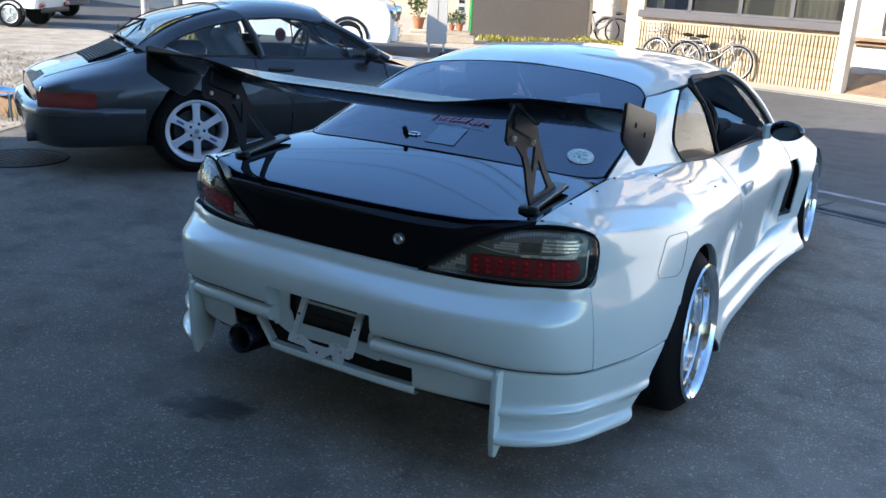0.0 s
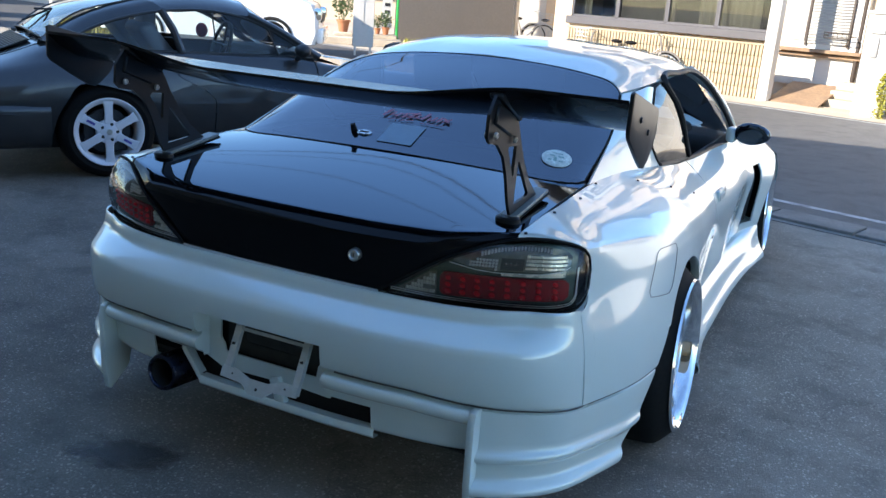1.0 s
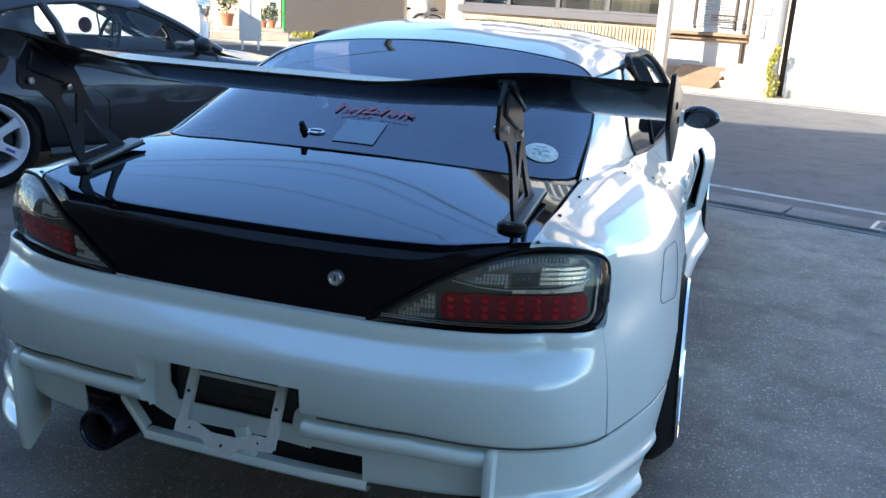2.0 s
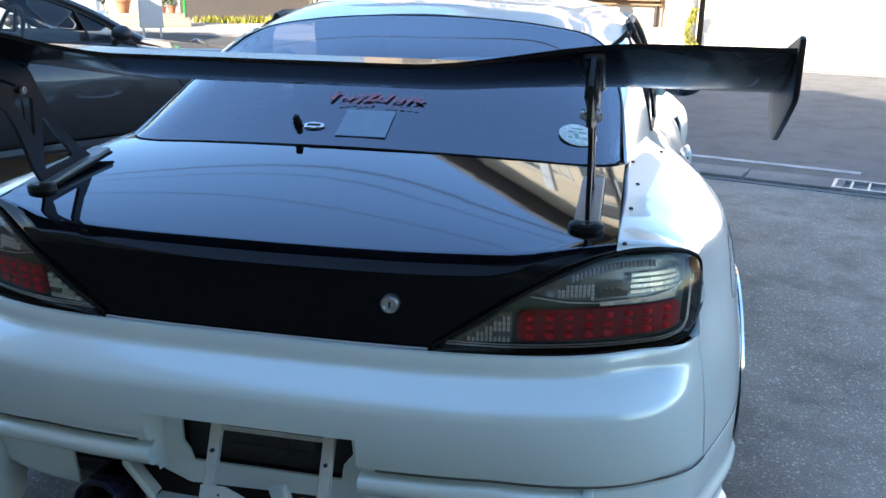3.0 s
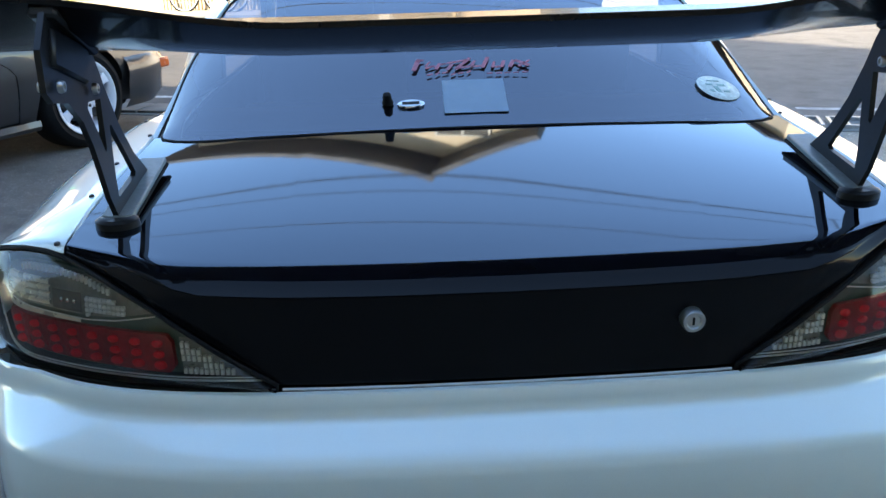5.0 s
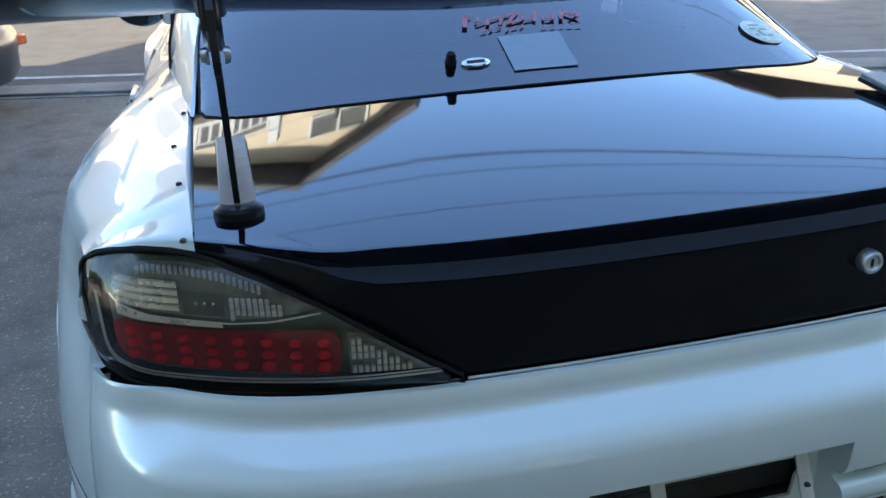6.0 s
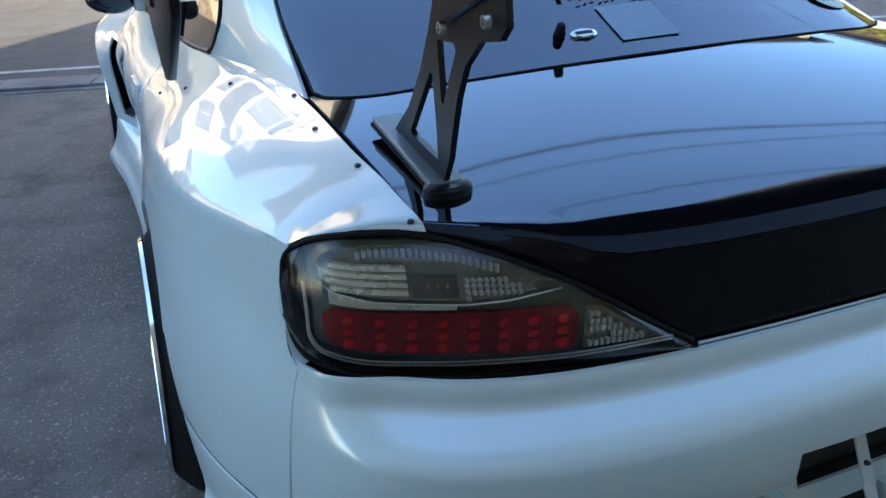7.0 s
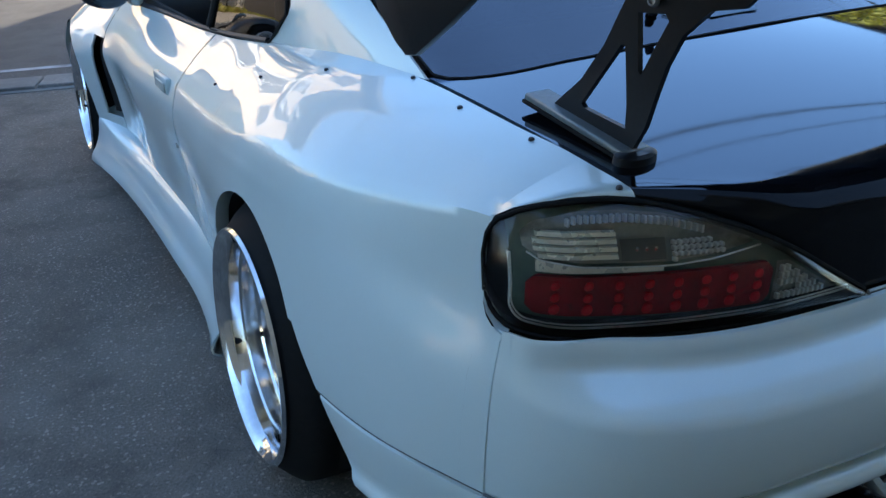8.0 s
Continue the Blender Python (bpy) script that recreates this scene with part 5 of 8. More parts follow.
    lathe(bm, [(0, 0.002), (0.024, 0.002), (0.027, 0)], 24, flat(glass_at(-0.118, 0.913, 0.004)) @ Matrix.Diagonal((1, 0.5, 1, 1)))
    badge = part("oval_badge", bm, "chrome", rear, "small oval silver sticker")
    bm = B()
    box(bm, (0, 0, 0.0025), (0.034, 0.008, 0.0006), 0, flat(glass_at(-0.118, 0.913, 0.004)))
    part("badge_mark", bm, "wire", badge)
    bm = B()
    lathe(bm, [(0, 0.022), (0.007, 0.021), (0.009, 0.015), (0.009, 0.008), (0.011, 0.004), (0.011, 0)], 16, flat(glass_at(-0.163, 0.915, 0.003)))
    part("washer_plug", bm, "rubber", rear, "black rubber plug")
    # red vinyl mark, unreadable: a row of thin slanted strokes and two swashes
    base = flat(glass_at(0.009, 0.968, 0.004), 0)
    strokes = [(-0.112, 0.004, 0.044, 74, 0.010), (-0.104, 0.020, 0.016, 10, 0.005), (-0.084, -0.006, 0.022, 20, 0.005), (-0.088, 0.006, 0.018, 60, 0.005), (-0.068, -0.004, 0.024, 68, 0.007), (-0.056, 0.004, 0.014, 8, 0.005),
               (-0.044, -0.008, 0.024, 62, 0.007), (-0.028, 0.012, 0.040, 14, 0.006), (-0.016, 0.004, 0.052, 52, 0.007), (-0.014, -0.010, 0.030, 12, 0.006), (0.004, 0.002, 0.024, 66, 0.006), (0.012, -0.008, 0.016, 14, 0.005),
               (0.030, 0.006, 0.042, 70, 0.008), (0.046, -0.004, 0.022, 74, 0.006), (0.056, -0.012, 0.016, 6, 0.005), (0.066, -0.002, 0.026, 72, 0.007), (0.084, -0.002, 0.028, 70, 0.008), (0.106, 0.0, 0.034, -38, 0.009), (0.110, -0.002, 0.034, 40, 0.005)]
    strokes += [(-0.086 + 0.016 * k, -0.034 + 0.003 * (k % 3), 0.012, 18 + 24 * (k % 2), 0.004) for k in range(6)] + [(0.036 + 0.018 * k, -0.036, 0.012, 6, 0.003) for k in range(5)]
    for x, y, l, a, wide in strokes:
        bm = B()
        box(bm, (0, 0, 0), (l, wide, 0.001), 0, base @ pose(x, y, 0, 0, 0, a))
        part("vinyl_mark", bm, "red_ink", rear)

    # roof
    bm = B()
    secs = []
    for y, z, ex, ez in ((0.465, 1.153, 0.552, 1.080), (0.60, 1.181, 0.580, 1.094), (0.80, 1.204, 0.597, 1.108), (1.0, 1.211, 0.600, 1.116), (1.25, 1.205, 0.592, 1.119), (1.43, 1.187, 0.575, 1.114)):
        bend = -0.10 if y < 0.5 else 0.0
        half = [(0, y, z), (ex * 0.35, y + bend * 0.1, z - 0.008), (ex * 0.7, y + bend * 0.08, z - 0.026), (ex * 0.9, y + bend * 0.32, z - (z - ez) * 0.62), (ex, y + bend, ez)]
        secs.append([(-a, b, c) for a, b, c in half[:0:-1]] + half)
    sheet(bm, loft(secs, 26, 40))
    thick(bm, 0.01)
    part("roof", bm, "white", coupe)
    for sign in (1, -1):
        # pillar behind the side window
        bm = B()
        a = [(0.634, -0.168, 0.859), (0.607, 0.115, 0.969), (0.586, 0.245, 1.026), (0.557, 0.362, 1.077)]
        b = [(0.650, 0.00, 0.860), (0.631, 0.17, 0.957), (0.610, 0.34, 1.040), (0.584, 0.46, 1.084)]
        c = [(0.672, 0.24, 0.850), (0.653, 0.25, 0.938), (0.630, 0.40, 1.032), (0.600, 0.56, 1.094)]
        d = [(0.692, 0.490, 0.830), (0.671, 0.372, 0.924), (0.644, 0.455, 1.010), (0.604, 0.615, 1.088)]
        sheet(bm, mirrored(loft([a, b, c, d], 16, 16), sign))
        thick(bm, 0.008)
        part("rear_pillar", bm, "white", coupe)
        # quarter window
        bm = B()
        rr = loft([[(0.690, 0.50, 0.822), (0.672, 0.380, 0.922), (0.645, 0.462, 1.007), (0.604, 0.622, 1.086)],
                   [(0.700, 0.70, 0.808), (0.682, 0.64, 0.915), (0.650, 0.615, 1.020), (0.605, 0.665, 1.096)],
                   [(0.706, 0.935, 0.800), (0.686, 0.870, 0.905), (0.650, 0.785, 1.030), (0.606, 0.712, 1.104)]], 8, 8)
        sheet(bm, mirrored(rr, sign))
        qw = part("quarter_window", bm, "side_glass", coupe, "dark tinted rear side window")
        bm = B()
        ed = [rr[0][k] for k in range(8)] + [rr[i][7] for i in range(1, 8)] + [rr[7][k] for k in range(6, -1, -1)] + [rr[i][0] for i in range(6, 0, -1)]
        tube(bm, [(sign * p[0] * 1.003, p[1], p[2]) for p in ed], 0.0048, 6, close=True)
        part("window_seal", bm, "rubber", qw)
        # black door frame round the open window
        bm = B()
        fr = curve([(0.706, 0.962, 0.805), (0.655, 0.815, 1.03), (0.612, 0.745, 1.104), (0.606, 1.00, 1.122), (0.612, 1.30, 1.112), (0.645, 1.55, 1.040), (0.692, 1.82, 0.900), (0.726, 2.02, 0.772)], 34)
        tube(bm, [(sign * p[0], p[1], p[2]) for p in fr], [0.0065 if p[1] < 0.98 and p[2] < 1.09 else 0.0125 for p in fr], 8)
        part("door_frame", bm, "trim", coupe, "black frame of the open door window")
        bm = B()
        tube(bm, [(sign * (side_pt(y, 6)[0] - 0.002), y, side_pt(y, 6)[2] + 0.003) for y in np.linspace(0.50, 2.03, 24)], 0.008, 6)
        part("belt_moulding", bm, "trim", coupe)
        # front pillar
        bm = B()
        ap = curve([(0.572, 1.40, 1.108), (0.616, 1.60, 1.045), (0.672, 1.86, 0.915), (0.706, 2.06, 0.790)], 14)
        tube(bm, [(sign * p[0], p[1], p[2]) for p in ap], 0.024, 8)
        part("front_pillar", bm, "white", coupe)
        # mirror
        bm = B()
        ball(bm, (0, 0, 0), 1.0, 28, (0.084, 0.056, 0.047))
        for v in bm.verts:
            v.co.y = max(v.co.y, -0.028)
            v.co.z *= 1.12 - 1.6 * v.co.x * sign
        bmesh.ops.transform(bm, verts=bm.verts[:], matrix=Matrix.Translation((sign * 0.838, 1.762, 0.822)))
        mir = part("door_mirror", bm, "black_gloss", coupe, "black door mirror on a white stalk")
        bm = B()
        box(bm, (sign * 0.742, 1.785, 0.806), (0.05, 0.09, 0.075), 0.018, None, 2)
        part("stalk", bm, "white", mir)
        # mirror face in black paint, its dark reflection put into the colour
        bm = B()
        ball(bm, (0, 0, 0), 1.0, 24, (0.060, 0.0012, 0.032))
        bmesh.ops.transform(bm, verts=bm.verts[:], matrix=pose(sign * 0.834, 1.7338, 0.822, 0, 0, 0))
        part("mirror_glass", bm, "black_gloss", mir)
    # windscreen
    bm = B()
    t = [(-0.56, 1.42, 1.125), (-0.3, 1.46, 1.168), (0, 1.475, 1.182), (0.3, 1.46, 1.168), (0.56, 1.42, 1.118)]
    b = [(-0.69, 2.04, 0.778), (-0.4, 2.20, 0.784), (0, 2.26, 0.786), (0.4, 2.20, 0.784), (0.69, 2.04, 0.778)]
    sheet(bm, loft([t, b], 6, 14))
    part("windscreen", bm, "clear_glass", coupe)
    # bonnet and nose
    bm = B()
    secs = []
    for y in (2.08, 2.4, 2.7, 3.0, 3.28):
        p = side_pt(y, 6)
        h = p[2]
        secs.append([(-p[0], y, h), (-p[0] * 0.6, y + 0.03, h + 0.035), (0, y + 0.06, h + 0.048), (p[0] * 0.6, y + 0.03, h + 0.035), (p[0], y, h)])
    sheet(bm, loft(secs, 14, 18))
    part("bonnet", bm, "white", coupe)
    bm = B()
    secs = []
    for s in (0, 1.5, 3, 4.5, 6):
        p = side_pt(3.29, s)
        q = side_pt(2.955, s)
        secs.append([(-q[0], 2.955, q[2]), (-p[0], 3.29, p[2]), (-p[0] * 0.6, 3.42, p[2]), (0, 3.46, p[2]), (p[0] * 0.6, 3.42, p[2]), (p[0], 3.29, p[2]), (q[0], 2.955, q[2])])
    sheet(bm, loft(secs, 12, 26))
    part("front_bumper", bm, "white", coupe)
    # floor pan and inner shell
    bm = B()
    box(bm, (0, 1.3, 0.20), (1.42, 3.9, 0.10), 0.02)
    box(bm, (0, -0.45, 0.42), (1.16, 0.62, 0.34), 0.03)
    box(bm, (0, 0.10, 0.56), (1.18, 0.70, 0.20), 0.03)
    box(bm, (0, 2.72, 0.42), (1.18, 1.0, 0.42), 0.03)
    part("floor_pan", bm, "void", coupe)
    bm = B()
    sheet(bm, loft([[(-0.60, -0.05, 0.845), (0, -0.20, 0.862), (0.60, -0.05, 0.845)], [(-0.62, 0.25, 0.835), (0, 0.22, 0.840), (0.62, 0.25, 0.835)], [(-0.64, 0.45, 0.80), (0, 0.42, 0.80), (0.64, 0.45, 0.80)]], 8, 10))
    thick(bm, 0.01)
    part("parcel_shelf", bm, "seat", coupe)
    for sign in (1, -1):
        bm = B()
        sheet(bm, [[(sign * 0.70, y, z) for z in (0.25, 0.55, 0.79)] for y in np.linspace(0.5, 2.0, 4)])
        thick(bm, 0.01)
        part("door_card", bm, "dash", coupe)
    # seats, dash, steering wheel
    for x in (-0.34, 0.34):
        bm = B()
        box(bm, (x, 1.20, 0.42), (0.46, 0.50, 0.16), 0.05, None, 3)
        box(bm, (x, 0.90, 0.70), (0.44, 0.13, 0.56), 0.05, Matrix.Translation((x, 0.9, 0.5)) @ pose(0, 0, 0, 16) @ Matrix.Translation((-x, -0.9, -0.5)), 3)
        seat = part("front_seat", bm, "seat", coupe)
        bm = B()
        box(bm, (x, 0.79, 1.045), (0.26, 0.09, 0.16), 0.035, Matrix.Translation((x, 0.79, 1.0)) @ pose(0, 0, 0, 12) @ Matrix.Translation((-x, -0.79, -1.0)), 3)
        part("headrest", bm, "seat", seat)
    bm = B()
    box(bm, (0, 0.42, 0.62), (1.14, 0.14, 0.42), 0.05, Matrix.Translation((0, 0.42, 0.6)) @ pose(0, 0, 0, 22) @ Matrix.Translation((0, -0.42, -0.6)), 3)
    part("rear_seat", bm, "seat", coupe)
    bm = B()
    box(bm, (0, 1.98, 0.68), (1.36, 0.42, 0.20), 0.06, None, 3)
    box(bm, (0.34, 1.86, 0.79), (0.36, 0.22, 0.07), 0.03, None, 2)
    part("dashboard", bm, "dash", coupe)
    bm = B()
    m = pose(0.34, 1.62, 0.80, 68)
    tube(bm, [m @ Vector((0.175 * math.cos(a), 0.175 * math.sin(a), 0)) for a in np.linspace(0, 2 * math.pi, 28)[:-1]], 0.015, 8, close=True)
    for a in (90, 210, 330):
        tube(bm, [m @ Vector((0, 0, -0.03)), m @ Vector((0.175 * math.cos(radians(a)), 0.175 * math.sin(radians(a)), 0))], 0.012, 6)
    tube(bm, [m @ Vector((0, 0, -0.02)), m @ Vector((0, 0, -0.25))], 0.03, 8)
    part("steering_wheel", bm, "trim", coupe)


def road_wheel(parent, c, sign, r_tyre, r_rim, width, camber, dish, front):
    """A deep-dish polished wheel with a stretched tyre; its axle runs along x."""
    root = new("wheel")
    root.parent = parent
    root.matrix_local = pose(c[0], c[1], c[2], 0, -sign * camber, sign * 1.7) @ pose(0, 0, 0, 0, 90 * sign, 0)
    h = 0.0
    bm = B()
    lathe(bm, [(r_rim - 0.012, h - 0.004), (r_rim + 0.004, h - 0.014), (r_tyre - 0.018, h - 0.042), (r_tyre - 0.004, h - 0.060), (r_tyre, h - 0.085), (r_tyre, h - width + 0.03), (r_tyre - 0.02, h - width), (r_rim, h - width - 0.005)], 56)
    part("tyre", bm, "rubber", root)
    bm = B()
    lathe(bm, [(r_rim - 0.004, h - 0.012), (r_rim + 0.001, h - 0.004), (r_rim - 0.003, h + 0.003), (r_rim - 0.010, h + 0.002), (r_rim - 0.016, h - 0.006), (r_rim - 0.024, h - 0.014), (r_rim - 0.026, h - 0.028),
               (r_rim - 0.029, h - dish * 0.42), (r_rim - 0.038, h - dish * 0.45), (r_rim - 0.040, h - dish * 0.72), (r_rim - 0.048, h - dish * 0.76), (r_rim - 0.050, h - dish * 0.93), (r_rim - 0.060, h - dish), (r_rim - 0.075, h - dish - 0.004), (r_rim - 0.075, h - width)], 64)
    rim = part("rim", bm, "polished", root, "polished deep-dish wheel rim")
    for k in range(10):
        a = 2 * math.pi * k / 10
        bm = B()
        for da in (-0.07, 0.07):
            tube(bm, [(0.06 * math.cos(a), 0.06 * math.sin(a), h - dish + 0.012), ((r_rim - 0.062) * math.cos(a + da), (r_rim - 0.062) * math.sin(a + da), h - dish - 0.004)], 0.010, 6)
        part("spoke", bm, "polished", rim)
    bm = B()
    lathe(bm, [(0, h - dish + 0.028), (0.030, h - dish + 0.026), (0.034, h - dish + 0.014), (0.075, h - dish + 0.008), (0.080, h - dish - 0.02), (0.0, h - dish - 0.03)], 28)
    part("hub", bm, "rim_shade", rim)
    bm = B()
    lathe(bm, [(0, h - dish - 0.05), (0.16, h - dish - 0.05), (0.16, h - dish - 0.07), (0, h - dish - 0.07)], 36)
    part("brake_disc", bm, "rim_shade", root)
    bm = B()
    va = radians(-115 if sign > 0 else 115)
    tube(bm, [((r_rim - 0.034) * math.cos(va), (r_rim - 0.034) * math.sin(va), h - 0.035), ((r_rim - 0.062) * math.cos(va), (r_rim - 0.062) * math.sin(va), h - 0.022)], 0.005, 8)
    part("valve", bm, "rubber", root)


def wing():
    # blade
    def section(x):
        w = min(1.0, max(0.0, (abs(x) - 0.26) / 0.40))
        w = w * w * (3 - 2 * w)
        le = Vector((-0.500 - 0.028 * w, 1.088 + 0.004 * w))
        te = Vector((-0.782 + 0.010 * w, 1.130 + 0.044 * w))
        ch = te - le
        up = Vector((-ch.y, ch.x)).normalized()
        if up.y < 0:
            up = -up
        prof = [(0, 0, 1), (0.02, 0.016, 1), (0.10, 0.024, 1), (0.3, 0.010, 1), (0.55, -0.006, 1), (0.8, -0.010, 1), (1.0, 0.002, 1), (1.0, -0.006, 0), (0.8, -0.026, 0), (0.55, -0.036, 0), (0.3, -0.030, 0), (0.1, -0.014, 0), (0.02, -0.005, 0)]
        out = []
        for f, o, _ in prof:
            p = le + ch * f + up * o
            out.append((x, p.x, p.y))
        return out
    bm = B()
    rows = [section(x) for x in np.linspace(-0.872, 0.872, 61)]
    vs = sheet(bm, rows, closed=True)
    bm.faces.new(vs[0])
    bm.faces.new(vs[-1][::-1])
    rear_wing = part("rear_wing", bm, "wing_black", coupe, "black rear wing with a curved blade", 30)
    for sign in (1, -1):
        bm = B()
        out = [(-0.772, 1.190), (-0.762, 1.194), (-0.530, 1.142), (-0.518, 1.132), (-0.517, 1.085), (-0.535, 1.050), (-0.575, 1.018), (-0.600, 1.006), (-0.625, 1.010), (-0.700, 1.052), (-0.765, 1.092), (-0.774, 1.105)]
        plate(bm, out, [], 0.010, Matrix.Translation((sign * 0.879 - 0.005, 0, 0)) @ AX)
        bmesh.ops.bevel(bm, geom=[e for e in bm.edges if e.calc_face_angle(0) > 1.0], offset=0.003, segments=2, affect="EDGES", profile=0.5)
        plate_ = part("end_plate", bm, "mount_black", rear_wing, "black end plate")
        for y, z in ((-0.690, 1.128), (-0.610, 1.092)):
            bm = B()
            lathe(bm, [(0, 0.004), (0.006, 0.0035), (0.008, 0)], 12, pose(sign * 0.8845, y, z, 0, 90 * sign))
            part("bolt", bm, "mount_black", plate_)
        # upright
        bm = B()
        out = [(-0.445, 0.862), (-0.628, 0.843), (-0.650, 0.878), (-0.667, 0.925), (-0.682, 0.962), (-0.706, 1.002), (-0.748, 1.036), (-0.795, 1.044), (-0.812, 1.060), (-0.808, 1.112), (-0.772, 1.156), (-0.705, 1.124), (-0.640, 1.098), (-0.618, 1.064), (-0.602, 1.032), (-0.563, 0.970), (-0.515, 0.915)]
        h1 = [(-0.518, 0.883), (-0.524, 0.877), (-0.612, 0.868), (-0.613, 0.900), (-0.606, 0.976), (-0.598, 0.976)]
        h2 = [(-0.638, 0.944), (-0.632, 0.948), (-0.627, 1.020), (-0.676, 1.024), (-0.682, 1.016), (-0.656, 0.975)]
        plate(bm, out, [h1, h2], 0.008, Matrix.Translation((sign * 0.570 - 0.004, 0, 0)) @ AX)
        mount = part("upright", bm, "mount_black", rear_wing, "black cut-out wing upright", 30)
        bm = B()
        box(bm, (0, 0, 0), (0.036, 0.150, 0.016), 0.004, pose(sign * 0.570, -0.706, 1.122, -26))
        box(bm, (0, 0, 0), (0.022, 0.120, 0.050), 0.004, pose(sign * 0.570, -0.722, 1.092, -20))
        part("clamp", bm, "mount_black", mount)
        for y, z in ((-0.782, 1.063), (-0.662, 1.040)):
            for s2 in (1, -1):
                bm = B()
                lathe(bm, [(0, 0.002), (0.004, 0.002), (0.0045, 0.005), (0.007, 0.0048), (0.0085, 0.001), (0.0085, -0.002)], 12, pose(sign * 0.570 + s2 * 0.0110, y, z, 0, 90 * s2))
                part("bolt", bm, "steel", mount)
        # foot on the lid
        bm = B()
        m = pose(sign * 0.569, -0.515, 0.8505, math.degrees(math.atan2(0.034, 0.24)))
        out = [(-0.022, 0.115), (0.022, 0.115), (0.024, -0.112), (0.012, -0.118), (-0.012, -0.118), (-0.024, -0.112)]
        plate(bm, out, [], 0.010, m)
        bmesh.ops.bevel(bm, geom=[e for e in bm.edges if e.calc_face_angle(0) > 1.0], offset=0.002, segments=1, affect="EDGES", profile=0.5)
        foot = part("foot", bm, "foot_grey", mount, "grey metal foot on the lid")
        bm = B()
        lathe(bm, [(0, 0.004), (0.020, 0.004), (0.026, 0.0), (0.027, -0.012), (0, -0.014)], 20, pose(sign * 0.569, -0.630, 0.8385, 8) @ Matrix.Diagonal((1.25, 0.8, 1, 1)))
        part("end_cap", bm, "mount_black", foot)
        bm = B()
        box(bm, (0, 0, -0.003), (0.048, 0.236, 0.006), 0.001, m)
        part("gasket", bm, "rubber", foot)


body_sides()
boot()
tail_lights()
bumper()
cabin()
wing()
for sx in (1, -1):
    road_wheel(coupe, (sx * 0.945, REAR_AXLE, HUB_Z), sx, 0.300, 0.249, 0.27, 3.2, 0.115, False)
    road_wheel(coupe, (sx * 0.898, FRONT_AXLE, HUB_Z), sx, 0.298, 0.240, 0.24, 3.0, 0.07, True)


# ---- the far side of the street ----
def leaves(bm, centre, radius, n, size, rnd, squash=1.0):
    """Small folded leaves in a loose cloud."""
    for _ in range(n):
        d = Vector((rnd.gauss(0, 1), rnd.gauss(0, 1), rnd.gauss(0, 1))).normalized() * radius * rnd.random() ** 0.45
        p = Vector(centre) + Vector((d.x, d.y, d.z * squash))
        a = Vector((rnd.gauss(0, 1), rnd.gauss(0, 1), rnd.gauss(0, 0.6))).normalized()
        b = a.cross(Vector((rnd.gauss(0, 1), rnd.gauss(0, 1), rnd.gauss(0, 1)))).normalized()
        s = size * rnd.uniform(0.6, 1.3)
        q = [p - a * s, p + b * s * 0.45, p + a * s, p - b * s * 0.45]
        vs = [bm.verts.new(v) for v in q]
        bm.faces.new((vs[0], vs[1], vs[2]))
        bm.faces.new((vs[0], vs[2], vs[3]))


def fence():
    f = thing("fence_wall", at_street(0, 8.45), "tan slatted boundary wall along the pavement", "fence", kind="structure")
    bm = B()
    box(bm, (-5.46, 0.06, 0.44), (3.96, 0.10, 0.88))
    part("backing", bm, "fence_joint", f)
    bm = B()
    box(bm, (-5.46, 0.055, 0.893), (4.0, 0.14, 0.035), 0.006)
    part("coping", bm, "fence_tan", f)
    first = None
    rnd = random.Random(2)
    for k in range(60):
        for j in range(5):
            if first is None:
                bm = B()
                box(bm, (0, 0, 0), (0.048, 0.03, 0.168), 0.006)
                first = part("slat", bm, "fence_tan", f)
                ob = first
            else:
                ob = new("slat", first.data)
                ob.parent = f
            ob.matrix_local = pose(-7.40 + 0.0655 * k, -0.004 + rnd.uniform(-0.003, 0.003), 0.092 + 0.175 * j, 0, rnd.uniform(-0.5, 0.5), 0)


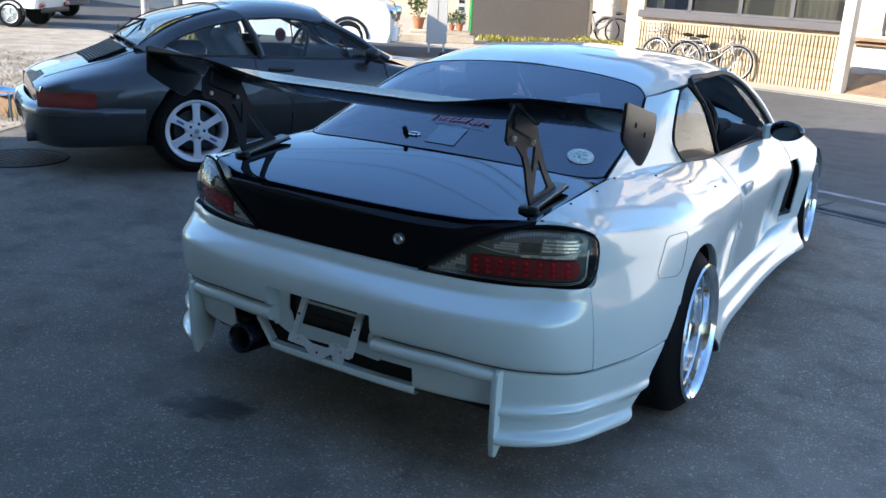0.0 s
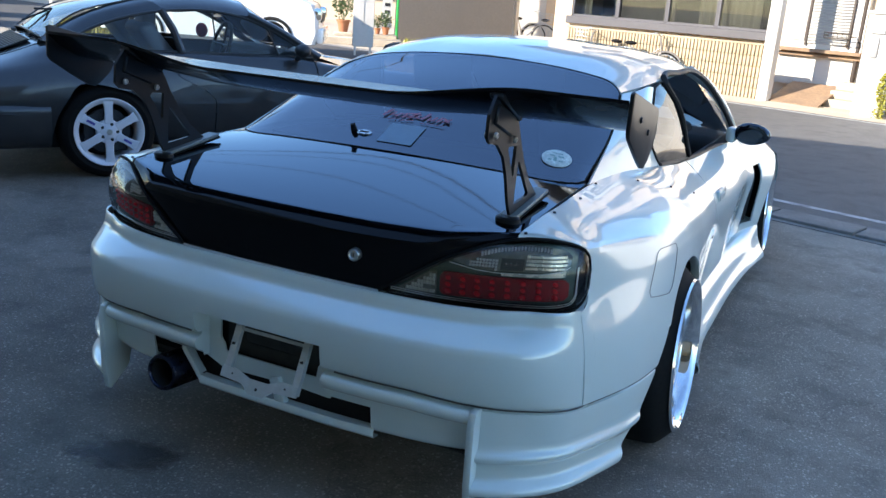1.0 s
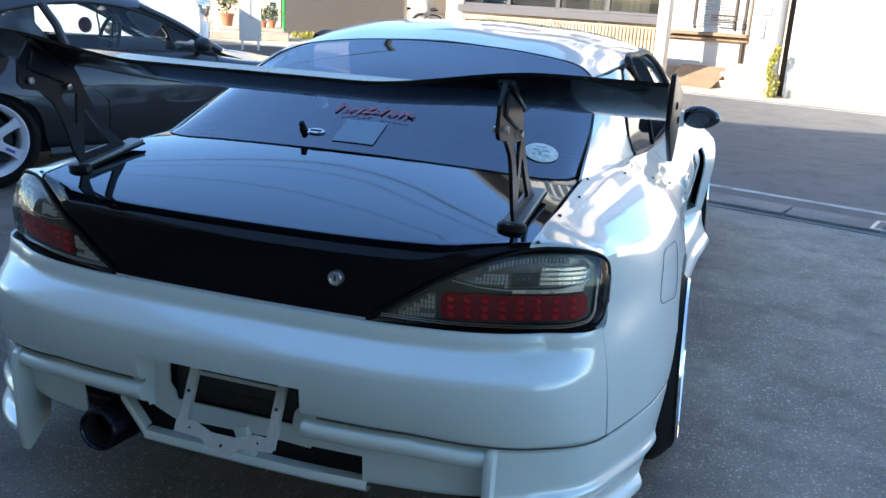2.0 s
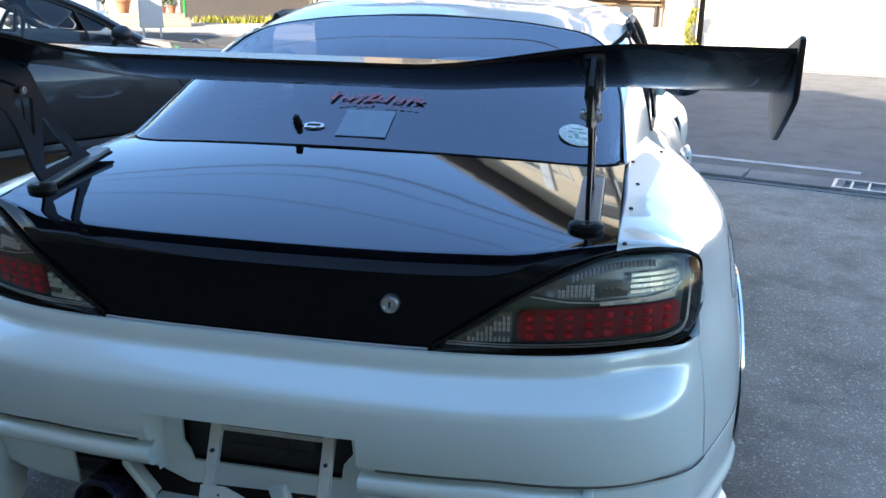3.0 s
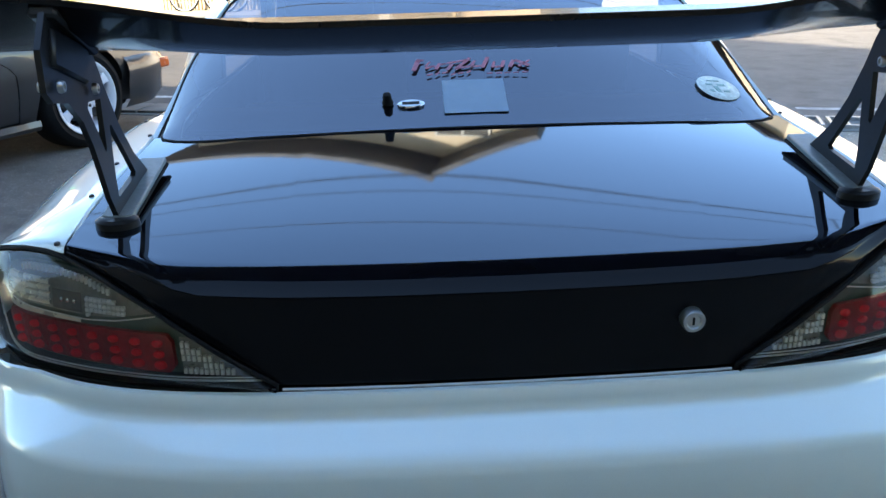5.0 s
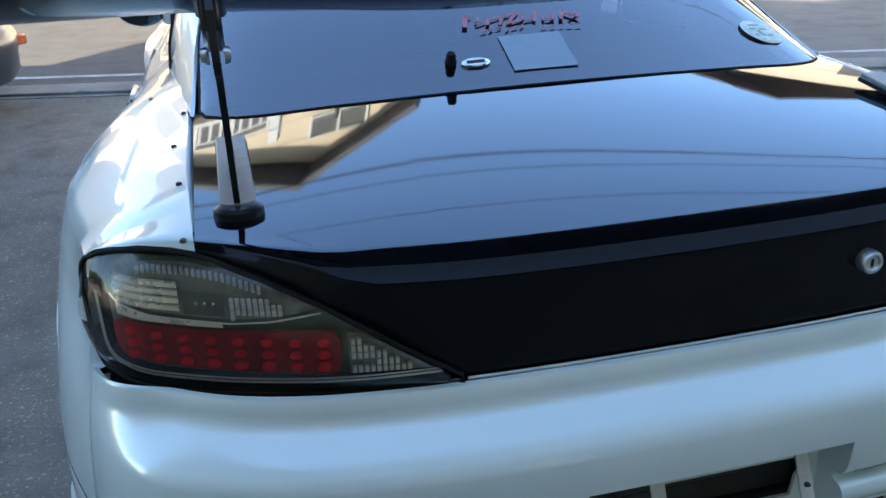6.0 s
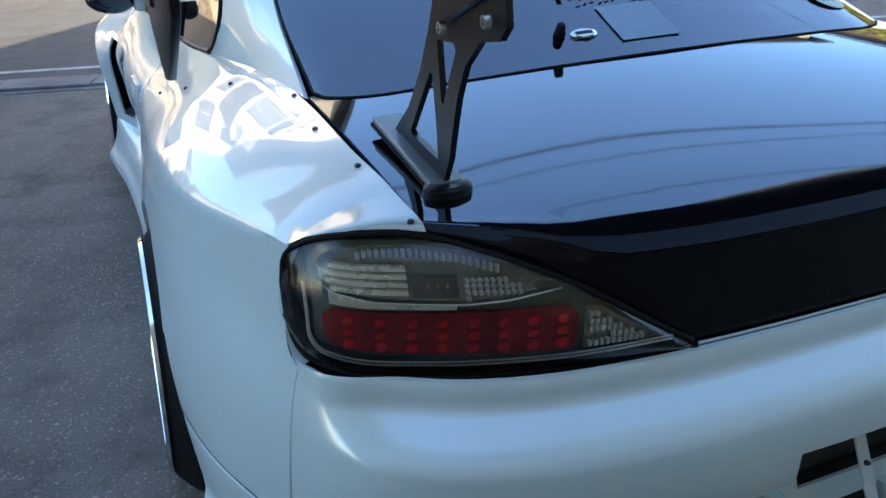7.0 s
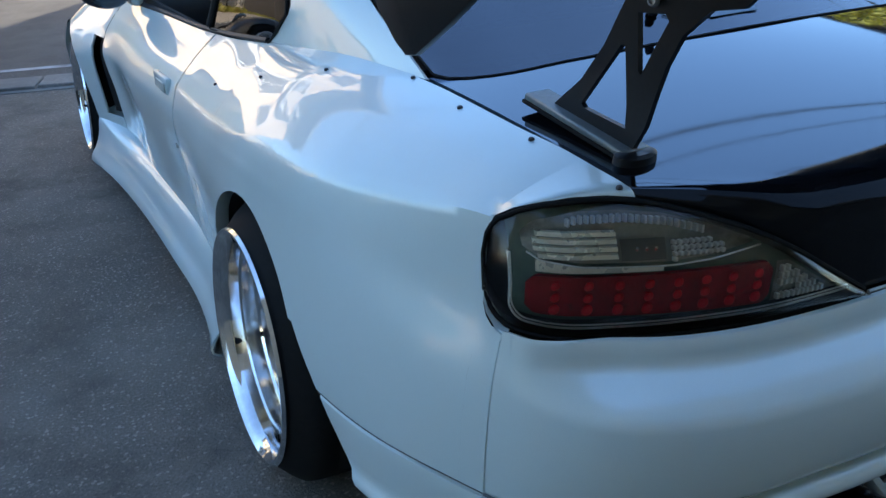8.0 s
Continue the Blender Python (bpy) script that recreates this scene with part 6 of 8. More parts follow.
def house():
    h = thing("house", at_street(0, 9.6), "beige three-storey house with glazed ground floor and dark eaves", "house")
    # body with gable over the street
    out = [(-8.6, 0.0), (-8.6, 6.5), (-2.67, 9.05), (-0.9, 7.65), (-0.9, 0.0)]
    hole = [(-8.18, 1.06), (-8.18, 2.55), (-3.92, 2.55), (-3.92, 1.06)]
    bm = B()
    plate(bm, out, [hole], 0.22, pose(0, 0.22, 0, 90))
    part("front_wall", bm, "render_beige", h, smooth=0)
    bm = B()
    box(bm, (-8.5, 4.2, 3.2), (0.2, 8.0, 6.4))
    box(bm, (-1.0, 4.2, 3.75), (0.2, 8.0, 7.5))
    box(bm, (-4.8, 8.1, 3.2), (7.6, 0.2, 6.4))
    part("rear_walls", bm, "render_beige", h, smooth=0)
    bm = B()
    for (xa, za), (xb, zb) in (((-9.1, 6.36), (-2.67, 9.15)), ((-2.67, 9.15), (-0.5, 7.50))):
        q = [(xa, -0.95, za), (xb, -0.95, zb), (xb, 8.6, zb), (xa, 8.6, za)]
        bm.faces.new([bm.verts.new(p) for p in q])
    thick(bm, 0.16)
    part("roof", bm, "roof_tile", h, smooth=0)
    # ground floor glazing: dark sill, panes, curtains, posts
    bm = B()
    box(bm, (-6.05, -0.05, 1.00), (4.36, 0.16, 0.15), 0.01)
    part("sill", bm, "dark_rail", h)
    bm = B()
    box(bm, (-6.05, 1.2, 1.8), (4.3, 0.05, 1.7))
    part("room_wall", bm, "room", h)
    for x0, x1 in ((-8.18, -7.1), (-7.1, -6.0), (-6.0, -4.96), (-4.96, -3.92)):
        win = new("window")
        win.parent = h
        bm = B()
        for x in (x0 + 0.02, x1 - 0.02):
            box(bm, (x, 0.04, 1.81), (0.045, 0.05, 1.48), 0.004)
        box(bm, ((x0 + x1) / 2, 0.04, 1.09), (x1 - x0, 0.05, 0.05), 0.004)
        part("frame", bm, "dark_rail", win)
        bm = B()
        box(bm, ((x0 + x1) / 2, 0.06, 1.81), (x1 - x0 - 0.08, 0.006, 1.42))
        part("pane", bm, "house_glass", win)
    for x0, x1 in ((-5.45, -4.25), (-8.1, -7.85), (-6.2, -5.95)):
        bm = B()
        n = int((x1 - x0) / 0.035)
        rows = [[(x0 + (x1 - x0) * k / n, 0.26 + 0.022 * math.sin(k * 1.7), z) for k in range(n + 1)] for z in (1.08, 1.8, 2.5)]
        sheet(bm, rows)
        thick(bm, 0.004)
        part("curtain", bm, "curtain", h)
    # entrance bay: white window, grey shutter, ledge
    bm = B()
    box(bm, (-2.98, -0.06, 1.85), (1.35, 0.12, 2.0))
    box(bm, (-2.98, -0.03, 0.50), (1.40, 0.06, 0.50))
    part("bay_wall", bm, "render_white", h, smooth=0)
    bm = B()
    box(bm, (-3.42, -0.13, 1.55), (0.34, 0.03, 1.10), 0.01)
    part("white_panel", bm, "render_white", h)
    shut = new("shutter")
    shut.parent = h
    for k in range(22):
        bm = B()
        box(bm, (-2.87, -0.135, 0.98 + 0.048 * k), (0.66, 0.022, 0.042), 0.006)
        part("slat", bm, "shutter", shut)
    for x in (-3.22, -2.52):
        bm = B()
        box(bm, (x, -0.14, 1.5), (0.035, 0.05, 1.15), 0.004)
        part("shutter_rail", bm, "brown_metal", shut)
    bm = B()
    box(bm, (-2.98, -0.14, 0.845), (1.42, 0.18, 0.06), 0.006)
    box(bm, (-2.98, -0.09, 0.77), (1.42, 0.10, 0.06), 0.004)
    part("ledge", bm, "wood", h)
    bm = B()
    for z in (1.08, 1.165):
        tube(bm, [(-2.86, -0.36, z), (-2.42, -0.36, z)], 0.010, 6)
    for k in range(7):
        x = -2.86 + 0.44 * k / 6
        tube(bm, [(x, -0.36, 1.08), (x, -0.36, 1.165)], 0.006, 6)
    for x in (-2.86, -2.42):
        tube(bm, [(x, -0.36, 1.12), (x, -0.12, 1.12)], 0.010, 6)
    part("flower_rack", bm, "brown_metal", h, "small dark metal flower rack")
    bm = B()
    tube(bm, [(-2.36, -0.10, 0.0), (-2.36, -0.10, 7.6)], 0.04, 10)
    part("drain_pipe", bm, "brown_metal", h)
    # upper floors: windows and balcony that show in the boot lid
    for x, z, w, hh in ((-6.9, 5.9, 1.5, 0.9), (-4.6, 6.6, 1.5, 1.1), (-2.3, 7.75, 1.2, 0.7), (-2.3, 6.5, 1.1, 1.0), (-6.9, 4.2, 1.6, 1.2), (-4.4, 4.2, 1.6, 1.2), (-1.9, 4.2, 1.1, 1.2)):
        win = new("window")
        win.parent = h
        bm = B()
        for dx in (-w / 2, 0, w / 2):
            box(bm, (x + dx, -0.03, z), (0.06, 0.07, hh), 0.005)
        for dz in (-hh / 2, hh / 2):
            box(bm, (x, -0.03, z + dz), (w + 0.06, 0.07, 0.06), 0.005)
        part("frame", bm, "render_white", win)
        # opaque pane, the dim room behind it put into its colour
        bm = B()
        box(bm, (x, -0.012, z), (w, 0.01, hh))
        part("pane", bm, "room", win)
    balcony = new("balcony")
    balcony.parent = h
    bm = B()
    box(bm, (-4.8, -0.55, 5.6), (3.8, 1.0, 0.14))
    part("slab", bm, "render_white", balcony)
    for k in range(20):
        bm = B()
        box(bm, (-6.65 + 0.195 * k, -1.02, 6.05), (0.05, 0.03, 0.80))
        part("baluster", bm, "render_white", balcony)
    bm = B()
    box(bm, (-4.8, -1.02, 6.47), (3.85, 0.06, 0.06))
    part("rail", bm, "render_white", balcony)


def entrance():
    bm = B()
    box(bm, (0, 0, 3.6), (0.19, 0.19, 7.2), 0.012)
    p = part("white_post", bm, "render_white")
    p.matrix_world = at_street(-3.36, 8.42, 0.0)
    tagged(p, "tall square white painted post at the pavement edge", "post")
    bm = B()
    box(bm, (0, 0, 0), (0.86, 1.02, 0.03), 0.004)
    r = part("ramp_board", bm, "wood")
    r.matrix_world = at_street(-2.88, 8.92, 0.155, 0) @ pose(0, 0, 0, 16)
    tagged(r, "weathered wooden ramp board leaning on the steps", "ramp")
    st = thing("entrance_steps", at_street(-2.15, 9.0), "three pale concrete entrance steps", "steps")
    for k in range(3):
        bm = B()
        box(bm, (0, 0.05 + 0.22 * k, 0.065 + 0.13 * k), (0.72, 0.50 - 0.0 * k, 0.13), 0.008)
        part("step", bm, "concrete_tan", st)
    g = thing("gate_pillar", at_street(-1.62, 8.22), "white plastered gate pillar with a small box and climbing plant beside it", "gate pillar")
    bm = B()
    box(bm, (0, 0, 0.75), (0.40, 0.42, 1.50), 0.01)
    part("shaft", bm, "render_white", g)
    bm = B()
    m = Matrix.Translation((0, 0, 1.50))
    v = [bm.verts.new(q) for q in ((-0.23, -0.24, 1.50), (0.23, -0.24, 1.50), (0.23, 0.24, 1.50), (-0.23, 0.24, 1.50))]
    w = [bm.verts.new(q) for q in ((-0.23, -0.24, 1.53), (0.23, -0.24, 1.53), (0.23, 0.24, 1.53), (-0.23, 0.24, 1.53))]
    top = bm.verts.new((0, 0, 1.60))
    for k in range(4):
        bm.faces.new((v[k], v[(k + 1) % 4], w[(k + 1) % 4], w[k]))
        bm.faces.new((w[k], w[(k + 1) % 4], top))
    part("cap", bm, "render_white", g, smooth=0)
    bm = B()
    box(bm, (-0.02, -0.222, 1.28), (0.20, 0.03, 0.13), 0.008)
    part("lamp_box", bm, "shutter", g, "grey entry panel")
    bm = B()
    box(bm, (-0.03, -0.220, 1.02), (0.10, 0.03, 0.30), 0.02, None, 2)
    part("letter_slot", bm, "shutter", g)
    gate = thing("side_gate", at_street(-1.31, 8.5), "dark brown metal side gate", "gate")
    bm = B()
    box(bm, (0, 0, 1.1), (0.20, 0.05, 2.2))
    part("panel", bm, "brown_metal", gate)
    bm = B()
    rnd = random.Random(12)
    for k in range(9):
        leaves(bm, (0.04 * math.sin(k), 0.0, 0.06 + 0.085 * k), 0.11 - 0.006 * k, 70, 0.028, rnd, 1.0)
    tube(bm, [(0, 0.02, 0), (0.03, 0.02, 0.3), (0.0, 0.02, 0.75)], 0.008, 5)
    cl = part("climbing_plant", bm, "leaf_yellow", smooth=0)
    cl.matrix_world = at_street(-1.40, 7.96, 0.0)
    tagged(cl, "yellow-green climbing plant against the pillar", "plant")
    bm = B()
    box(bm, (4.6, 0.12, 1.5), (11.6, 0.24, 3.0))
    box(bm, (-1.18, 2.0, 1.5), (0.2, 4.0, 3.0))
    wl = part("garden_wall", bm, "render_white", smooth=0)
    wl.matrix_world = at_street(0, 8.28)
    tagged(wl, "long sunlit white plastered wall", "wall", kind="structure")
    # tall neighbours that only the paintwork mirrors
    for u, v, w, d, hh, mat, lab in ((7.5, 12.0, 6.5, 7.0, 6.2, "render_beige", "beige neighbouring house behind the white wall"), (18.0, 10.5, 7.0, 8.0, 6.8, "wood", "brown neighbouring house down the street")):
        n = thing("neighbour_house", at_street(u, v + d / 2), lab, "house")
        bm = B()
        box(bm, (0, 0, hh / 2), (w, d, hh))
        part("wall", bm, mat, n, smooth=0)
        bm = B()
        for s in (-1, 1):
            bm.faces.new([bm.verts.new(q) for q in ((s * (w / 2 + 0.4), -d / 2 - 0.4, hh - 0.1), (0, -d / 2 - 0.4, hh + 1.6), (0, d / 2 + 0.4, hh + 1.6), (s * (w / 2 + 0.4), d / 2 + 0.4, hh - 0.1))])
        thick(bm, 0.12)
        part("roof", bm, "roof_tile", n, smooth=0)
        for x in (-w / 4, w / 4):
            for z in (1.6, 4.4):
                # opaque window in the dim interior tone
                bm = B()
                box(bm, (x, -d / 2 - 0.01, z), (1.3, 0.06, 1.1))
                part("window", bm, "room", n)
    bm = B()
    rnd = random.Random(31)
    for c, r in (((0, 0, 4.2), 1.6), ((1.0, 0.4, 3.6), 1.2), ((-1.1, 0.2, 3.7), 1.2), ((0.2, -0.6, 5.2), 1.0)):
        leaves(bm, c, r, 700, 0.13, rnd)
    tree = thing("garden_tree", at_street(13.0, 10.6), "leafy green garden tree behind the white wall", "tree")
    part("crown", bm, "leaf_yellow", tree, smooth=0)
    bm = B()
    tube(bm, [(0, 0, 0), (0.05, 0, 1.6), (0, 0.05, 3.6)], [0.16, 0.12, 0.06], 10)
    for dx, dy in ((0.8, 0.3), (-0.8, 0.2), (0.1, -0.6)):
        tube(bm, [(0.03, 0, 2.0), (dx, dy, 3.6)], [0.07, 0.03], 8)
    part("trunk", bm, "wood", tree)


def bicycle(m, material, label, basket=True):
    b = thing("bicycle", m, label, "bicycle", "bicycles by the houses")
    r = 0.33
    for x in (-0.52, 0.52):
        w = new("wheel")
        w.parent = b
        bm = B()
        tube(bm, [(x + r * math.cos(a), 0, r + r * math.sin(a)) for a in np.linspace(0, 2 * math.pi, 33)[:-1]], 0.018, 6, close=True)
        part("tyre", bm, "rubber", w)
        bm = B()
        tube(bm, [(x + (r - 0.028) * math.cos(a), 0, r + (r - 0.028) * math.sin(a)) for a in np.linspace(0, 2 * math.pi, 33)[:-1]], 0.010, 6, close=True)
        part("rim", bm, "bike_silver", w)
        bm = B()
        for k in range(16):
            a = 2 * math.pi * k / 16
            tube(bm, [(x, 0.012 * (-1) ** k, r), (x + (r - 0.03) * math.cos(a), 0, r + (r - 0.03) * math.sin(a))], 0.0025, 4)
        part("spokes", bm, "steel", w)
        bm = B()
        tube(bm, [(x + (r + 0.035) * math.cos(a), 0, r + (r + 0.035) * math.sin(a)) for a in np.linspace(0.35, 2.6 if x > 0 else 2.9, 14)], 0.022, 6)
        part("mudguard", bm, material, w)
    bm = B()
    head, bb, seat, rear, front = (0.40, 0, 0.80), (-0.05, 0, 0.30), (-0.20, 0, 0.72), (-0.52, 0, 0.33), (0.52, 0, 0.33)
    tube(bm, [(0.36, 0, 0.95), head, (0.43, 0, 0.60), front], 0.016, 8)
    tube(bm, [(0.42, 0, 0.66), (0.15, 0, 0.42), bb], 0.018, 8)
    tube(bm, [(0.41, 0, 0.76), (0.12, 0, 0.55), (-0.12, 0, 0.50)], 0.014, 8)
    tube(bm, [bb, seat], 0.016, 8)
    tube(bm, [bb, rear], 0.012, 8)
    tube(bm, [(-0.17, 0, 0.62), rear], 0.011, 8)
    part("frame", bm, material, b)
    bm = B()
    tube(bm, [(0.22, -0.27, 0.98), (0.34, -0.22, 1.02), (0.37, 0, 0.97), (0.34, 0.22, 1.02), (0.22, 0.27, 0.98)], 0.011, 8)
    part("handlebar", bm, "bike_silver", b)
    bm = B()
    ball(bm, (-0.23, 0, 0.80), 0.1, 12, (1.3, 0.8, 0.4))
    part("saddle", bm, "rubber", b)
    bm = B()
    tube(bm, [(-0.20, 0, 0.70), (-0.22, 0, 0.79)], 0.012, 8)
    part("seat_post", bm, "bike_silver", b)
    bm = B()
    lathe(bm, [(0.0, -0.008), (0.09, -0.008), (0.09, 0.008), (0, 0.008)], 18, pose(-0.05, 0.04, 0.30, 90))
    tube(bm, [(-0.05, 0.06, 0.30), (0.05, 0.07, 0.18)], 0.008, 6)
    tube(bm, [(-0.05, -0.02, 0.30), (-0.15, -0.06, 0.42)], 0.008, 6)
    part("crank", bm, "bike_silver", b)
    if basket:
        k = new("basket")
        k.parent = b
        bm = B()
        for z, s in ((0.74, 0.86), (0.82, 0.92), (0.90, 0.96), (0.97, 1.0)):
            tube(bm, [(0.56 + 0.16 * s * dx, 0.18 * s * dy, z) for dx, dy in ((-1, -1), (1, -1), (1, 1), (-1, 1))], 0.006, 5, close=True)
        for dx, dy in ((-1, -1), (0, -1), (1, -1), (1, 0), (1, 1), (0, 1), (-1, 1), (-1, 0)):
            tube(bm, [(0.56 + 0.138 * dx, 0.155 * dy, 0.74), (0.56 + 0.16 * dx, 0.18 * dy, 0.97)], 0.004, 5)
        part("wires", bm, "bike_silver", k)
    bm = B()
    box(bm, (-0.56, 0, 0.70), (0.34, 0.12, 0.012), 0.003)
    tube(bm, [(-0.66, 0.05, 0.69), rear], 0.006, 5)
    tube(bm, [(-0.66, -0.05, 0.69), rear], 0.006, 5)
    part("carrier", bm, "steel", b)
    return b


def far_side():
    fence()
    house()
    entrance()
    bicycle(at_street(-6.42, 8.22, 0, 176) @ pose(0, 0, 0, 6, 0, 0) @ Matrix.Scale(0.9, 4), "bike_grey", "old grey town bicycle with a basket leaning on the slatted wall")
    bicycle(at_street(-5.62, 8.14, 0, 12) @ pose(0, 0, 0, -5, 0, 0) @ Matrix.Scale(0.9, 4), "bike_grey", "grey bicycle parked askew beside the slatted wall", False)
    bicycle(pose(-7.75, 20.65, 0, 4, 0, 30), "bike_silver", "silver bicycle parked by the white house wall")
    bicycle(pose(-7.05, 20.95, 0, -4, 0, 24), "bike_silver", "silver bicycle parked beside another one", False)
    # dark panel wall, white house behind the bicycles
    bm = B()
    d = Vector((2.75, 1.45, 0)).normalized()
    box(bm, (1.55, 0.2, 2.0), (3.1, 0.4, 4.0))
    w = part("dark_wall", bm, "dark_wall", smooth=0)
    w.matrix_world = pose(-10.35, 17.95, 0, 0, 0, math.degrees(math.atan2(d.y, d.x)))
    tagged(w, "plain dark brown-grey panel wall of a garage", "wall", kind="structure")
    n = thing("white_house", pose(-7.9, 21.7, 0, 0, 0, 20), "white plastered house wall behind the bicycles", "house")
    bm = B()
    box(bm, (2.2, 1.5, 2.4), (5.6, 3.0, 4.8))
    part("wall", bm, "render_white", n, smooth=0)
    bm = B()
    box(bm, (0.75, -0.02, 1.6), (0.9, 0.06, 1.9), 0.01)
    part("door", bm, "render_beige", n)
    bm = B()
    box(bm, (2.2, 1.5, 4.9), (6.2, 3.6, 0.2))
    part("roof", bm, "roof_tile", n)
    p = thing("striped_post", pose(-7.95, 20.25, 0), "white post with dark stripes on its edge", "post")
    bm = B()
    box(bm, (0, 0, 1.15), (0.20, 0.20, 2.3), 0.01)
    part("shaft", bm, "render_white", p)
    for k in range(11):
        bm = B()
        box(bm, (-0.075, -0.101, 0.10 + 0.2 * k), (0.055, 0.008, 0.08))
        part("stripe", bm, "trim", p)
    bm = B()
    box(bm, (0, -0.105, 1.35), (0.34, 0.012, 0.22), 0.004)
    part("notice", bm, "render_white", p)
    # white board on a stand
    wb = thing("sign_board", pose(-8.15, 12.82, 0, 0, 0, 32), "tall white sign board facing the street, blank back", "sign")
    bm = B()
    box(bm, (0, 0, 1.22), (0.42, 0.05, 2.08), 0.01)
    part("board", bm, "render_white", wb)
    for x in (-0.15, 0.15):
        bm = B()
        box(bm, (x, 0, 0.10), (0.04, 0.05, 0.20))
        part("leg", bm, "render_white", wb)
    for z in (0.62, 1.12):
        bm = B()
        ball(bm, (0.0, -0.034, z), 0.02, 8)
        part("fitting", bm, "steel", wb)
    bm = B()
    tube(bm, [(0.0, -0.030, 0.62), (0.0, -0.030, 2.2)], 0.004, 5)
    part("cord", bm, "steel", wb)
    # raised platform with pots
    bm = B()
    box(bm, (0, 0, 0.09), (1.9, 0.9, 0.18), 0.02)
    box(bm, (0.1, 0.15, 0.22), (1.5, 0.5, 0.10), 0.02)
    pf = part("planter_step", bm, "concrete_tan")
    pf.matrix_world = pose(-10.0, 15.75, 0, 0, 0, 30)
    tagged(pf, "pale concrete step holding flower pots", "step")
    for x, y, s, seed in ((-10.42, 15.60, 1.0, 1), (-9.55, 16.12, 0.6, 2), (-9.72, 16.02, 0.5, 3)):
        t = thing("potted_plant", pose(x, y, 0.27), "leafy green plant in a terracotta pot on the step", "plant", "potted plants")
        bm = B()
        lathe(bm, [(0, 0.0), (0.10 * s, 0.0), (0.15 * s, 0.24 * s), (0.17 * s, 0.24 * s), (0.17 * s, 0.28 * s), (0.14 * s, 0.28 * s), (0.13 * s, 0.24 * s), (0, 0.24 * s)], 20)
        part("pot", bm, "terracotta", t)
        bm = B()
        rnd = random.Random(seed)
        leaves(bm, (0, 0, 0.60 * s), 0.30 * s, 240, 0.055 * s, rnd, 1.1)
        part("foliage", bm, "leaf", t, smooth=0)
        bm = B()
        for a in range(5):
            tube(bm, [(0, 0, 0.22 * s), (0.12 * s * math.cos(a * 1.26), 0.12 * s * math.sin(a * 1.26), 0.6 * s)], 0.008, 5)
        part("stems", bm, "leaf", t)
    gp = thing("green_pole", pose(-9.30, 16.22, 0), "bright green plastic garden pole", "pole")
    bm = B()
    tube(bm, [(0, 0, 0), (0, 0, 1.6)], 0.035, 8)
    part("stick", bm, "green_plastic", gp)
    sg = thing("notice_board", pose(-9.72, 16.45, 0, 0, 0, 32), "small white notice with rows of dark print", "sign")
    bm = B()
    box(bm, (0, 0, 0.95), (0.24, 0.03, 1.1), 0.004)
    box(bm, (0, 0, 0.21), (0.05, 0.03, 0.42), 0.004)
    part("board", bm, "render_white", sg)
    for k in range(5):
        bm = B()
        box(bm, (0, -0.018, 0.62 + 0.17 * k), (0.13, 0.006, 0.08))
        part("print_bar", bm, "trim", sg)
    sr = thing("street_shrub", pose(-6.3, 17.4, 0), "low yellow-green shrub on the grass strip", "shrub")
    bm = B()
    rnd = random.Random(7)
    for k in range(7):
        leaves(bm, (0.22 * k - 0.7, 0.1 * math.sin(k * 2), 0.16), 0.22, 120, 0.045, rnd, 0.8)
    part("foliage", bm, "leaf_yellow", sr, smooth=0)
    bm = B()
    for k in range(7):
        tube(bm, [(0.22 * k - 0.7, 0, 0), (0.22 * k - 0.66, 0.03, 0.25)], 0.012, 5)
    part("stems", bm, "wood", sr)
    # thin white pole on the yard's edge
    bm = B()
    tube(bm, [(0, 0, 0), (0, 0, 3.4)], 0.085, 14)
    pl = part("white_pole", bm, "render_white")
    pl.matrix_world = pose(-15.15, 11.3, 0)
    tagged(pl, "round white steel pole at the yard edge", "pole")
    # far street backdrop houses to the left
    for x, y, w, d2, hh, rz, mat in ((-30, 26, 14, 6, 5.5, 30, "render_white"), (-19, 30, 9, 6, 6.0, 25, "render_beige"), (-34, 12, 8, 9, 5.0, 60, "block")):
        n = thing("distant_house", pose(x, y, 0, 0, 0, rz), "pale distant house across the yard", "house")
        bm = B()
        box(bm, (0, 0, hh / 2), (w, d2, hh))
        part("wall", bm, mat, n, smooth=0)
        bm = B()
        box(bm, (0, 0, hh + 0.1), (w + 0.6, d2 + 0.6, 0.2))
        part("roof", bm, "roof_tile", n, smooth=0)
        for k in range(4):
            bm = B()
            box(bm, (-w / 2 + w * (k + 0.5) / 4, -d2 / 2 - 0.01, 1.5), (w / 7, 0.06, 1.3))
            part("window", bm, "room", n)


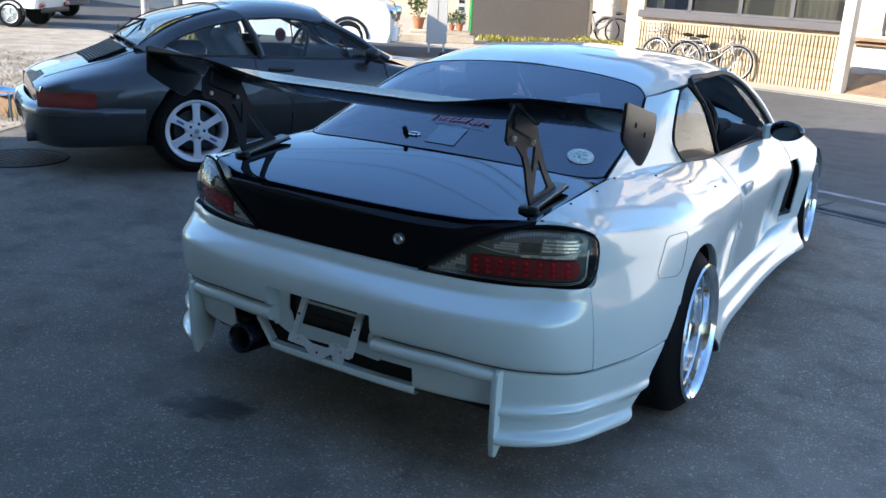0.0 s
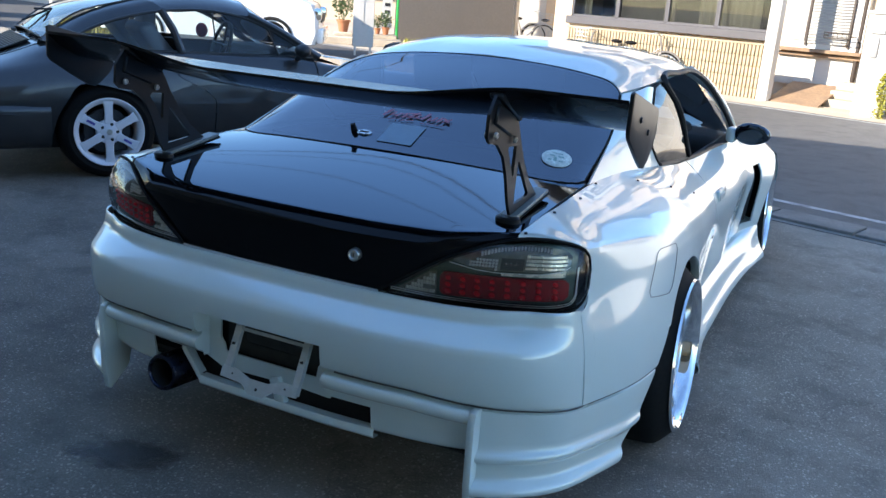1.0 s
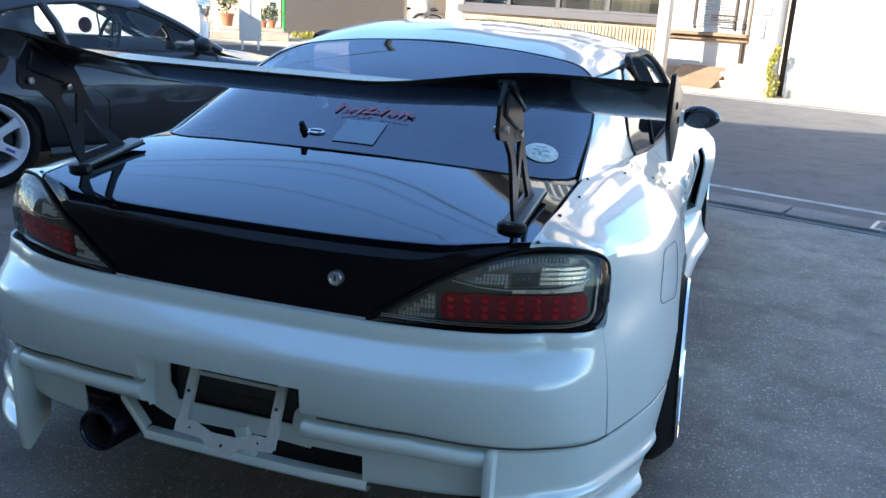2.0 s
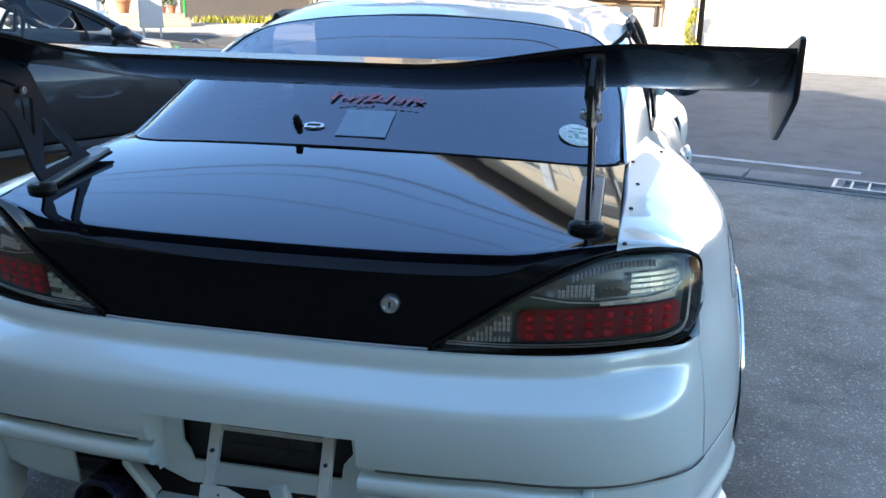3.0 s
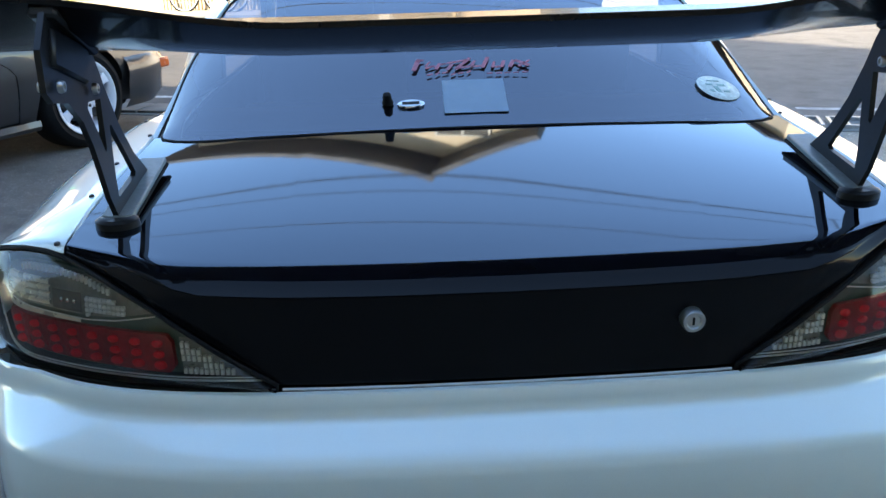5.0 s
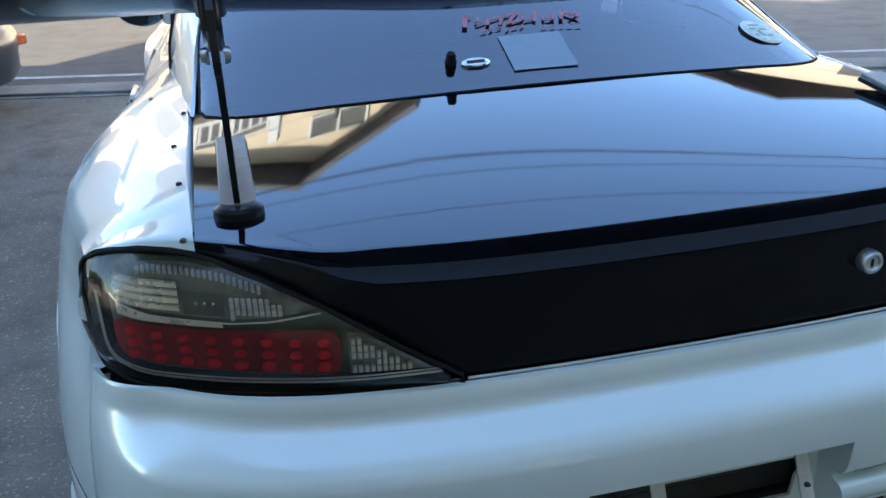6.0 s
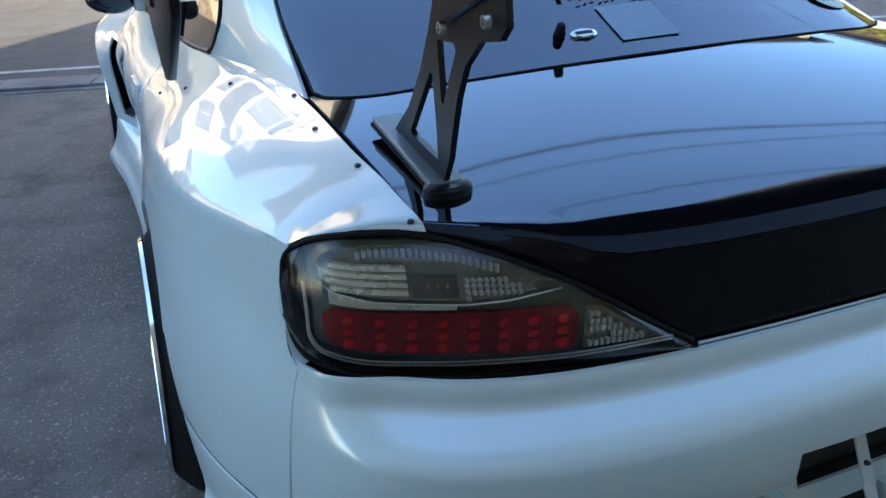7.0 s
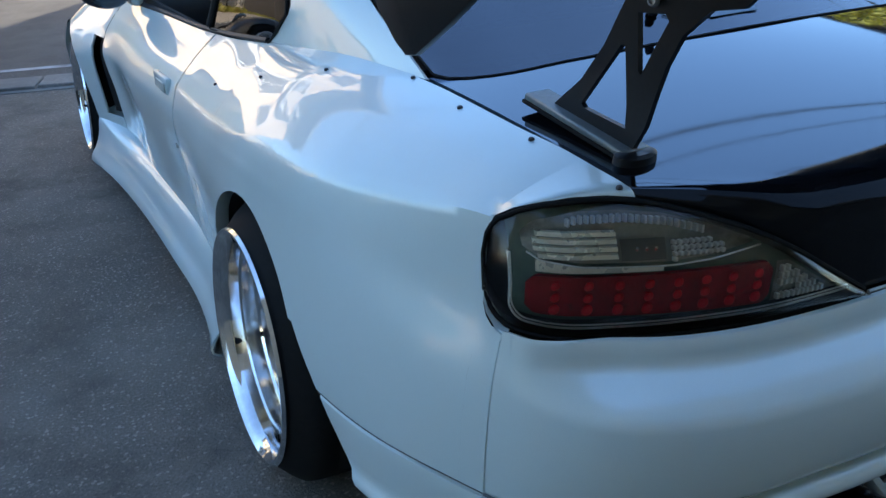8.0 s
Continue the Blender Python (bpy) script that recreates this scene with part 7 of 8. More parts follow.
def overhead():
    for u in (-24.0, 26.0):
        p = thing("utility_pole", at_street(u, 7.0), "grey concrete utility pole with cross-arm", "utility pole", "utility poles")
        bm = B()
        tube(bm, [(0, 0, 0), (0, 0, 10.5)], [0.17, 0.12], 14)
        part("shaft", bm, "concrete", p)
        bm = B()
        box(bm, (0, 0, 9.6), (0.09, 1.8, 0.09))
        box(bm, (0, 0, 8.2), (0.09, 1.2, 0.09))
        part("cross_arm", bm, "galv", p)
    for k, (v, z, r) in enumerate(((6.2, 9.66, 0.014), (7.8, 9.66, 0.014), (6.5, 8.26, 0.024))):
        bm = B()
        pts = []
        for u in np.linspace(-24, 26, 40):
            f = (u + 24) / 50
            pts.append(street(u, v, z - 0.55 * 4 * f * (1 - f) * (1 + 0.2 * (k % 2))))
        tube(bm, pts, r, 6)
        tagged(part("overhead_cable", bm, "wire"), "black overhead cable strung along the street", "cable", "overhead cables")


far_side()
overhead()


# ---- the dark grey rear-engined coupe ----
G_ST = [
    (-1.045, [(0.56, 0.36), (0.63, 0.43), (0.64, 0.50), (0.61, 0.55), (0.57, 0.600), (0.35, 0.622), (0, 0.63)]),
    (-0.975, [(0.64, 0.30), (0.71, 0.42), (0.72, 0.52), (0.69, 0.59), (0.64, 0.645), (0.40, 0.672), (0, 0.684)]),
    (-0.84, [(0.69, 0.25), (0.775, 0.42), (0.785, 0.54), (0.755, 0.63), (0.69, 0.700), (0.44, 0.740), (0, 0.755)]),
    (-0.55, [(0.72, 0.24), (0.815, 0.43), (0.825, 0.57), (0.785, 0.69), (0.71, 0.780), (0.50, 0.842), (0, 0.865)]),
    (-0.20, [(0.74, 0.24), (0.825, 0.45), (0.835, 0.60), (0.80, 0.73), (0.735, 0.840), (0.56, 0.928), (0, 0.965)]),
    (0.20, [(0.74, 0.24), (0.825, 0.45), (0.832, 0.60), (0.79, 0.75), (0.725, 0.865), (0.66, 0.905), (0.5, 0.91)]),
    (0.60, [(0.74, 0.20), (0.80, 0.40), (0.808, 0.58), (0.785, 0.74), (0.735, 0.860), (0.675, 0.900), (0.5, 0.90)]),
    (1.20, [(0.74, 0.20), (0.79, 0.40), (0.80, 0.58), (0.78, 0.73), (0.735, 0.845), (0.675, 0.885), (0.5, 0.885)]),
    (1.78, [(0.74, 0.20), (0.79, 0.40), (0.80, 0.58), (0.78, 0.72), (0.735, 0.820), (0.66, 0.862), (0.4, 0.875)]),
    (2.02, [(0.73, 0.22), (0.80, 0.41), (0.81, 0.58), (0.785, 0.71), (0.72, 0.800), (0.56, 0.805), (0, 0.845)]),
    (2.27, [(0.72, 0.24), (0.805, 0.42), (0.815, 0.57), (0.78, 0.70), (0.69, 0.775), (0.48, 0.755), (0, 0.79)]),
    (2.65, [(0.68, 0.22), (0.765, 0.40), (0.772, 0.53), (0.735, 0.63), (0.62, 0.700), (0.40, 0.675), (0, 0.70)]),
    (2.98, [(0.62, 0.20), (0.70, 0.36), (0.705, 0.46), (0.66, 0.54), (0.54, 0.600), (0.36, 0.590), (0, 0.605)]),
    (3.14, [(0.50, 0.22), (0.58, 0.34), (0.59, 0.43), (0.55, 0.49), (0.45, 0.530), (0.30, 0.535), (0, 0.545)]),
]
G_Y = [s[0] for s in G_ST]
G_P = np.array([s[1] for s in G_ST])


def g_pt(y, s, out=0.0):
    pts = hermite(G_Y, G_P, y)
    x, z = hermite(list(range(7)), pts, s)
    return (x + out, y, z)


def g_s_at(y, z):
    lo, hi = 0.0, 4.0
    for _ in range(24):
        mid = (lo + hi) / 2
        if g_pt(y, mid)[2] < z:
            lo = mid
        else:
            hi = mid
    return (lo + hi) / 2


def g_rows(y0, y1, s_hi, n, m, sign, floor=0.0):
    ys = set(np.linspace(y0, y1, n))
    for yc in (0.0, 2.272):
        for a in np.linspace(0, math.pi, 31):
            y = yc - 0.3345 * math.cos(a)
            if y0 < y < y1:
                ys.add(y)
    rows = []
    for y in sorted(ys):
        lo = 0.0
        for yc in (0.0, 2.272):
            if abs(y - yc) < 0.335:
                lo = max(lo, g_s_at(y, 0.305 + math.sqrt(0.335 ** 2 - (y - yc) ** 2)))
        if floor:
            lo = max(lo, g_s_at(y, floor))
        rows.append([(sign * p[0], p[1], p[2]) for p in (g_pt(y, lo + (s_hi - lo) * k / (m - 1)) for k in range(m))])
    return rows


def six_spoke(parent, c, sign):
    root = new("wheel")
    root.parent = parent
    root.matrix_local = pose(*c) @ pose(0, 0, 0, 0, 90 * sign, 0)
    bm = B()
    lathe(bm, [(0.222, -0.012), (0.236, -0.006), (0.262, 0.002), (0.292, -0.012), (0.308, -0.036), (0.312, -0.06), (0.312, -0.19), (0.29, -0.22), (0.22, -0.22)], 56)
    part("tyre", bm, "rubber", root)
    bm = B()
    lathe(bm, [(0.226, -0.006), (0.230, 0.001), (0.226, 0.004), (0.218, 0.002), (0.210, -0.004), (0.196, -0.016), (0.190, -0.03), (0.190, -0.20)], 56)
    rim = part("rim", bm, "rim_white", root, "white painted six-spoke wheel rim")
    for k in range(6):
        a = 60 * k
        bm = B()
        out = [(0.055, -0.030), (0.11, -0.025), (0.170, -0.027), (0.206, -0.038), (0.206, 0.038), (0.170, 0.027), (0.11, 0.025), (0.055, 0.030)]
        plate(bm, out, [], 0.024, pose(0, 0, -0.030, 0, 0, a))
        bmesh.ops.bevel(bm, geom=[e for e in bm.edges if e.calc_face_angle(0) > 1.0], offset=0.004, segments=1, affect="EDGES", profile=0.5)
        sp = part("spoke", bm, "rim_white", rim)
        if k in (1, 4):
            bm = B()
            box(bm, (0.135, 0.0, -0.0045), (0.058, 0.016, 0.002), 0, pose(0, 0, 0, 0, 0, a))
            part("spoke_mark", bm, "purple_ink", sp, "small blue lettering worn to a bar")
    bm = B()
    lathe(bm, [(0, -0.003), (0.022, -0.003), (0.030, -0.007), (0.072, -0.009), (0.082, -0.016), (0.082, -0.05), (0, -0.05)], 30)
    hub = part("hub", bm, "rim_white", rim)
    for k in range(5):
        a = math.radians(72 * k + 18)
        bm = B()
        lathe(bm, [(0, 0.006), (0.010, 0.005), (0.012, 0.0)], 10, pose(0.054 * math.cos(a), 0.054 * math.sin(a), -0.010))
        part("wheel_nut", bm, "trim", hub)
    bm = B()
    lathe(bm, [(0, 0.004), (0.019, 0.003), (0.021, 0)], 18, pose(0, 0, -0.004))
    part("hub_cap", bm, "steel", hub)
    bm = B()
    lathe(bm, [(0, -0.07), (0.150, -0.07), (0.150, -0.10), (0, -0.10)], 32)
    disc = part("brake_disc", bm, "rim_shade", root)
    bm = B()
    box(bm, (0.10, 0.06, -0.075), (0.07, 0.13, 0.06), 0.01)
    part("caliper", bm, "rim_shade", disc)
    bm = B()
    lathe(bm, [(0.19, -0.19), (0.0, -0.20)], 24)
    part("wheel_back", bm, "void", root)


def grey_coupe():
    g = thing("grey_coupe", pose(-3.915, 2.03, 0, 0, 0, -30), "dark grey rear-engined sports coupe with white six-spoke wheels", "car")
    for sign in (1, -1):
        bm = B()
        sheet(bm, g_rows(-1.042, 0.735, 5.0, 30, 20, sign))
        lip = []
        for a in np.linspace(0.1, math.pi - 0.1, 24):
            y = -0.3345 * math.cos(a)
            p = g_pt(y, g_s_at(y, 0.305 + math.sqrt(0.335 ** 2 - y * y)))
            lip.append([(sign * p[0], p[1], p[2]), (sign * (p[0] + 0.006), p[1], p[2] + 0.012), (sign * (p[0] - 0.06), p[1], p[2])])
        sheet(bm, [[q[0], q[2]] for q in lip])
        part("rear_wing_panel", bm, "grey_metal", g)
        bm = B()
        sheet(bm, g_rows(0.742, 1.80, 5.0, 12, 18, sign, 0.24))
        door = part("door", bm, "grey_metal", g)
        bm = B()
        p = g_pt(0.92, 3.55)
        box(bm, (sign * (p[0] + 0.012), 0.93, p[2]), (0.024, 0.20, 0.032), 0.010, None, 2)
        part("handle", bm, "trim", door, "black door handle")
        bm = B()
        sheet(bm, g_rows(1.808, 2.98, 5.0, 22, 20, sign))
        part("front_wing_panel", bm, "grey_metal", g)
        # sill
        bm = B()
        sheet(bm, [[(sign * x, y, z) for x, z in ((0.72, 0.17), (0.775, 0.175), (0.792, 0.20), (0.785, 0.235))] for y in np.linspace(0.36, 1.92, 8)])
        thick(bm, 0.01)
        part("sill", bm, "grey_metal", g)
        # side glass
        top = curve([(0.668, -0.03, 0.925), (0.632, 0.18, 1.022), (0.592, 0.42, 1.105), (0.562, 0.72, 1.165), (0.553, 1.05, 1.178), (0.566, 1.30, 1.140), (0.612, 1.55, 1.035), (0.668, 1.80, 0.885)], 40)
        belt = lambda y: (0.680 + 0.0 * y, y, 0.908 - 0.02 * max(0, y - 0.2))
        def strip(y0, y1):
            rows = []
            for t in top:
                if y0 <= t[1] <= y1:
                    b = belt(t[1])
                    rows.append([tuple(np.array(b) * (1 - f) + np.array(t) * f + np.array((0.012 * math.sin(math.pi * f), 0, 0))) for f in np.linspace(0, 1, 6)])
            return mirrored(rows, sign)
        for a, b, nm in ((-0.03, 0.72, "rear_side_window"), (0.74, 1.50, "door_window"), (1.50, 1.80, "quarter_light")):
            bm = B()
            sheet(bm, strip(a, b))
            part(nm, bm, "clear_glass", g)
        bm = B()
        tube(bm, [(sign * p[0], p[1], p[2]) for p in top], 0.011, 6)
        tube(bm, [(sign * belt(y)[0], y, belt(y)[2]) for y in np.linspace(-0.03, 1.80, 16)], 0.010, 6)
        part("window_trim", bm, "trim", g)
        bm = B()
        tube(bm, [(sign * 0.690, 0.80, 0.900), (sign * 0.645, 0.76, 1.04), (sign * 0.570, 0.70, 1.165)], 0.028, 8)
        part("centre_pillar", bm, "grey_metal", g)
        bm = B()
        tube(bm, [(sign * 0.690, 1.52, 0.885), (sign * 0.650, 1.50, 0.97), (sign * 0.605, 1.47, 1.07)], 0.008, 6)
        part("window_bar", bm, "trim", g)
        # rear pillar
        bm = B()
        a = [(0.545, -0.26, 0.955), (0.500, 0.06, 1.075), (0.455, 0.36, 1.180), (0.435, 0.56, 1.232)]
        b = [(0.625, -0.17, 0.925), (0.575, 0.14, 1.075), (0.530, 0.42, 1.170), (0.500, 0.66, 1.218)]
        c = [(0.672, -0.06, 0.917), (0.636, 0.17, 1.024), (0.596, 0.41, 1.108), (0.564, 0.72, 1.170)]
        sheet(bm, mirrored(loft([a, b, c], 10, 14), sign))
        thick(bm, 0.01)
        part("rear_pillar", bm, "grey_metal", g)
        # lower closing strip from pillar to wing
        bm = B()
        rows = []
        for y in np.linspace(-0.30, 0.735, 14):
            p = g_pt(y, 5.0)
            q = (0.672, max(y, -0.06), 0.915 - 0.012 * max(0, y)) if y > -0.06 else (0.545 + (0.672 - 0.545) * (y + 0.30) / 0.24, y, 0.945 - 0.03 * (y + 0.30) / 0.24)
            rows.append([(p[0], p[1], p[2]), (q[0], q[1], q[2])])
        sheet(bm, mirrored(rows, sign))
        part("shoulder", bm, "grey_metal", g)
        bm = B()
        tube(bm, [(sign * q[0], q[1], q[2]) for q in curve([(0.560, 1.33, 1.165), (0.615, 1.58, 1.050), (0.672, 1.85, 0.880)], 12)], 0.026, 8)
        part("front_pillar", bm, "grey_metal", g)
        # mirror
        bm = B()
        ball(bm, (sign * 0.815, 1.66, 0.935), 1.0, 18, (0.070, 0.060, 0.050))
        mir = part("door_mirror", bm, "trim", g)
        bm = B()
        tube(bm, [(sign * 0.72, 1.66, 0.872), (sign * 0.80, 1.65, 0.905)], 0.022, 8)
        part("stalk", bm, "trim", mir)
        # lights
        bm = B()
        rows = []
        for y in np.linspace(-1.044, -0.68, 11):
            yy = max(y, -1.04)
            rows.append([(sign * (g_pt(yy, g_s_at(yy, z))[0] + 0.010), y, z) for z in (0.492, 0.525, 0.56, 0.592)])
        sheet(bm, rows)
        thick(bm, 0.008)
        part("tail_light", bm, "grey_coupe_red", g, "dark red wraparound tail light")
        bm = B()
        box(bm, (sign * 0.655, 3.045, 0.415), (0.11, 0.10, 0.065), 0.012, pose(0, 0, 0))
        part("turn_signal", bm, "amber", g, "orange turn signal")
        bm = B()
        lathe(bm, [(0, 0.02), (0.07, 0.014), (0.09, 0.0), (0.09, -0.06)], 24, pose(sign * 0.60, 2.86, 0.655, -62))
        part("headlight", bm, "lens", g)
    # rear light bar, engine lid and grille
    bm = B()
    rows = [[(x, -1.062 + 0.03 * (abs(x) / 0.63) ** 3 + max(0.0, z - 0.58) * 0.5, z) for z in (0.494, 0.545, 0.592, 0.628)] for x in np.linspace(-0.64, 0.64, 17)]
    sheet(bm, rows)
    thick(bm, 0.01)
    part("rear_reflector", bm, "grey_coupe_red", g, "dark red rear reflector band")
    bm = B()
    rows = []
    for y in np.linspace(-1.043, -0.24, 18):
        r = [g_pt(y, s) for s in np.linspace(6.0, 5.0, 10)]
        rows.append([(-p[0], p[1], p[2]) for p in r[::-1]] + [(p[0], p[1], p[2]) for p in r[1:]])
    sheet(bm, rows)
    lid = part("engine_lid", bm, "grey_metal", g)
    bm = B()
    out = [(-0.34, -0.66), (0.34, -0.66), (0.40, -0.34), (-0.40, -0.34)]
    zz = lambda y: g_pt(y, 6.0)[2] + 0.003
    vs = [bm.verts.new((x, y, zz(y) - 0.012 * (abs(x) > 0.3))) for x, y in out]
    bm.faces.new(vs)
    thick(bm, 0.008)
    grille = part("grille", bm, "void", lid, "black engine grille")
    for k in range(14):
        y = -0.645 + 0.022 * k
        bm = B()
        box(bm, (0, y, zz(y) + 0.003), (0.68 + 0.008 * k, 0.008, 0.008))
        part("slat", bm, "trim", grille)
    for sign in (1, -1):
        bm = B()
        tube(bm, [(sign * (g_pt(y, 5.0)[0] - 0.02), y, g_pt(y, 5.05)[2] + 0.001) for y in np.linspace(-0.97, -0.28, 14)], 0.003, 5)
        part("lid_joint", bm, "void", lid)
    # rear bumper
    bm = B()
    prof = [(-0.030, 0.503), (0.004, 0.499), (0.026, 0.490), (0.038, 0.475), (0.042, 0.455), (0.042, 0.42), (0.038, 0.37), (0.030, 0.31), (0.014, 0.255), (-0.03, 0.210), (-0.12, 0.195)]
    pl = curve([(-0.80, -0.36, 0), (-0.795, -0.70, 0), (-0.74, -0.93, 0), (-0.55, -1.055, 0), (-0.25, -1.10, 0), (0, -1.11, 0), (0.25, -1.10, 0), (0.55, -1.055, 0), (0.74, -0.93, 0), (0.795, -0.70, 0), (0.80, -0.36, 0)], 50)
    pl = [(p[0], p[1]) for p in pl]
    nn = plan_normals(pl)
    sheet(bm, [[(x + nx * o, y + ny * o, z) for o, z in prof] for (x, y), (nx, ny) in zip(pl, nn)])
    rb = part("rear_bumper", bm, "grey_metal", g)
    bm = B()
    tube(bm, [(x + nx * 0.043, y + ny * 0.043, 0.440) for (x, y), (nx, ny) in zip(pl, nn)][4:-4], 0.0045, 6)
    part("rubbing_strip", bm, "trim", rb)
    bm = B()
    box(bm, (0.0, -1.185, 0.40), (0.34, 0.008, 0.17), 0.003)
    part("number_plate", bm, "paper", rb, "pale blank number plate")
    for sx in (-0.52, 0.52):
        bm = B()
        lathe(bm, [(0.028, -0.2), (0.028, 0), (0.034, 0), (0.034, -0.2)], 16, pose(sx, -1.12, 0.26, 90))
        part("exhaust", bm, "rim_shade", g)
    # nose
    bm = B()
    rows = []
    for y in np.linspace(2.02, 3.14, 16):
        r = [g_pt(y, s) for s in np.linspace(6.0, 5.0, 10)]
        rows.append([(-p[0], p[1], p[2]) for p in r[::-1]] + [(p[0], p[1], p[2]) for p in r[1:]])
    sheet(bm, rows)
    part("front_lid", bm, "grey_metal", g)
    bm = B()
    pl = curve([(-0.772, 2.62, 0), (-0.72, 2.90, 0), (-0.58, 3.10, 0), (-0.3, 3.19, 0), (0, 3.21, 0), (0.3, 3.19, 0), (0.58, 3.10, 0), (0.72, 2.90, 0), (0.772, 2.62, 0)], 40)
    pl = [(p[0], p[1]) for p in pl][::-1]
    nn = plan_normals(pl)
    sheet(bm, [[(x + nx * o, y + ny * o, z) for o, z in ((-0.02, 0.56), (0.01, 0.50), (0.035, 0.46), (0.040, 0.40), (0.025, 0.34), (0.015, 0.24), (-0.03, 0.18))] for (x, y), (nx, ny) in zip(pl, nn)])
    part("front_bumper", bm, "grey_metal", g)
    # roof, rear window, windscreen
    bm = B()
    secs = []
    for y, z, ex, ez in ((0.56, 1.248, 0.440, 1.230), (0.75, 1.283, 0.555, 1.172), (1.0, 1.300, 0.552, 1.182), (1.2, 1.294, 0.556, 1.168), (1.36, 1.268, 0.560, 1.150)):
        half = [(0, y, z), (ex * 0.4, y, z - 0.012), (ex * 0.75, y, z - (z - ez) * 0.42), (ex * 0.94, y, z - (z - ez) * 0.80), (ex, y, ez)]
        secs.append([(-a, b, c) for a, b, c in half[:0:-1]] + half)
    sheet(bm, loft(secs, 16, 26))
    thick(bm, 0.012)
    part("roof", bm, "grey_metal", g)
    bm = B()
    low = [(-0.54, -0.25, 0.958), (-0.3, -0.285, 0.975), (0, -0.30, 0.982), (0.3, -0.285, 0.975), (0.54, -0.25, 0.958)]
    top = [(-0.435, 0.555, 1.232), (-0.25, 0.575, 1.245), (0, 0.58, 1.250), (0.25, 0.575, 1.245), (0.435, 0.555, 1.232)]
    mid = [tuple((np.array(a) + np.array(b)) / 2 + np.array((0, -0.02, 0.028))) for a, b in zip(low, top)]
    rr = loft([low, mid, top], 10, 20)
    sheet(bm, rr)
    rw = part("rear_window", bm, "clear_glass", g)
    bm = B()
    ed = rr[0] + [r[-1] for r in rr[1:]] + rr[-1][-2::-1] + [r[0] for r in rr[-2:0:-1]]
    tube(bm, ed, 0.006, 6, close=True)
    part("window_seal", bm, "trim", rw)
    bm = B()
    tube(bm, [(0.05, -0.31, 1.0), (-0.03, -0.30, 1.03), (0.02, 0.0, 1.11)], 0.008, 6)
    box(bm, (0.0, 0.02, 1.115), (0.02, 0.36, 0.014), 0.003, Matrix.Translation((0, 0, 0)))
    part("rear_wiper", bm, "trim", rw)
    bm = B()
    t = [(-0.555, 1.34, 1.155), (-0.3, 1.385, 1.235), (0, 1.40, 1.258), (0.3, 1.385, 1.235), (0.555, 1.34, 1.155)]
    b = [(-0.665, 1.86, 0.868), (-0.35, 1.99, 0.872), (0, 2.03, 0.875), (0.35, 1.99, 0.872), (0.665, 1.86, 0.868)]
    sheet(bm, loft([t, b], 6, 14))
    part("windscreen", bm, "clear_glass", g)
    # inside
    bm = B()
    box(bm, (0, 1.0, 0.25), (1.36, 3.4, 0.12), 0.02)
    box(bm, (0, -0.45, 0.50), (1.10, 0.9, 0.35), 0.05)
    box(bm, (0, 2.5, 0.42), (1.05, 0.9, 0.30), 0.05)
    part("floor_pan", bm, "void", g)
    bm = B()
    box(bm, (0, 0.14, 0.72), (1.24, 0.5, 0.30), 0.06, None, 2)
    part("rear_shelf", bm, "seat_grey", g)
    for x in (-0.36, 0.36):
        bm = B()
        box(bm, (x, 1.05, 0.46), (0.48, 0.50, 0.16), 0.05, None, 3)
        box(bm, (x, 0.72, 0.78), (0.44, 0.13, 0.62), 0.05, Matrix.Translation((x, 0.72, 0.5)) @ pose(0, 0, 0, 12) @ Matrix.Translation((-x, -0.72, -0.5)), 3)
        seat = part("seat", bm, "seat_grey", g)
        bm = B()
        box(bm, (x, 0.645, 1.09), (0.24, 0.10, 0.16), 0.04, None, 3)
        part("headrest", bm, "seat_grey", seat)
    bm = B()
    box(bm, (0, 1.72, 0.80), (1.26, 0.30, 0.18), 0.05, None, 3)
    part("dashboard", bm, "dash", g)
    bm = B()
    m = pose(-0.36, 1.46, 0.88, 72)
    tube(bm, [m @ Vector((0.185 * math.cos(a), 0.185 * math.sin(a), 0)) for a in np.linspace(0, 2 * math.pi, 28)[:-1]], 0.015, 8, close=True)
    for a in (0, 90, 180, 270):
        tube(bm, [m @ Vector((0, 0, -0.02)), m @ Vector((0.18 * math.cos(radians(a)), 0.18 * math.sin(radians(a)), 0))], 0.012, 6)
    part("steering_wheel", bm, "trim", g)
    bm = B()
    ball(bm, (-0.50, 1.34, 0.98), 0.06, 14, (1.0, 0.8, 1.0))
    part("red_cushion", bm, "red_cloth", g, "round red cushion on the far seat")
    # settle the cabin: low belt, short greenhouse set well back
    step = lambda v, a, b: (lambda w: w * w * (3 - 2 * w))(min(1.0, max(0.0, (v - a) / (b - a))))
    for ob in g.children_recursive:
        for v in ob.data.vertices:
            k = step(v.co.z, 0.50, 0.74)
            v.co.y -= 0.27 * k * step(v.co.y, -0.60, 0.28) * (1 - step(v.co.y, 1.75, 2.5))
            v.co.z -= 0.062 * step(v.co.z, 0.58, 0.86)
    for sx in (1, -1):
        six_spoke(g, (sx * 0.815, 0.0, 0.308), sx)
        six_spoke(g, (sx * 0.795, 2.272, 0.308), sx)


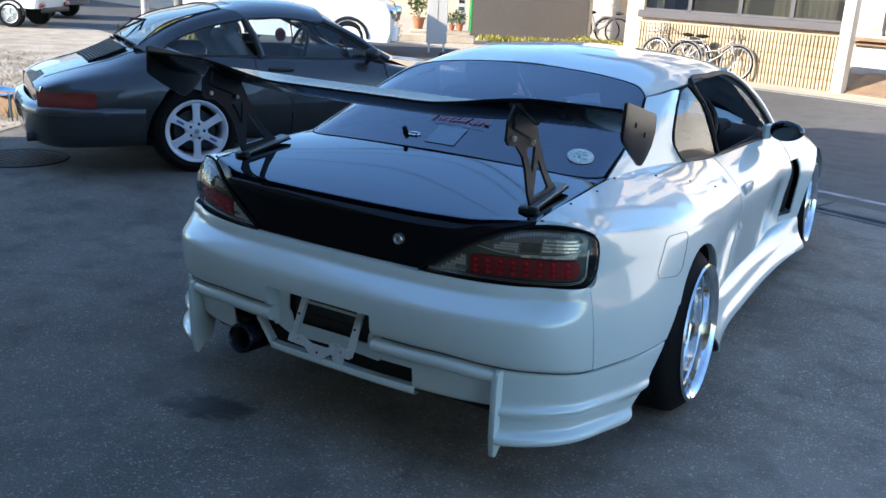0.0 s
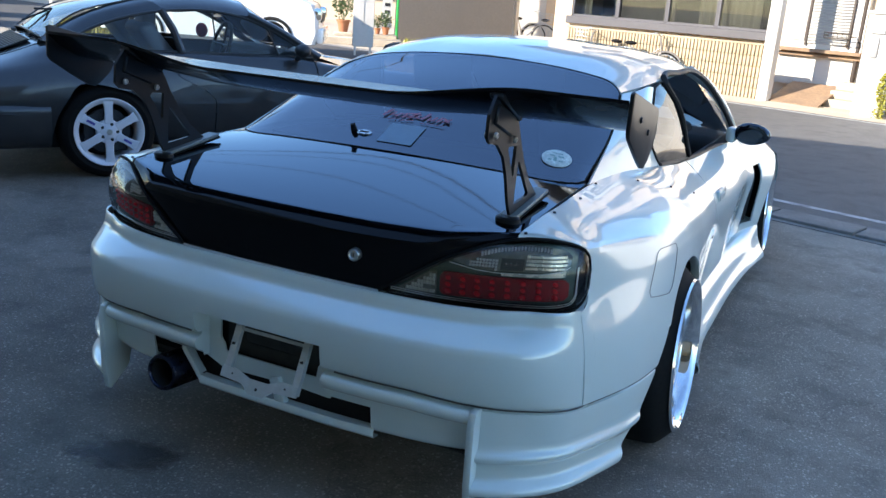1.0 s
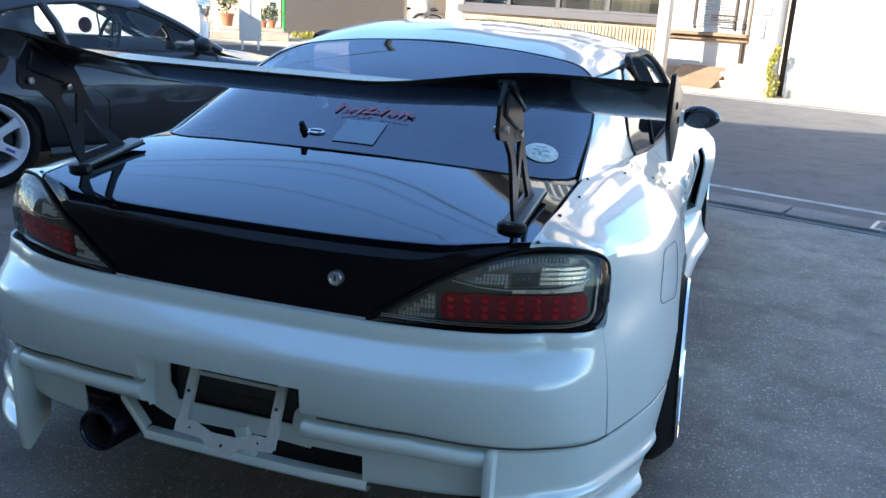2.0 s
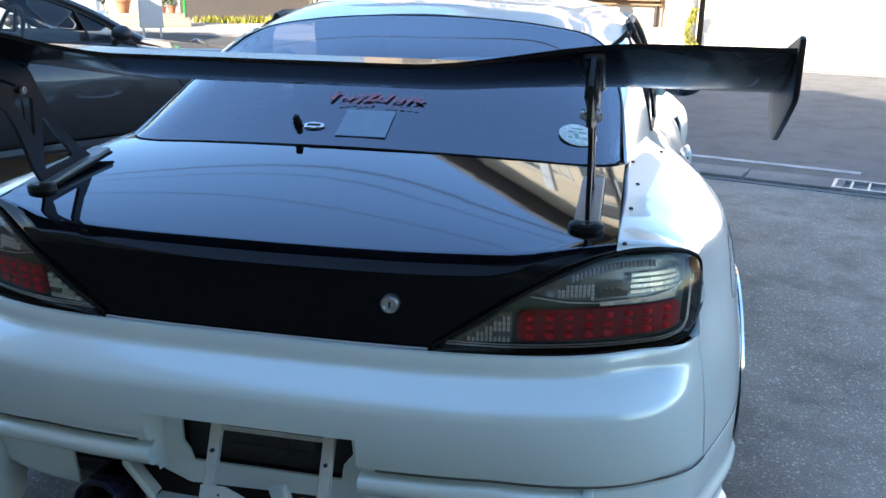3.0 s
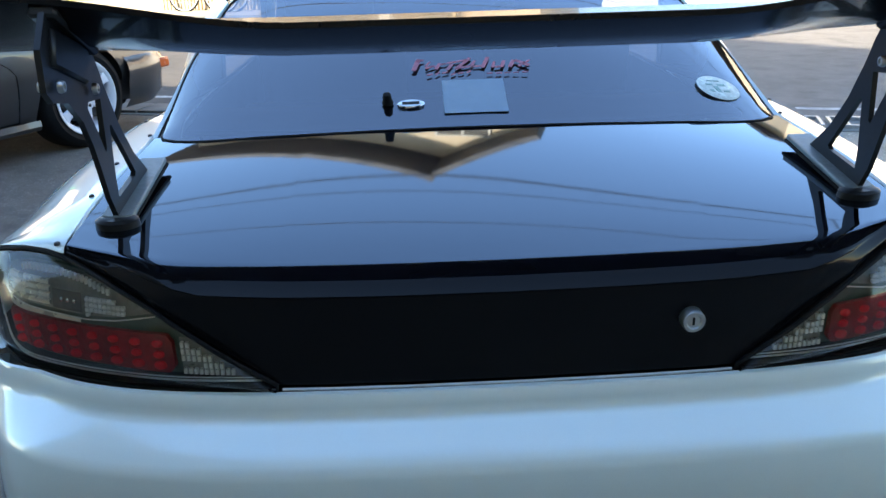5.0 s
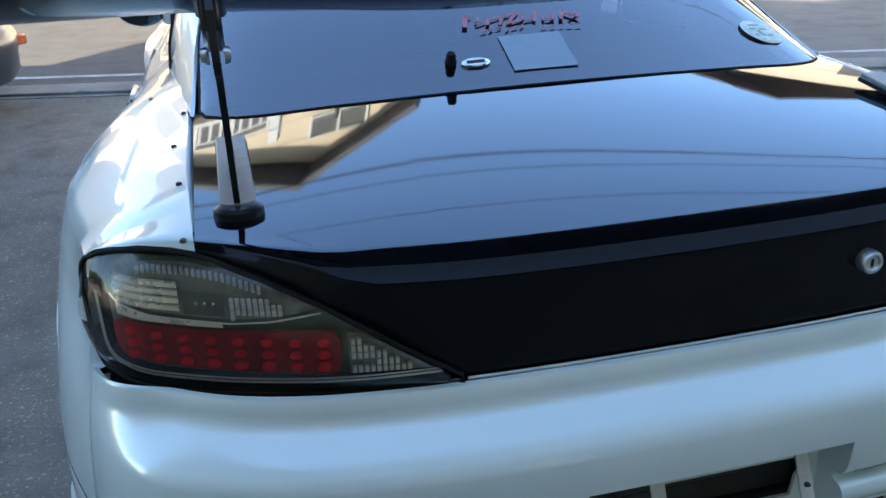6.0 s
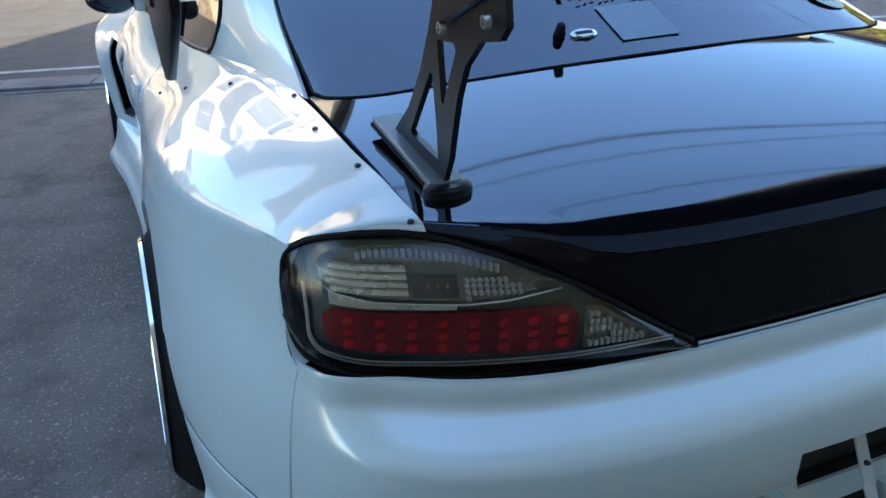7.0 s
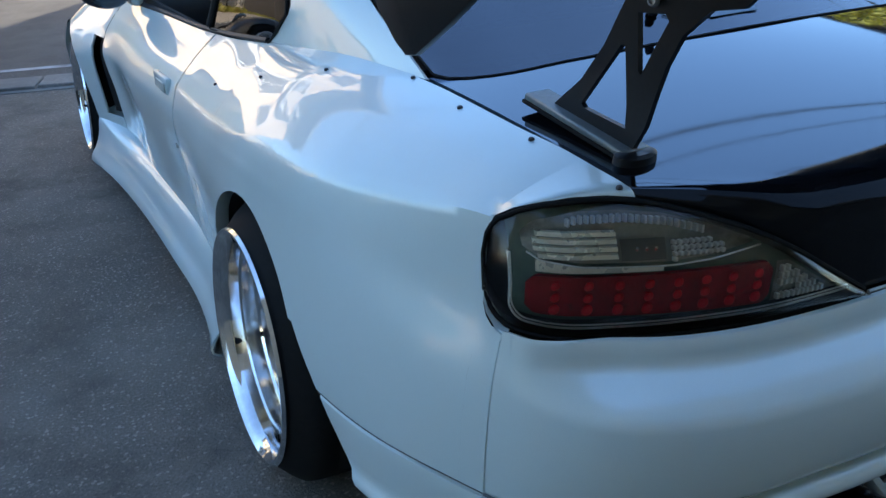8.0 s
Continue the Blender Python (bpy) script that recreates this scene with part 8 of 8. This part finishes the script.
def plain_wheel(parent, c, sign, r=0.31, mat="steel"):
    root = new("wheel")
    root.parent = parent
    root.matrix_local = pose(*c) @ pose(0, 0, 0, 0, 90 * sign, 0)
    bm = B()
    lathe(bm, [(r * 0.66, 0), (r * 0.8, 0.012), (r * 0.96, 0.0), (r, -0.03), (r, -0.15), (r * 0.9, -0.18), (0, -0.18)], 32)
    part("tyre", bm, "rubber", root)
    bm = B()
    lathe(bm, [(0, 0.0), (r * 0.15, 0.004), (r * 0.2, -0.02), (r * 0.58, -0.03), (r * 0.62, 0.0), (r * 0.67, 0.004), (r * 0.67, -0.02)], 28)
    rim = part("rim", bm, mat, root)
    for k in range(5):
        bm = B()
        box(bm, (r * 0.38, 0, -0.012), (r * 0.45, r * 0.13, 0.02), 0.004, pose(0, 0, 0, 0, 0, 72 * k))
        part("spoke", bm, mat, rim)


def box_car(name, m, label, category, prof, width, paint, glass_bits, wheels, r, lamps, grille=None):
    """A parked vehicle from its side outline (length, height), crowned across its width."""
    v = thing(name, m, label, category)
    bm = B()
    half = width / 2
    rows = []
    for f, sc in ((-1.0, 0.955), (-0.93, 0.99), (-0.6, 1.0), (0, 1.006), (0.6, 1.0), (0.93, 0.99), (1.0, 0.955)):
        cy = sum(p[0] for p in prof) / len(prof)
        row = []
        for y, z in prof:
            tuck = 1.0 - 0.12 * max(0.0, (z - 0.95)) * abs(f)
            row.append((f * half * tuck, cy + (y - cy) * sc, z * (1 if z < 0.4 else (0.985 + 0.015 * (1 - abs(f))))))
        rows.append(row)
    vs = sheet(bm, rows, closed=True)
    bm.faces.new(vs[0])
    bm.faces.new(vs[-1][::-1])
    part("body", bm, paint, v, smooth=32)
    # opaque vehicle windows, the dim inside put into their colour
    for nm, pts in glass_bits:
        bm = B()
        sheet(bm, pts)
        thick(bm, 0.006)
        part(nm, bm, "room", v)
    for y in wheels:
        for s in (1, -1):
            plain_wheel(v, (s * (half - 0.005), y, r), s, r)
            bm = B()
            tube(bm, [(s * (half - 0.004), y + (r + 0.045) * math.cos(a), r + (r + 0.045) * math.sin(a)) for a in np.linspace(0, math.pi, 16)], 0.03, 6)
            part("arch", bm, "void", v)
    for nm, c, s, mat in lamps:
        bm = B()
        box(bm, c, s, min(s) * 0.25, None, 2)
        part(nm, bm, mat, v)
    return v


def vehicles():
    grey_coupe()
    # white van, nose to the street
    heading = math.degrees(math.atan2(-0.86, 0.51))
    prof = [(-3.9, 0.32), (-4.0, 0.7), (-3.98, 1.2), (-3.85, 1.78), (-3.6, 1.88), (-1.8, 1.90), (-1.35, 1.82), (-0.75, 1.32), (-0.45, 1.12), (-0.08, 0.98), (0.0, 0.80), (0.02, 0.45), (-0.05, 0.26)]
    hw = 0.845
    side = lambda s: [("side_window", [[(s * hw * 0.992, y, 1.15) for y in (-3.5, -2.5, -1.15)], [(s * hw * 0.945, y, 1.66) for y in (-3.45, -2.5, -1.45)]])]
    front = [("windscreen", [[(x, -0.68, 1.30) for x in (-0.72, 0, 0.72)], [(x * 0.92, -1.28, 1.79) for x in (-0.72, 0, 0.72)]])]
    box_car("white_van", pose(-8.42, 11.75, 0, 0, 0, heading), "white minivan parked across the lot", "van", prof, 1.69, "van_white", side(1) + side(-1) + front, (-0.85, -3.15), 0.32,
            [("headlight", (0.70, -0.055, 0.80), (0.24, 0.20, 0.22), "chrome"), ("headlight", (-0.70, -0.055, 0.80), (0.24, 0.20, 0.22), "chrome"), ("grille", (0, 0.0, 0.72), (0.9, 0.06, 0.16), "trim"),
             ("front_bumper", (0, 0.02, 0.42), (1.6, 0.12, 0.26), "van_white"), ("fog_light", (0.62, 0.06, 0.40), (0.16, 0.06, 0.09), "chrome")])
    # small white truck, its tail towards the yard
    hd = math.degrees(math.atan2(-0.86, 0.51)) + 180
    prof = [(-0.0, 0.42), (-0.05, 0.60), (-0.05, 0.98), (1.9, 0.98), (1.95, 1.70), (2.2, 1.78), (3.0, 1.74), (3.3, 1.1), (3.35, 0.40)]
    box_car("small_truck", pose(-16.35, 9.75, 0, 0, 0, hd), "small white flatbed truck parked on the gravel", "truck", prof, 1.45, "van_white",
            [("side_window", [[(0.735, y, 1.15) for y in (2.05, 3.0)], [(0.70, y, 1.60) for y in (2.1, 2.85)]])], (0.62, 2.7), 0.27,
            [("tail_light", (0.60, -0.06, 0.50), (0.20, 0.05, 0.09), "grey_coupe_red"), ("tail_light", (-0.60, -0.06, 0.50), (0.20, 0.05, 0.09), "grey_coupe_red"), ("rear_bumper", (0, -0.06, 0.38), (1.3, 0.08, 0.10), "trim")])
    prof = [(0.0, 0.35), (-0.05, 0.75), (0.15, 0.95), (0.6, 1.35), (1.0, 1.45), (2.2, 1.45), (2.8, 1.0), (3.6, 0.85), (3.75, 0.35)]
    box_car("dark_hatchback", pose(-19.0, 12.4, 0, 0, 0, hd), "dark parked hatchback with silver wheels", "car", prof, 1.6, "dark_car",
            [("side_window", [[(0.79, y, 0.98) for y in (0.7, 2.6)], [(0.72, y, 1.36) for y in (0.95, 2.2)]])], (0.6, 3.0), 0.30,
            [("tail_light", (0.66, 0.0, 0.85), (0.2, 0.1, 0.12), "grey_coupe_red")])


vehicles()
